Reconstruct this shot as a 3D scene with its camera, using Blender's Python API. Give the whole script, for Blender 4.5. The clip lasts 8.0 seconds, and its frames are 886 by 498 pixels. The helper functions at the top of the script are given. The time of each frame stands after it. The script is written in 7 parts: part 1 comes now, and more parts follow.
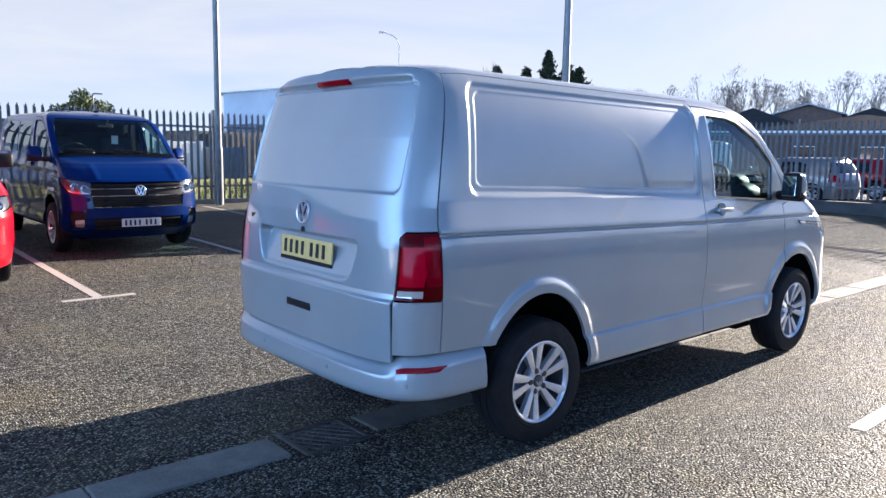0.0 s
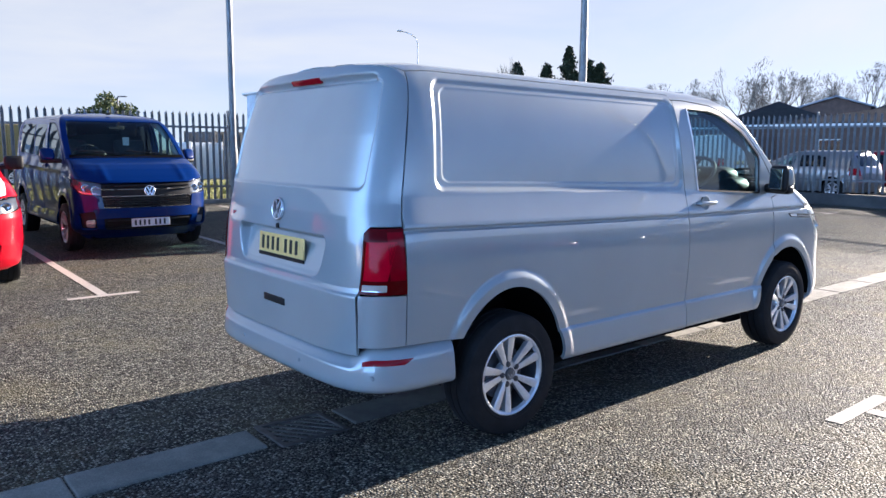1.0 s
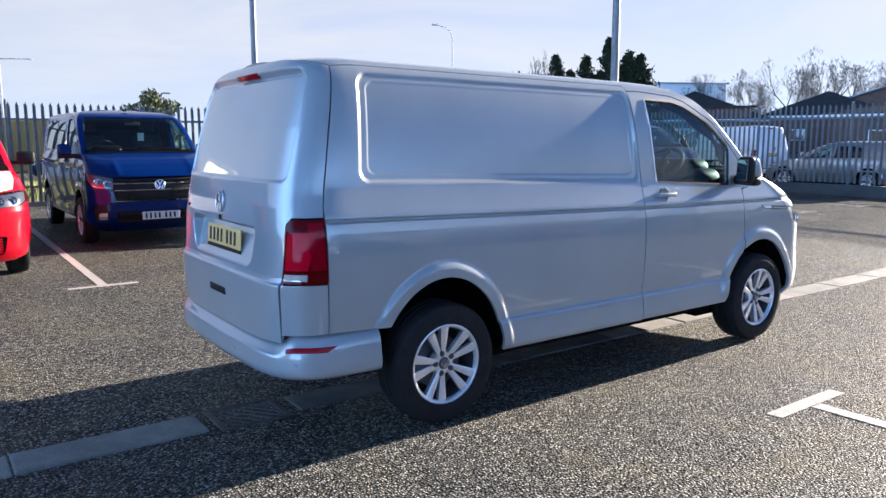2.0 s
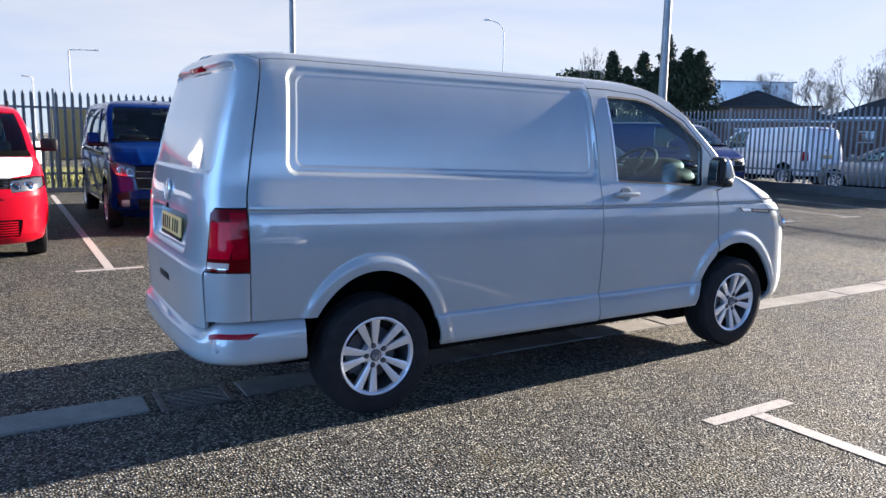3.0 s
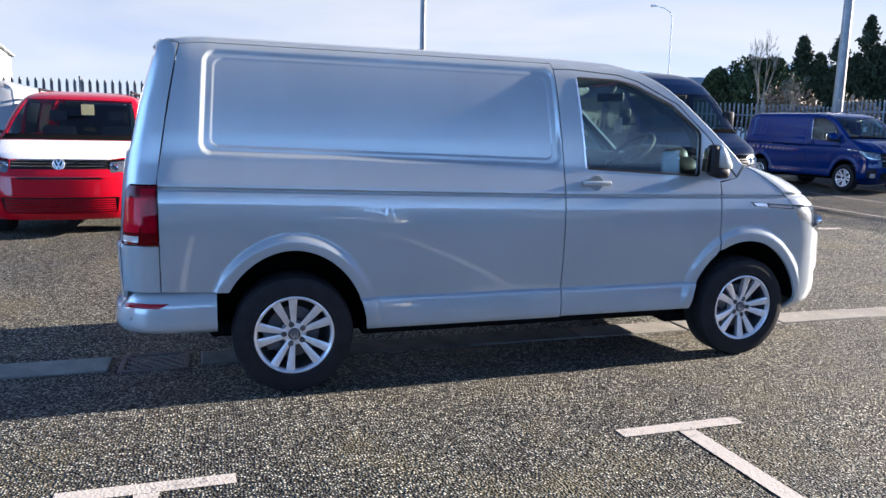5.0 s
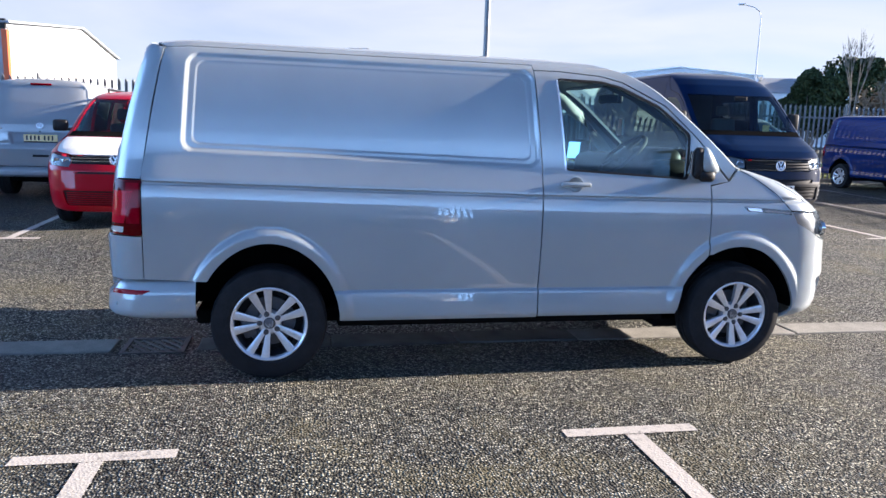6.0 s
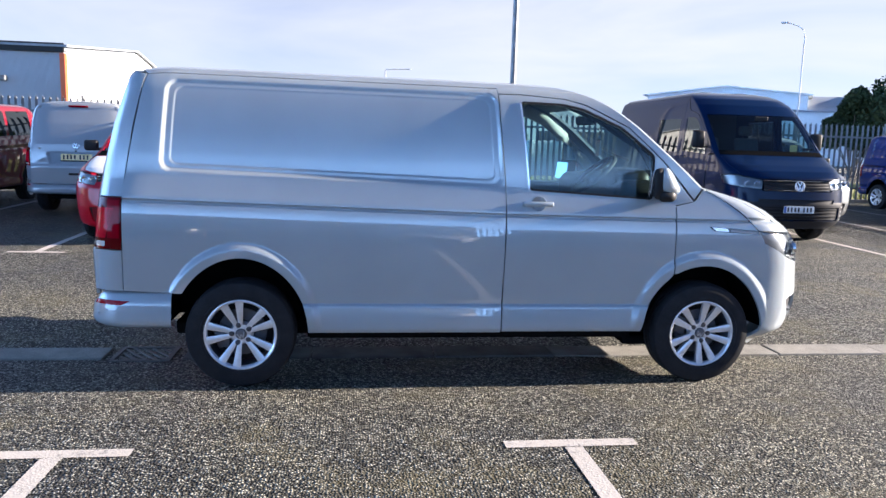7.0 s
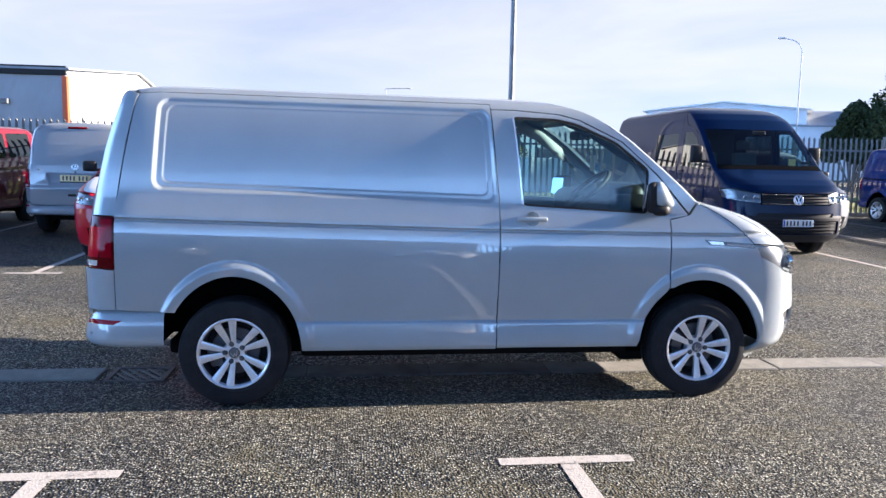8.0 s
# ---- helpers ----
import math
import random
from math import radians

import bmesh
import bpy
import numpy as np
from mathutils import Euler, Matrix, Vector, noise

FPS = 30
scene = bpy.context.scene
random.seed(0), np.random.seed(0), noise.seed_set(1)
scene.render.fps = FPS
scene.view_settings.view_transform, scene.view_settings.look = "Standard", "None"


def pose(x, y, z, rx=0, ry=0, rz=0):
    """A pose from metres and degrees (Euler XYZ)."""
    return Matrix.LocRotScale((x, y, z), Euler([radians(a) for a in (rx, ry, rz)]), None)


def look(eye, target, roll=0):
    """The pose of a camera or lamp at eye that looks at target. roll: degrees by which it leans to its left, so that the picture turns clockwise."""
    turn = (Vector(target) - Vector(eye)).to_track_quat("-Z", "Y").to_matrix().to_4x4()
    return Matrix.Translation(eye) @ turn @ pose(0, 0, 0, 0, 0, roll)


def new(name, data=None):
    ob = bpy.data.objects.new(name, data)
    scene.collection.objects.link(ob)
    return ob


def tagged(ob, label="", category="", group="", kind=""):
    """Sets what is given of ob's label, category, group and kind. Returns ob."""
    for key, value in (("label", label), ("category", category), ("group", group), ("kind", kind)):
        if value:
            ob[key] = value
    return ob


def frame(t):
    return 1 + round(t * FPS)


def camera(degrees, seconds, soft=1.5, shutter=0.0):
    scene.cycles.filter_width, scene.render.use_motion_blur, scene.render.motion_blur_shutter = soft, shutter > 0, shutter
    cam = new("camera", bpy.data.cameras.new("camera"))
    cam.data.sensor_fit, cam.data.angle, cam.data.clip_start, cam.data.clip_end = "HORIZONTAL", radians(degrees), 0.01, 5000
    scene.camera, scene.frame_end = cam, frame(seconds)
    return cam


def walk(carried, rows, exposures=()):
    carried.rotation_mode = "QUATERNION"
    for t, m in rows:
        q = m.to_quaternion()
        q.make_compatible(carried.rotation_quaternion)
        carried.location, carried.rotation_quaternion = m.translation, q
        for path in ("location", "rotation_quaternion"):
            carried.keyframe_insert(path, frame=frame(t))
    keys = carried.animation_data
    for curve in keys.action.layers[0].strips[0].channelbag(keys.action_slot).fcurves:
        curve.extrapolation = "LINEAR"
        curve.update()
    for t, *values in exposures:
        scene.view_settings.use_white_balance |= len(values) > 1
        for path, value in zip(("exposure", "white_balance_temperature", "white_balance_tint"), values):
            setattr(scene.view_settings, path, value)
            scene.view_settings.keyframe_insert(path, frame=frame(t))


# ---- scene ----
cam = camera(62.0, 8.0)
PATH = [
    (0, (-2.896, -3.424, 1.543), (-1.594, -1.929, 1.28), 1.0),
    (0.5, (-2.868, -3.476, 1.536), (-1.586, -1.964, 1.271), 0.6),
    (1, (-2.715, -3.65, 1.537), (-1.465, -2.113, 1.268), 0.3),
    (1.5, (-2.505, -3.848, 1.532), (-1.293, -2.281, 1.255), -0.0),
    (1.7, (-2.42, -3.93, 1.532), (-1.231, -2.346, 1.251), -0.1),
    (3, (-1.738, -4.455, 1.536), (-0.713, -2.764, 1.236), 1.0),
    (3.5, (-1.423, -4.576, 1.53), (-0.488, -2.835, 1.222), 1.5),
    (4, (-1.123, -4.764, 1.53), (-0.288, -2.975, 1.214), 1.7),
    (4.5, (-0.821, -4.865, 1.514), (-0.099, -3.029, 1.19), 1.5),
    (4.7, (-0.654, -4.886, 1.512), (0.017, -3.03, 1.185), 1.4),
    (5.8, (0.091, -5.195, 1.505), (0.497, -3.265, 1.171), 1.5),
    (6, (0.2, -5.215, 1.522), (0.571, -3.278, 1.189), 1.7),
    (6.5, (0.526, -5.363, 1.531), (0.815, -3.409, 1.217), 1.9),
    (7, (0.668, -5.459, 1.549), (0.917, -3.495, 1.263), 1.7),
    (7.5, (0.703, -5.472, 1.544), (0.942, -3.503, 1.286), 1.3),
    (8, (0.722, -5.448, 1.537), (0.965, -3.477, 1.299), 1.1),
]
walk(cam, [(t, look(eye, target, roll)) for t, eye, target, roll in PATH], [(0, 1.78, 5600, 17), (2, 1.74, 5600, 17), (5, 1.82, 5600, 17), (8, 1.95, 5600, 18)])

# ---- world and sun ----
SUN_EL, SUN_AZ = 15.0, 1.2      # degrees above the ground; turn from +x towards +y
world = bpy.data.worlds.new("sky")
scene.world = world
world.use_nodes = True
wt = world.node_tree
wt.nodes.clear()
sky = wt.nodes.new("ShaderNodeTexSky")
sky.sky_type = "NISHITA"
sky.sun_disc = False
sky.sun_elevation = radians(SUN_EL)
sky.sun_rotation = radians(90 - SUN_AZ)
sky.air_density, sky.dust_density, sky.ozone_density = 0.5, 0.2, 4.0
coord = wt.nodes.new("ShaderNodeTexCoord")
stretch = wt.nodes.new("ShaderNodeMapping")
stretch.inputs["Scale"].default_value = (0.9, 1.4, 4.5)
stretch.inputs["Rotation"].default_value = (0, 0.05, 0.6)
cloud = wt.nodes.new("ShaderNodeTexNoise")
cloud.inputs["Scale"].default_value = 1.6
cloud.inputs["Detail"].default_value = 7
cloud.inputs["Roughness"].default_value = 0.55
cloud.inputs["Distortion"].default_value = 0.6
cramp = wt.nodes.new("ShaderNodeValToRGB")
cramp.color_ramp.elements[0].position, cramp.color_ramp.elements[1].position = 0.36, 0.72
cramp.color_ramp.elements[0].color = (0.58, 0.58, 0.58, 1)
cramp.color_ramp.elements[1].color = (0.95, 0.95, 0.95, 1)
# pale haze low in the sky, white towards the sun's side
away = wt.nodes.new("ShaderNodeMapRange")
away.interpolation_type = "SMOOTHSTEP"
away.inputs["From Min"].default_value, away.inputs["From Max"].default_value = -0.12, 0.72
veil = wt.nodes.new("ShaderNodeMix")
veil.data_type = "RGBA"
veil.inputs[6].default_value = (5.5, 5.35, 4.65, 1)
# away from the sun, unseen: brighter and bluer, added to light the shaded paint
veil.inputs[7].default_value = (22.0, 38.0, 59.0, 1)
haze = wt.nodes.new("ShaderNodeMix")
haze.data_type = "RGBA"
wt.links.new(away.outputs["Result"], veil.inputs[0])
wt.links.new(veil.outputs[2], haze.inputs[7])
back = wt.nodes.new("ShaderNodeBackground")
back.inputs["Strength"].default_value = 0.05
wout = wt.nodes.new("ShaderNodeOutputWorld")
wt.links.new(coord.outputs["Generated"], stretch.inputs["Vector"])
wt.links.new(stretch.outputs["Vector"], cloud.inputs["Vector"])
wt.links.new(cloud.outputs["Fac"], cramp.inputs["Fac"])
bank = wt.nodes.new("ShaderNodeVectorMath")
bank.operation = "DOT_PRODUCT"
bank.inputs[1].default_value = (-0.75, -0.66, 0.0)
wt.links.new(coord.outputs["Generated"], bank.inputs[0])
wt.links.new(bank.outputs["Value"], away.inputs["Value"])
part_z = wt.nodes.new("ShaderNodeSeparateXYZ")      # and low down: overhead the sky is clear
low = wt.nodes.new("ShaderNodeMapRange")
low.interpolation_type = "SMOOTHSTEP"
low.inputs["From Min"].default_value, low.inputs["From Max"].default_value = 0.02, 0.26
low.inputs["To Min"].default_value, low.inputs["To Max"].default_value = 1.0, 0.04
high = wt.nodes.new("ShaderNodeMapRange")      # but it reaches higher beyond the fence
high.interpolation_type = "SMOOTHSTEP"
high.inputs["From Min"].default_value, high.inputs["From Max"].default_value = 0.24, 0.62
high.inputs["To Min"].default_value, high.inputs["To Max"].default_value = 1.0, 0.04
reach = wt.nodes.new("ShaderNodeMix")
part_y = wt.nodes.new("ShaderNodeMapRange")
part_y.interpolation_type = "SMOOTHSTEP"
part_y.inputs["From Min"].default_value, part_y.inputs["From Max"].default_value = -0.35, 0.10
part_y.inputs["To Min"].default_value, part_y.inputs["To Max"].default_value = 1.0, 0.0
band = wt.nodes.new("ShaderNodeMath")
band.operation = "MULTIPLY"
wt.links.new(coord.outputs["Generated"], part_z.inputs[0])
wt.links.new(part_z.outputs["Z"], low.inputs["Value"])
wt.links.new(cramp.outputs["Color"], band.inputs[0])
wt.links.new(part_z.outputs["Z"], high.inputs["Value"])
wt.links.new(part_z.outputs["Y"], part_y.inputs["Value"])
wt.links.new(part_y.outputs["Result"], reach.inputs[0])
wt.links.new(high.outputs["Result"], reach.inputs[2])
wt.links.new(low.outputs["Result"], reach.inputs[3])
wt.links.new(reach.outputs[0], band.inputs[1])
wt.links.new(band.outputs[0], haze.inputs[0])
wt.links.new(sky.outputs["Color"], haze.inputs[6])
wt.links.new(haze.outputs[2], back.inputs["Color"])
wt.links.new(back.outputs["Background"], wout.inputs["Surface"])

sun = new("sun", bpy.data.lights.new("sun", "SUN"))
sun.data.energy, sun.data.angle, sun.data.color = 6.4, radians(0.5), (1.0, 0.84, 0.62)
sun.matrix_world = look((60 * math.cos(radians(SUN_AZ)), 60 * math.sin(radians(SUN_AZ)), 60 * math.tan(radians(SUN_EL))), (0, 0, 0))


# ---- materials ----
def shade(name):
    m = bpy.data.materials.new(name)
    m.use_nodes = True
    return m, m.node_tree.nodes, m.node_tree.links, m.node_tree.nodes["Principled BSDF"]


def mottle(n, l, scale, low, high, detail=4, vec=None, rough=0.6):
    """Noise in metres, spread over a colour ramp from low to high."""
    tex = n.new("ShaderNodeTexNoise")
    tex.inputs["Scale"].default_value, tex.inputs["Detail"].default_value = scale, detail
    tex.inputs["Roughness"].default_value = rough
    if vec is None:
        vec = n.new("ShaderNodeTexCoord").outputs["Object"]
    l.new(vec, tex.inputs["Vector"])
    ramp = n.new("ShaderNodeValToRGB")
    ramp.color_ramp.elements[0].position, ramp.color_ramp.elements[1].position = 0.3, 0.7
    ramp.color_ramp.elements[0].color, ramp.color_ramp.elements[1].color = (*low, 1), (*high, 1)
    l.new(tex.outputs["Fac"], ramp.inputs["Fac"])
    return ramp.outputs["Color"], tex.outputs["Fac"]


def bumped(n, l, b, height, strength, distance):
    bp = n.new("ShaderNodeBump")
    bp.inputs["Strength"].default_value, bp.inputs["Distance"].default_value = strength, distance
    l.new(height, bp.inputs["Height"])
    l.new(bp.outputs["Normal"], b.inputs["Normal"])
    return bp


def surface(name, low, high, scale, roughness, metallic=0.0, bump=0.0, bump_scale=60.0, coat=0.0, spec=0.5):
    """A mottled material: two scales of noise in the colour, fine noise in the relief."""
    m, n, l, b = shade(name)
    col, _ = mottle(n, l, scale, low, high)
    fine, h = mottle(n, l, bump_scale, (0.86, 0.86, 0.86), (1.08, 1.08, 1.08), 5)
    mul = n.new("ShaderNodeMix")
    mul.data_type, mul.blend_type = "RGBA", "MULTIPLY"
    mul.inputs[0].default_value = 1.0
    l.new(col, mul.inputs[6])
    l.new(fine, mul.inputs[7])
    l.new(mul.outputs[2], b.inputs["Base Color"])
    b.inputs["Roughness"].default_value, b.inputs["Metallic"].default_value = roughness, metallic
    b.inputs["Coat Weight"].default_value, b.inputs["Coat Roughness"].default_value = coat, 0.04
    b.inputs["Specular IOR Level"].default_value = spec
    if bump:
        bumped(n, l, b, h, 0.5, bump)
    return m


def paint(name, colour, metallic=0.0, roughness=0.35, coat=1.0, dirt=0.12):
    """Car paint: a base, fine flake and thin road film under a clear coat."""
    m, n, l, b = shade(name)
    vec = n.new("ShaderNodeTexCoord").outputs["Object"]
    flake = n.new("ShaderNodeTexVoronoi")
    flake.inputs["Scale"].default_value = 900
    l.new(vec, flake.inputs["Vector"])
    lo = tuple(c * 0.93 for c in colour)
    hi = tuple(min(1, c * 1.06) for c in colour)
    col, _ = mottle(n, l, 1.3, lo, hi, 3, vec)
    mix = n.new("ShaderNodeMix")
    mix.data_type, mix.blend_type = "RGBA", "OVERLAY"
    mix.inputs[0].default_value = 0.10 if metallic else 0.03
    l.new(col, mix.inputs[6])
    l.new(flake.outputs["Color"], mix.inputs[7])
    film = n.new("ShaderNodeMix")
    film.data_type = "RGBA"
    _, f = mottle(n, l, 6.0, (0, 0, 0), (1, 1, 1), 8, vec)
    amount = n.new("ShaderNodeMath")
    amount.operation = "MULTIPLY"
    amount.inputs[1].default_value = dirt
    l.new(f, amount.inputs[0])
    l.new(amount.outputs[0], film.inputs[0])
    l.new(mix.outputs[2], film.inputs[6])
    film.inputs[7].default_value = (*(0.5 * c + 0.02 for c in colour), 1)
    l.new(film.outputs[2], b.inputs["Base Color"])
    b.inputs["Metallic"].default_value, b.inputs["Roughness"].default_value = metallic, roughness
    b.inputs["Coat Weight"].default_value, b.inputs["Coat Roughness"].default_value = coat, 0.02
    b.inputs["Coat IOR"].default_value = 1.75 if sum(colour) > 0.7 else 1.36
    b.inputs["Specular IOR Level"].default_value = 0.05
    peel = n.new("ShaderNodeTexNoise")
    peel.inputs["Scale"].default_value = 45
    l.new(vec, peel.inputs["Vector"])
    bp = n.new("ShaderNodeBump")
    bp.inputs["Strength"].default_value, bp.inputs["Distance"].default_value = 0.04, 0.001
    l.new(peel.outputs["Fac"], bp.inputs["Height"])
    l.new(bp.outputs["Normal"], b.inputs["Coat Normal"])
    return m


def plain(name, colour, roughness=0.5, metallic=0.0, coat=0.0, spec=0.5):
    m, n, l, b = shade(name)
    col, h = mottle(n, l, 35, tuple(c * 0.9 for c in colour), tuple(min(1, c * 1.08) for c in colour), 5)
    l.new(col, b.inputs["Base Color"])
    b.inputs["Roughness"].default_value, b.inputs["Metallic"].default_value = roughness, metallic
    b.inputs["Coat Weight"].default_value = coat
    b.inputs["Specular IOR Level"].default_value = spec
    return m


def thin_glass(name, tint, gloss=0.06):
    """A thin pane: tinted see-through with Fresnel gloss."""
    m, n, l, b = shade(name)
    n.remove(b)
    t = n.new("ShaderNodeBsdfTransparent")
    t.inputs["Color"].default_value = (*tint, 1)
    g = n.new("ShaderNodeBsdfGlossy")
    g.inputs["Roughness"].default_value = 0.01
    g.inputs["Color"].default_value = (0.95, 1.0, 1.0, 1)
    w = n.new("ShaderNodeLayerWeight")
    w.inputs["Blend"].default_value = 0.5
    p5 = n.new("ShaderNodeMath")
    p5.operation = "POWER"
    p5.inputs[1].default_value = 5.0
    f = n.new("ShaderNodeMath")
    f.operation = "MULTIPLY_ADD"
    f.inputs[1].default_value, f.inputs[2].default_value = 1.0 - gloss, gloss
    l.new(w.outputs["Facing"], p5.inputs[0])
    l.new(p5.outputs[0], f.inputs[0])
    mix = n.new("ShaderNodeMixShader")
    l.new(f.outputs[0], mix.inputs["Fac"])
    l.new(t.outputs["BSDF"], mix.inputs[1])
    l.new(g.outputs["BSDF"], mix.inputs[2])
    l.new(mix.outputs["Shader"], n["Material Output"].inputs["Surface"])
    return m


def asphalt_material():
    m, n, l, b = shade("asphalt")
    pos = n.new("ShaderNodeTexCoord").outputs["Object"]
    stone = n.new("ShaderNodeTexVoronoi")
    stone.inputs["Scale"].default_value = 72
    stone.inputs["Randomness"].default_value = 0.95
    l.new(pos, stone.inputs["Vector"])
    tone = n.new("ShaderNodeValToRGB")
    e = tone.color_ramp.elements
    e[0].position, e[0].color = 0.0, (0.042, 0.042, 0.043, 1)
    e[1].position, e[1].color = 1.0, (0.74, 0.73, 0.645, 1)
    mid = e.new(0.55)
    mid.color = (0.168, 0.167, 0.147, 1)
    sep = n.new("ShaderNodeSeparateColor")
    l.new(stone.outputs["Color"], sep.inputs["Color"])
    l.new(sep.outputs["Red"], tone.inputs["Fac"])
    joint = n.new("ShaderNodeValToRGB")
    j = joint.color_ramp.elements
    j[0].position, j[0].color = 0.28, (1, 1, 1, 1)
    j[1].position, j[1].color = 0.62, (0.06, 0.06, 0.062, 1)
    l.new(stone.outputs["Distance"], joint.inputs["Fac"])
    mul = n.new("ShaderNodeMix")
    mul.data_type, mul.blend_type = "RGBA", "MULTIPLY"
    mul.inputs[0].default_value = 0.85
    l.new(tone.outputs["Color"], mul.inputs[6])
    l.new(joint.outputs["Color"], mul.inputs[7])
    patches, pf = mottle(n, l, 0.45, (0.66, 0.69, 0.76), (1.28, 1.22, 1.04), 6, pos)
    mul2 = n.new("ShaderNodeMix")
    mul2.data_type, mul2.blend_type = "RGBA", "MULTIPLY"
    mul2.inputs[0].default_value = 1.0
    l.new(mul.outputs[2], mul2.inputs[6])
    l.new(patches, mul2.inputs[7])
    silt = n.new("ShaderNodeMix")
    silt.data_type = "RGBA"
    _, sf = mottle(n, l, 1.1, (0, 0, 0), (1, 1, 1), 8, pos, 0.7)
    sr = n.new("ShaderNodeMapRange")
    sr.inputs["From Min"].default_value, sr.inputs["From Max"].default_value = 0.50, 0.74
    sr.inputs["To Max"].default_value = 0.55
    l.new(sf, sr.inputs["Value"])
    l.new(sr.outputs["Result"], silt.inputs[0])
    l.new(mul2.outputs[2], silt.inputs[6])
    silt.inputs[7].default_value = (0.22, 0.19, 0.10, 1)
    l.new(silt.outputs[2], b.inputs["Base Color"])
    rr = n.new("ShaderNodeMapRange")
    rr.inputs["To Min"].default_value, rr.inputs["To Max"].default_value = 0.38, 0.75
    b.inputs["Specular IOR Level"].default_value = 0.11
    l.new(sep.outputs["Green"], rr.inputs["Value"])
    l.new(rr.outputs["Result"], b.inputs["Roughness"])
    height = n.new("ShaderNodeMath")
    height.operation = "MULTIPLY_ADD"
    height.inputs[1].default_value, height.inputs[2].default_value = -1.0, 1.0
    l.new(stone.outputs["Distance"], height.inputs[0])
    add = n.new("ShaderNodeMath")
    add.operation = "MULTIPLY_ADD"
    add.inputs[1].default_value = 0.6
    l.new(sep.outputs["Blue"], add.inputs[0])
    l.new(height.outputs[0], add.inputs[2])
    bumped(n, l, b, add.outputs[0], 1.0, 0.040)
    return m


ASPHALT = asphalt_material()
GREY = paint("grey_paint", (0.35, 0.385, 0.40), 0.18, 0.28, 1.0, 0.04)
GREY_OLD = paint("pale_grey_paint", (0.30, 0.315, 0.325), 0.0, 0.35, 1.0, 0.1)
BLUE = paint("blue_paint", (0.001, 0.017, 0.105), 0.0, 0.32, 0.75, 0.03)
NAVY = paint("navy_paint", (0.001, 0.009, 0.036), 0.0, 0.32, 0.42, 0.03)
RED = paint("red_paint", (0.42, 0.001, 0.012), 0.0, 0.35, 1.0, 0.03)
MAROON = paint("maroon_paint", (0.15, 0.003, 0.012), 0.0, 0.35, 1.0, 0.03)
WHITE = paint("white_paint", (0.78, 0.79, 0.80), 0.0, 0.35, 1.0, 0.05)
SILVER = paint("silver_paint", (0.26, 0.27, 0.28), 0.7, 0.35, 1.0, 0.06)
FILM = surface("white_film", (0.74, 0.72, 0.68), (0.82, 0.80, 0.77), 4, 0.45, 0, 0.001, 30)
BLACK = plain("black_plastic", (0.014, 0.014, 0.015), 0.5, 0.0, 0.0, 0.2)
TRIM = plain("dark_trim", (0.016, 0.017, 0.021), 0.55, 0.0, 0.0, 0.2)
GAP = plain("shut_line_black", (0.008, 0.008, 0.008), 0.8, 0.0, 0.0, 0.0)
GLOSS_BLACK = plain("gloss_black", (0.012, 0.012, 0.013), 0.12, 0, 1.0)
RUBBER = surface("tyre_rubber", (0.012, 0.012, 0.014), (0.022, 0.022, 0.023), 9, 0.7, 0, 0.001, 90, 0.0, 0.2)
ALLOY = plain("alloy", (0.76, 0.77, 0.80), 0.28, 0.6, 0.8)
# dark copy of the alloy; shade inside the rim is put into its colour
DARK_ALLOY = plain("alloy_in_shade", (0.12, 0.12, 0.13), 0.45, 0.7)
CHROME = plain("chrome", (0.80, 0.81, 0.83), 0.07, 1.0)
STEEL = plain("brushed_steel", (0.30, 0.30, 0.31), 0.4, 0.9)
BRIGHTMETAL = plain("bright_metal", (0.82, 0.83, 0.85), 0.16, 0.6, 0.5)
REDBRIGHT = plain("bright_red_lens", (0.52, 0.0, 0.016), 0.06, 0, 0.0, 0.15)
REDLENS = plain("red_lens", (0.26, 0.0, 0.008), 0.05, 0, 0.0, 0.15)
REDDARK = plain("dark_red_lens", (0.10, 0.0, 0.002), 0.05, 0, 0.0, 0.15)
CLEARLENS = plain("clear_lens", (0.62, 0.64, 0.66), 0.10, 0.55, 1.0)
LAMPDARK = plain("lamp_housing", (0.10, 0.105, 0.115), 0.3, 0.4, 0.3)
YELLOW = plain("yellow_plate", (0.88, 0.62, 0.22), 0.4, 0, 0.4)
PLATEWHITE = plain("white_plate", (0.72, 0.72, 0.70), 0.4, 0, 0.4)
PLATEBLUE = plain("plate_blue", (0.02, 0.08, 0.35), 0.4)
INK = plain("plate_ink", (0.012, 0.012, 0.012), 0.5)
GLASS = thin_glass("window_glass", (0.56, 0.74, 0.74), 0.058)
SCREEN = thin_glass("windscreen_glass", (0.62, 0.74, 0.72), 0.045)
LENS = thin_glass("lamp_lens_glass", (0.93, 0.95, 0.96))
PRIVACY = thin_glass("privacy_glass", (0.05, 0.055, 0.06))
MIRROR = plain("mirror_glass", (0.58, 0.64, 0.66), 0.02, 1.0)
CABIN = surface("cabin_plastic", (0.022, 0.023, 0.025), (0.036, 0.037, 0.04), 8, 0.7, 0, 0.0006, 200)
CABIN_PALE = surface("pale_headlining", (0.40, 0.40, 0.38), (0.48, 0.48, 0.45), 8, 0.85)
CLOTH = surface("seat_cloth", (0.035, 0.036, 0.04), (0.07, 0.07, 0.075), 40, 0.95, 0, 0.001, 300)
CONCRETE = surface("concrete", (0.20, 0.185, 0.155), (0.36, 0.335, 0.28), 2.6, 0.85, 0, 0.003, 90)


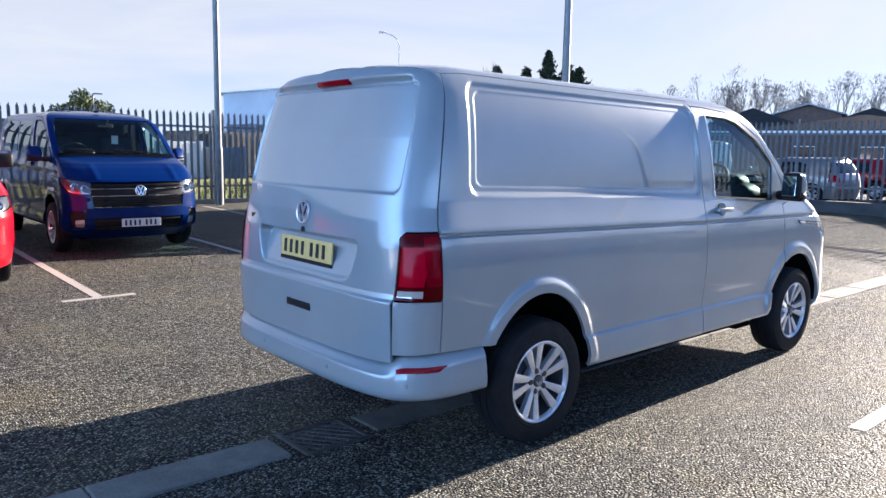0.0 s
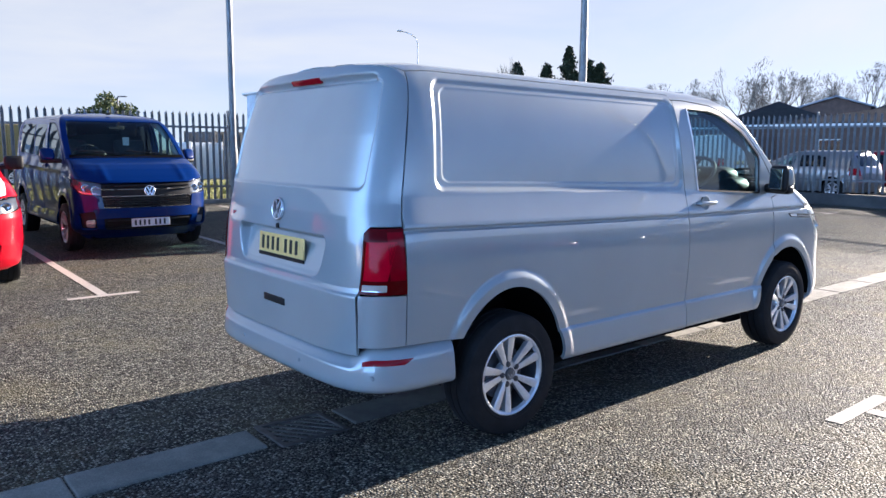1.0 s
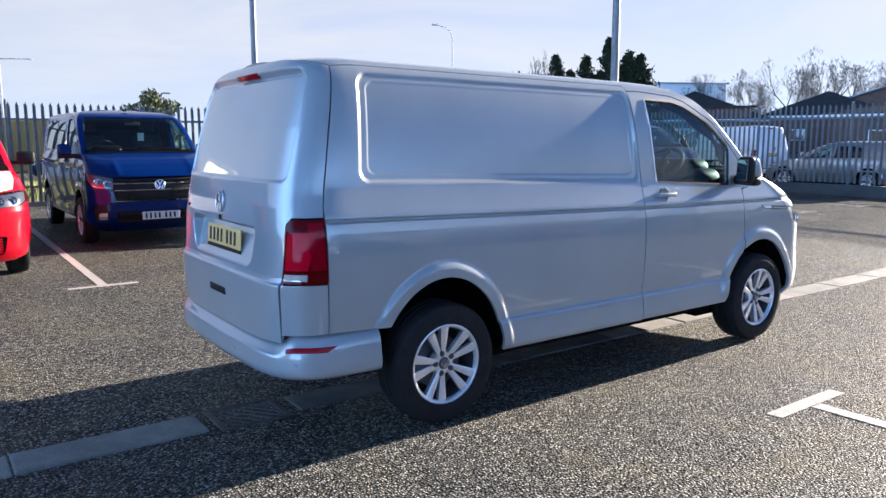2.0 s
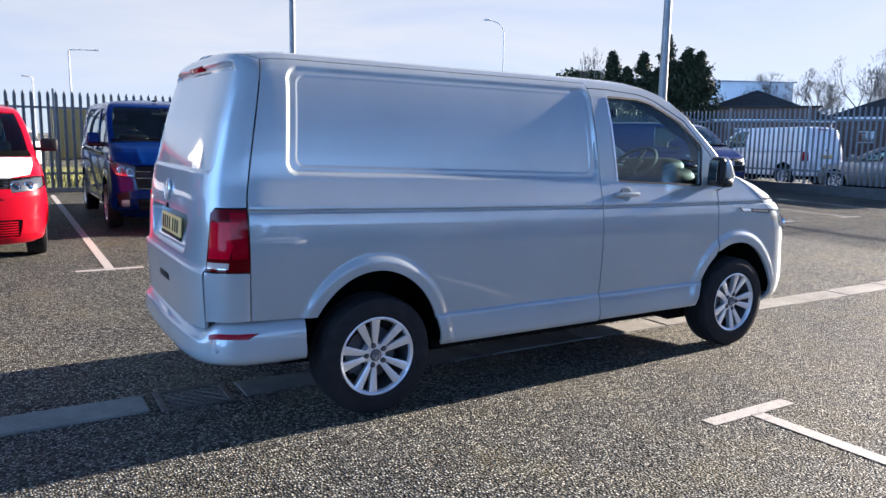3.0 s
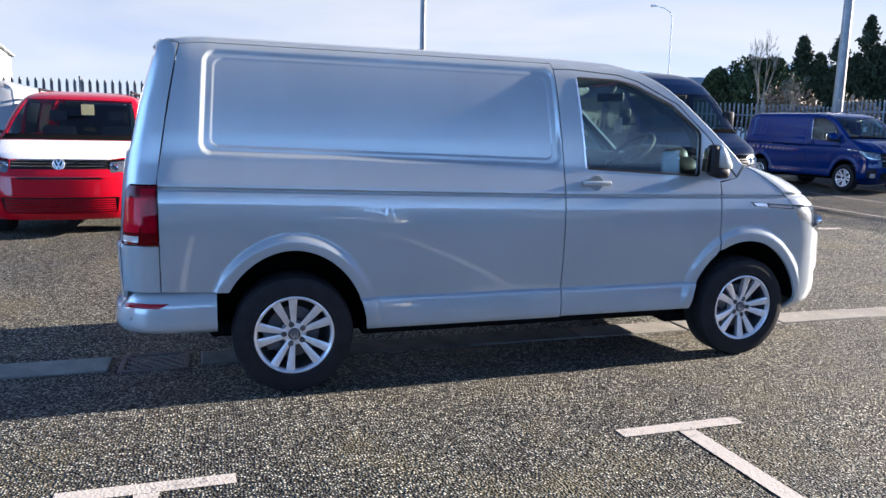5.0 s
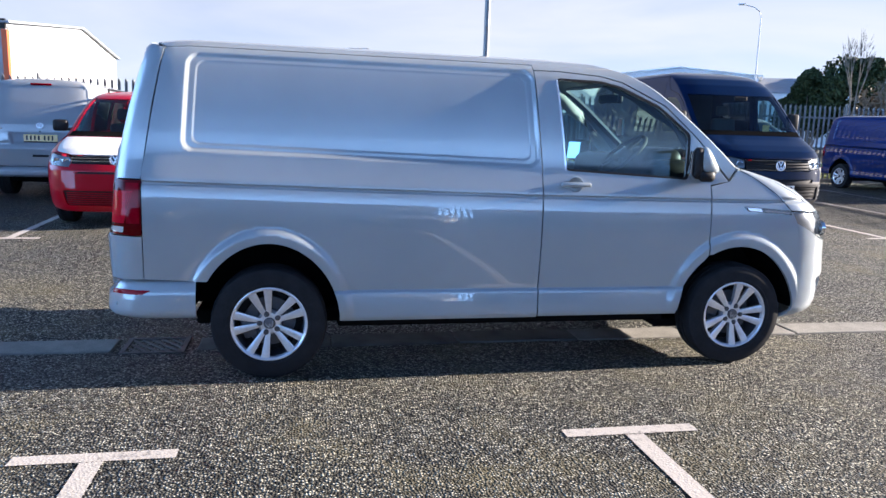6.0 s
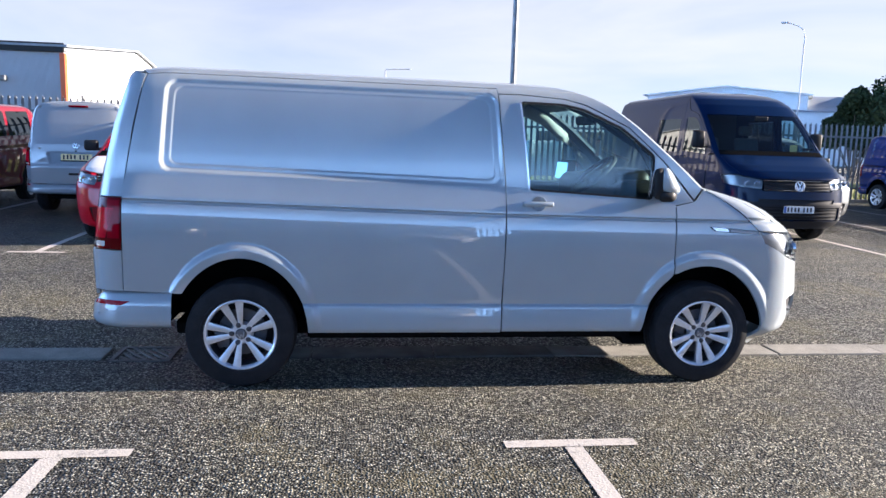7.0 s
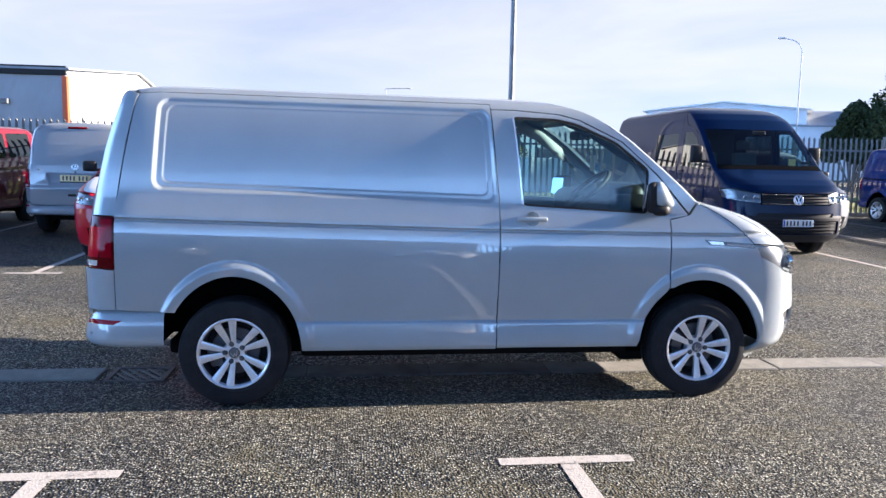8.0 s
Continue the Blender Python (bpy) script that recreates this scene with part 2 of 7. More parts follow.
def block_material():
    """Channel concrete: grit, stains, and each block weathered to its own tone."""
    m, n, l, b = shade("channel_concrete")
    col, _ = mottle(n, l, 3.2, (0.17, 0.16, 0.14), (0.34, 0.32, 0.275), 6, None, 0.7)
    fine, h = mottle(n, l, 110, (0.72, 0.72, 0.72), (1.12, 1.12, 1.12), 5)
    tone = n.new("ShaderNodeMapRange")
    tone.inputs["To Min"].default_value, tone.inputs["To Max"].default_value = 0.85, 1.1
    l.new(n.new("ShaderNodeObjectInfo").outputs["Random"], tone.inputs["Value"])
    one = n.new("ShaderNodeMix")
    one.data_type, one.blend_type = "RGBA", "MULTIPLY"
    one.inputs[0].default_value = 1.0
    two = n.new("ShaderNodeMix")
    two.data_type, two.blend_type = "RGBA", "MULTIPLY"
    two.inputs[0].default_value = 1.0
    l.new(col, one.inputs[6])
    l.new(fine, one.inputs[7])
    l.new(one.outputs[2], two.inputs[6])
    l.new(tone.outputs["Result"], two.inputs[7])
    l.new(two.outputs[2], b.inputs["Base Color"])
    b.inputs["Roughness"].default_value = 0.85
    bumped(n, l, b, h, 0.6, 0.004)
    return m


BLOCK = block_material()
DARK_BLOCK = surface("dark_concrete", (0.07, 0.066, 0.06), (0.17, 0.16, 0.145), 4.0, 0.8, 0, 0.004, 90)
DARK_EDGE = surface("dark_edging", (0.045, 0.045, 0.048), (0.085, 0.083, 0.08), 3, 0.85, 0, 0.003, 70)
GRATE = surface("cast_iron", (0.060, 0.056, 0.054), (0.12, 0.110, 0.102), 12, 0.6, 0.3, 0.001, 120)
GALV = surface("galvanised_steel", (0.12, 0.124, 0.13), (0.21, 0.215, 0.22), 5, 0.5, 0.2, 0.0006, 80)
POLE_PALE = surface("pale_pole", (0.42, 0.43, 0.44), (0.55, 0.56, 0.57), 4, 0.6)
POLE = surface("galvanised_pole", (0.13, 0.135, 0.14), (0.20, 0.205, 0.21), 4, 0.5, 0.5)


def marking_material():
    """Road paint, worn through to the stones in places."""
    m, n, l, b = shade("road_marking")
    pos = n.new("ShaderNodeTexCoord").outputs["Object"]
    _, f = mottle(n, l, 28, (0, 0, 0), (1, 1, 1), 8, pos, 0.75)
    _, g = mottle(n, l, 2.2, (0, 0, 0), (1, 1, 1), 3, pos)
    mixf = n.new("ShaderNodeMath")
    mixf.operation = "MULTIPLY_ADD"
    mixf.inputs[1].default_value = 0.45
    l.new(g, mixf.inputs[0])
    l.new(f, mixf.inputs[2])
    ramp = n.new("ShaderNodeValToRGB")
    e = ramp.color_ramp.elements
    e[0].position, e[0].color = 0.52, (0.16, 0.15, 0.14, 1)
    e[1].position, e[1].color = 0.66, (0.46, 0.42, 0.37, 1)
    l.new(mixf.outputs[0], ramp.inputs["Fac"])
    l.new(ramp.outputs["Color"], b.inputs["Base Color"])
    b.inputs["Roughness"].default_value = 0.7
    stone = n.new("ShaderNodeTexVoronoi")
    stone.inputs["Scale"].default_value = 75
    l.new(pos, stone.inputs["Vector"])
    bumped(n, l, b, stone.outputs["Distance"], 0.6, 0.003)
    return m


MARKING = marking_material()


def cladding_material(name, colour, pitch):
    """Profiled steel sheet: upright ribs as relief, faint streaks."""
    m, n, l, b = shade(name)
    pos = n.new("ShaderNodeTexCoord").outputs["Object"]
    wave = n.new("ShaderNodeTexWave")
    wave.wave_type, wave.bands_direction = "BANDS", "DIAGONAL"
    wave.inputs["Scale"].default_value = pitch
    mp = n.new("ShaderNodeMapping")
    mp.inputs["Scale"].default_value = (1, 1, 0)
    l.new(pos, mp.inputs["Vector"])
    l.new(mp.outputs["Vector"], wave.inputs["Vector"])
    col, _ = mottle(n, l, 0.4, tuple(c * 0.88 for c in colour), tuple(min(1, c * 1.06) for c in colour), 5, pos)
    l.new(col, b.inputs["Base Color"])
    b.inputs["Roughness"].default_value = 0.5
    bumped(n, l, b, wave.outputs["Fac"], 0.8, 0.03)
    return m


def leaf_material(name, low, high):
    m, n, l, b = shade(name)
    info = n.new("ShaderNodeNewGeometry")
    ramp = n.new("ShaderNodeValToRGB")
    ramp.color_ramp.elements[0].color, ramp.color_ramp.elements[1].color = (*low, 1), (*high, 1)
    l.new(info.outputs["Random Per Island"], ramp.inputs["Fac"])
    l.new(ramp.outputs["Color"], b.inputs["Base Color"])
    b.inputs["Roughness"].default_value = 0.6
    b.inputs["Specular IOR Level"].default_value = 0.15
    return m


def grass_material():
    m, n, l, b = shade("grass")
    col, h = mottle(n, l, 1.5, (0.13, 0.15, 0.03), (0.30, 0.28, 0.075), 8)
    l.new(col, b.inputs["Base Color"])
    b.inputs["Roughness"].default_value = 0.85
    bumped(n, l, b, h, 0.8, 0.05)
    return m


PALE_CLAD = cladding_material("pale_cladding", (0.84, 0.86, 0.88), 14)
GREY_CLAD = cladding_material("grey_cladding", (0.34, 0.37, 0.40), 9)
WHITE_CLAD = cladding_material("white_cladding", (0.80, 0.80, 0.78), 9)
ORANGE = plain("orange_trim", (0.55, 0.10, 0.02), 0.5)
ROOF_DARK = surface("dark_roof_tiles", (0.014, 0.013, 0.013), (0.032, 0.029, 0.027), 1.5, 0.8, 0, 0.01, 9)
ROOF_GREY = surface("grey_roof", (0.22, 0.24, 0.27), (0.30, 0.32, 0.35), 0.8, 0.7)
BRICK = surface("brickwork", (0.08, 0.05, 0.04), (0.14, 0.085, 0.062), 2.0, 0.85, 0, 0.004, 30)
BARK = surface("bark", (0.10, 0.085, 0.07), (0.19, 0.165, 0.135), 6, 0.9, 0, 0.01, 40)
CONIFER = leaf_material("conifer_leaves", (0.010, 0.017, 0.010), (0.045, 0.052, 0.024))
LAUREL = leaf_material("laurel_leaves", (0.012, 0.022, 0.010), (0.050, 0.066, 0.026))
IVY = leaf_material("shrub_leaves", (0.05, 0.065, 0.02), (0.12, 0.13, 0.05))
GRASS = grass_material()
DRY = leaf_material("dry_twigs", (0.11, 0.085, 0.06), (0.22, 0.17, 0.12))


# ---- builders ----
def mesh_from(name, verts, faces, smooth=False):
    me = bpy.data.meshes.new(name)
    me.from_pydata([tuple(v) for v in verts], [], [tuple(f) for f in faces])
    if smooth:
        me.polygons.foreach_set("use_smooth", [True] * len(me.polygons))
    me.update()
    return me


def put(name, me, material, parent=None, label="", m=None):
    ob = new(name, me)
    if material is not None and not me.materials:
        me.materials.append(material)
    if parent is not None:
        ob.parent = parent
    if m is not None:
        ob.matrix_basis = m
    if label:
        ob["label"] = label
    return ob


def part(name, bm, material, parent=None, label="", smooth=False, m=None):
    """Links a bmesh as one mesh object under a thing or a part."""
    me = bpy.data.meshes.new(name)
    bmesh.ops.recalc_face_normals(bm, faces=bm.faces)
    bm.to_mesh(me)
    bm.free()
    if smooth:
        me.polygons.foreach_set("use_smooth", [True] * len(me.polygons))
        me.set_sharp_from_angle(angle=radians(38))
    return put(name, me, material, parent, label, m)


def box(bm, lo, hi, bevel=0.0, m=None, segments=2):
    """A box from corner to corner, with rounded edges where bevel is given."""
    size = [hi[i] - lo[i] for i in range(3)]
    mid = [(hi[i] + lo[i]) / 2 for i in range(3)]
    mat = Matrix.Translation(mid) @ Matrix.Diagonal((*size, 1))
    if m is not None:
        mat = m @ mat
    r = bmesh.ops.create_cube(bm, size=1, matrix=mat)
    if bevel:
        es = {e for v in r["verts"] for e in v.link_edges}
        bmesh.ops.bevel(bm, geom=list(es), offset=bevel, segments=segments, affect="EDGES", profile=0.5)
    return bm


def rod(bm, a, b, r0, r1=None, n=12, caps=True):
    """A round bar from a to b."""
    a, b = Vector(a), Vector(b)
    d = b - a
    mat = Matrix.Translation((a + b) / 2) @ d.to_track_quat("Z", "Y").to_matrix().to_4x4()
    bmesh.ops.create_cone(bm, cap_ends=caps, segments=n, radius1=r0, radius2=r0 if r1 is None else r1, depth=d.length, matrix=mat)
    return bm


def lathe(profile, n=48, axis="y"):
    """A turned shape from (radius, offset along the axis) pairs."""
    verts, faces = [], []
    k = len(profile)
    for i in range(n):
        a = 2 * math.pi * i / n
        for r, o in profile:
            verts.append((r * math.cos(a), o, r * math.sin(a)) if axis == "y" else (r * math.cos(a), r * math.sin(a), o))
    for i in range(n):
        for j in range(k - 1):
            p, q = i * k, ((i + 1) % n) * k
            faces.append((p + j, p + j + 1, q + j + 1, q + j))
    bm = bmesh.new()
    vs = [bm.verts.new(v) for v in verts]
    for f in faces:
        bm.faces.new([vs[i] for i in f])
    bmesh.ops.remove_doubles(bm, verts=bm.verts, dist=1e-5)
    return bm


def thing(name, label, category, group="", kind="", m=None):
    ob = new(name)
    ob.empty_display_size = 0.2
    if m is not None:
        ob.matrix_basis = m
    return tagged(ob, label, category, group, kind)


GZ_Y = (-400, -9, -2.0, -0.9, -0.16, 0.16, 0.9, 4.2, 14.5, 400)
GZ_Z = (0.10, 0.10, 0.042, 0.0, -0.045, -0.045, -0.008, 0.031, 0.16, 0.16)


def gz(y):
    """The ground's height: it falls gently from both sides to the drainage channel."""
    return float(np.interp(y, GZ_Y, GZ_Z))


# ---- curved body panels ----
from mathutils.geometry import delaunay_2d_cdt


def step01(v):
    v = np.clip(v, 0, 1)
    return v * v * (3 - 2 * v)


def within(poly, p):
    """Even-odd test of points p against a closed outline."""
    hit = np.zeros(len(p), bool)
    q = np.asarray(poly)
    for (x0, y0), (x1, y1) in zip(q, np.roll(q, -1, 0)):
        if y0 != y1:
            cross = (y0 > p[:, 1]) != (y1 > p[:, 1])
            hit ^= cross & (p[:, 0] < (x1 - x0) * (p[:, 1] - y0) / (y1 - y0) + x0)
    return hit


def finely(poly, step):
    out = []
    q = np.asarray(poly, float)
    for a, b in zip(q, np.roll(q, -1, 0)):
        k = max(1, int(math.ceil(np.linalg.norm(b - a) / step)))
        out += [a + (b - a) * i / k for i in range(k)]
    return np.array(out)


def flat_mesh(outline, holes, step, rows=(), contours=()):
    """Triangles over an outline with holes, in the plane of two parameters."""
    loops = [finely(p, step) for p in (outline, *holes)]
    edge = np.vstack(loops)
    lo, hi = edge.min(0), edge.max(0)
    xs = np.arange(lo[0] + step * 0.31, hi[0], step)
    ys = np.arange(lo[1] + step * 0.37, hi[1], step)
    gx, gy = np.meshgrid(xs, ys)
    gx[1::2] += step * 0.5
    grid = np.column_stack((gx.ravel(), gy.ravel()))
    for r in rows:
        grid = grid[np.abs(grid[:, 1] - r) > step * 0.3]
    for r in rows:
        grid = np.vstack((grid, np.column_stack((xs, np.full(len(xs), r)))))
    keep = within(outline, grid)
    for h in holes:
        keep &= ~within(h, grid)
    grid = grid[keep]
    near = np.ones(len(grid), bool)
    for i in range(0, len(grid), 4000):
        d = np.abs(grid[i:i + 4000, None, 0] - edge[None, :, 0]) + np.abs(grid[i:i + 4000, None, 1] - edge[None, :, 1])
        near[i:i + 4000] = d.min(1) > step * 0.5
    grid = grid[near]
    rings = [finely(c, step * 0.4) for c in contours]
    if rings:
        line = np.vstack(rings)
        free = np.ones(len(grid), bool)
        for i in range(0, len(grid), 4000):
            d = np.hypot(grid[i:i + 4000, None, 0] - line[None, :, 0], grid[i:i + 4000, None, 1] - line[None, :, 1])
            free[i:i + 4000] = d.min(1) > step * 0.4
        grid = grid[free]
    loops = loops + rings
    pts = np.vstack((*loops, grid))
    lines, s = [], 0
    for q in loops:
        n = len(q)
        lines += [(s + i, s + (i + 1) % n) for i in range(n)]
        s += n
    v, _, f, *_ = delaunay_2d_cdt([Vector(p) for p in pts], lines, [], 0, 1e-6)
    v = np.array([(p[0], p[1]) for p in v])
    f = np.array([t for t in f if len(t) == 3])
    c = v[f].mean(1)
    ok = within(outline, c)
    for h in holes:
        ok &= ~within(h, c)
    f = f[ok]
    a, b, d = v[f[:, 0]], v[f[:, 1]], v[f[:, 2]]
    area = (b[:, 0] - a[:, 0]) * (d[:, 1] - a[:, 1]) - (b[:, 1] - a[:, 1]) * (d[:, 0] - a[:, 0])
    f[area < 0] = f[area < 0][:, ::-1]
    return v, f


def surf(name, outline, holes, fmap, material, parent, step=0.03, flange=0.018, label="", flip=False, lift=0.0, rows=(), contours=()):
    """A curved panel: an outline in two parameters, laid on the surface fmap, with edges turned in."""
    v, f = flat_mesh(outline, holes, step, rows, contours)
    e = 0.002
    p = fmap(v[:, 0], v[:, 1])
    du = fmap(v[:, 0] + e, v[:, 1]) - fmap(v[:, 0] - e, v[:, 1])
    dv = fmap(v[:, 0], v[:, 1] + e) - fmap(v[:, 0], v[:, 1] - e)
    nrm = np.cross(du, dv)
    nrm /= np.maximum(np.linalg.norm(nrm, axis=1), 1e-12)[:, None]
    if flip:
        nrm, f = -nrm, f[:, ::-1]
    p = p + nrm * lift
    faces = [tuple(int(i) for i in t) for t in f]
    verts, normals = list(p), list(nrm)
    if flange:
        count = {}
        for t in faces:
            for i in range(3):
                a, b = t[i], t[(i + 1) % 3]
                count[(a, b)] = count.get((a, b), 0) + 1
        rim = [k for k in count if (k[1], k[0]) not in count]
        top, low = {}, {}
        for a, b in rim:
            for i in (a, b):
                if i not in top:
                    top[i] = len(verts)
                    verts.append(p[i])
                    normals.append((0, 0, 0))
                    low[i] = len(verts)
                    verts.append(p[i] - nrm[i] * flange)
                    normals.append((0, 0, 0))
            faces.append((top[b], top[a], low[a], low[b]))
    me = mesh_from(name, verts, faces, True)
    me.normals_split_custom_set_from_vertices([tuple(map(float, q)) for q in normals])
    return put(name, me, material, parent, label)


def smooth_curve(pts, n=500):
    """A smooth line through the points, evenly spaced, with its running length."""
    q = np.asarray(pts, float)
    d = np.concatenate(([0], np.cumsum(np.linalg.norm(np.diff(q, axis=0), axis=1))))
    m = np.zeros_like(q)
    slope = np.diff(q, axis=0) / np.diff(d)[:, None]
    m[0], m[-1] = slope[0], slope[-1]
    for i in range(1, len(q) - 1):
        for k in range(q.shape[1]):
            a, b = slope[i - 1, k], slope[i, k]
            m[i, k] = 0 if a * b <= 0 else 2 * a * b / (a + b)
    s = np.linspace(0, d[-1], n)
    i = np.clip(np.searchsorted(d, s) - 1, 0, len(q) - 2)
    h = (d[i + 1] - d[i])[:, None]
    t = ((s - d[i])[:, None]) / h
    return s, (2 * t**3 - 3 * t**2 + 1) * q[i] + (t**3 - 2 * t**2 + t) * h * m[i] + (-2 * t**3 + 3 * t**2) * q[i + 1] + (t**3 - t**2) * h * m[i + 1]


class Shell:
    """The skin of a vehicle, nose along +x, wheels on z = 0, rear axle at x = 0. Three sheets: the sides with the roof
    (x, length round the section), the front (angle, height) and the rear (angle, height)."""

    def __init__(self, ring, roof, crease, rear, tail, front, arches, press=None, side_relief=None, rear_relief=None, front_relief=None):
        self.r, q = smooth_curve(ring, 2400)
        self.y, self.z = q[:, 0], q[:, 1]
        self.nose_ring = smooth_curve([p for p in ring if not 0.50 < p[1] < 0.60], 2400)[1]
        self.plain_ring = smooth_curve([p for p in ring if not 1.07 < p[1] < 1.12], 2400)[1]
        self.roof, self.crease, self.arches = np.array(roof).T, np.array(crease).T, arches
        self.rear, self.tail = rear, np.array(tail).T
        self.front = np.array(front).T
        self.side_relief, self.rear_relief, self.front_relief = side_relief, rear_relief, front_relief

    def at(self, z):
        return np.interp(z, self.z, self.r)

    def width(self, z):
        return np.interp(z, self.z, self.y)

    def nose_width(self, z):
        """The width without the sill ledge, which ends at the front wheel."""
        return np.interp(z, self.nose_ring[:, 1], self.nose_ring[:, 0])

    def rear_width(self, z):
        """The width without the crease, which ends at the rear corners."""
        return np.interp(z, self.plain_ring[:, 1], self.plain_ring[:, 0])

    def shifted(self, x, z):
        up = np.interp(x, self.roof[0], self.roof[1]) * step01((z - 1.35) / 0.5)
        return z + up + np.interp(x, self.crease[0], self.crease[1]) * np.exp(-((z - 1.11) / 0.22) ** 2)

    def side(self, x, r):
        y, z = np.interp(r, self.r, self.y), np.interp(r, self.r, self.z)
        y = y + (self.nose_width(z) - y) * step01((x - 2.78) / 0.15)
        x0, p, q, _ = self.rear
        a = np.interp(z, self.tail[0], self.tail[1])
        d = np.clip((x0 - x) / a, 0, 0.999)
        y = y * (1 - d**p) ** (1 / q)
        zz = self.shifted(x, z)
        off = np.zeros_like(x)
        for hx, hz, ra, rb, out in self.arches:
            k = np.sqrt(((x - hx) / ra) ** 2 + ((np.maximum(zz, hz) - hz) / rb) ** 2)
            off += out * (1 - step01((k - 1.10) / 0.12)) * step01((zz - 0.34) / 0.1)
        if self.side_relief is not None:
            off = off + self.side_relief(x, zz)
        return np.column_stack((x, -(y + off), zz))

    def side_left(self, x, r):
        return self.side(x, r) * (1, -1, 1)

    def xz(self, pts):
        return [(x, float(self.at(z))) for x, z in pts]

    def rear_map(self, t, z):
        x0, p, q, bulge = self.rear
        w, a = self.rear_width(z), np.interp(z, self.tail[0], self.tail[1])
        v = np.abs(np.sin(np.clip(t, -math.pi / 2, math.pi / 2)))
        x = x0 - a * np.maximum(1 - v**q, 0) ** (1 / p) + bulge * (v**2 - v**12)
        y = -w * v * np.sign(t)
        if self.rear_relief is not None:
            x = x + self.rear_relief(y, z)
        return np.column_stack((x, y, z))

    def rear_yz(self, pts):
        """Points as (y, z), or as (x, z, 1 or -1 for the right or the left flank)."""
        x0, p, q, _ = self.rear
        out = []
        for pt in pts:
            if len(pt) == 2:
                v = np.clip(pt[0] / self.rear_width(pt[1]), -1, 1)
                out.append((-math.asin(v), pt[1]))
            else:
                d = min(max((x0 - pt[0]) / np.interp(pt[1], self.tail[0], self.tail[1]), 0), 1)
                out.append((pt[2] * math.asin((1 - d**p) ** (1 / q)), pt[1]))
        return out

    def front_map(self, t, z):
        """t: from -90 degrees at the right flank to 90 at the left one."""
        w = self.nose_width(z)
        xs, xc, n, m = (np.interp(z, self.front[0], self.front[k]) for k in (1, 2, 3, 4))
        t = np.clip(t, -math.pi / 2, math.pi / 2)
        v = np.abs(np.sin(t))
        x = xs + (xc - xs) * np.maximum(1 - v**n, 0) ** (1 / m)
        y = w * v * np.sign(t)
        if self.front_relief is not None:
            x = x + self.front_relief(y, z)
        return np.column_stack((x, y, self.shifted(np.minimum(x, 2.3), z)))

    def front_yz(self, pts):
        """Points as (y to the right, z)."""
        return [(-math.asin(float(np.clip(y / self.nose_width(z), -1, 1))), z) for y, z in pts]


def rounded(pts, r, n=5):
    """Rounds the corners of an outline."""
    out = []
    k = len(pts)
    for i in range(k):
        a, b, c = Vector(pts[i - 1]), Vector(pts[i]), Vector(pts[(i + 1) % k])
        p, q = (a - b), (c - b)
        d = min(r, p.length * 0.45, q.length * 0.45)
        p, q = b + p.normalized() * d, b + q.normalized() * d
        for j in range(n + 1):
            t = j / n
            out.append(tuple(p * (1 - t) ** 2 + b * 2 * t * (1 - t) + q * t * t))
    return out


def arch_line(hx, hz, ra, rb, z_start, z_end, n=40):
    """The edge of a wheel opening from its front foot to its rear foot."""
    a0 = math.asin(max(-0.9, (z_start - hz) / rb))
    a1 = math.pi - math.asin(max(-0.9, (z_end - hz) / rb))
    return [(hx + ra * math.cos(a0 + (a1 - a0) * i / n), hz + rb * math.sin(a0 + (a1 - a0) * i / n)) for i in range(n + 1)]


def ribbon(pts, width, y0, y1):
    """A flat bar of even width along a bent line in the x-z plane."""
    bm = bmesh.new()
    p = [Vector((a, 0, c)) for a, c in pts]
    rows = []
    for k, q in enumerate(p):
        d0 = (q - p[k - 1]).normalized() if k else (p[1] - q).normalized()
        d1 = (p[k + 1] - q).normalized() if k < len(p) - 1 else d0
        n0, n1 = Vector((-d0.z, 0, d0.x)), Vector((-d1.z, 0, d1.x))
        n = (n0 + n1).normalized()
        n = n * (width / 2) / max(0.45, n.dot(n0))
        rows.append([bm.verts.new((q + n * s) + Vector((0, y, 0))) for s, y in ((1, y0), (-1, y0), (-1, y1), (1, y1))])
    for a, c in zip(rows, rows[1:]):
        for k in range(4):
            bm.faces.new((a[k], a[(k + 1) % 4], c[(k + 1) % 4], c[k]))
    bm.faces.new(rows[0])
    bm.faces.new(rows[-1])
    return bm


# ---- wheels ----
WHEELS = {}


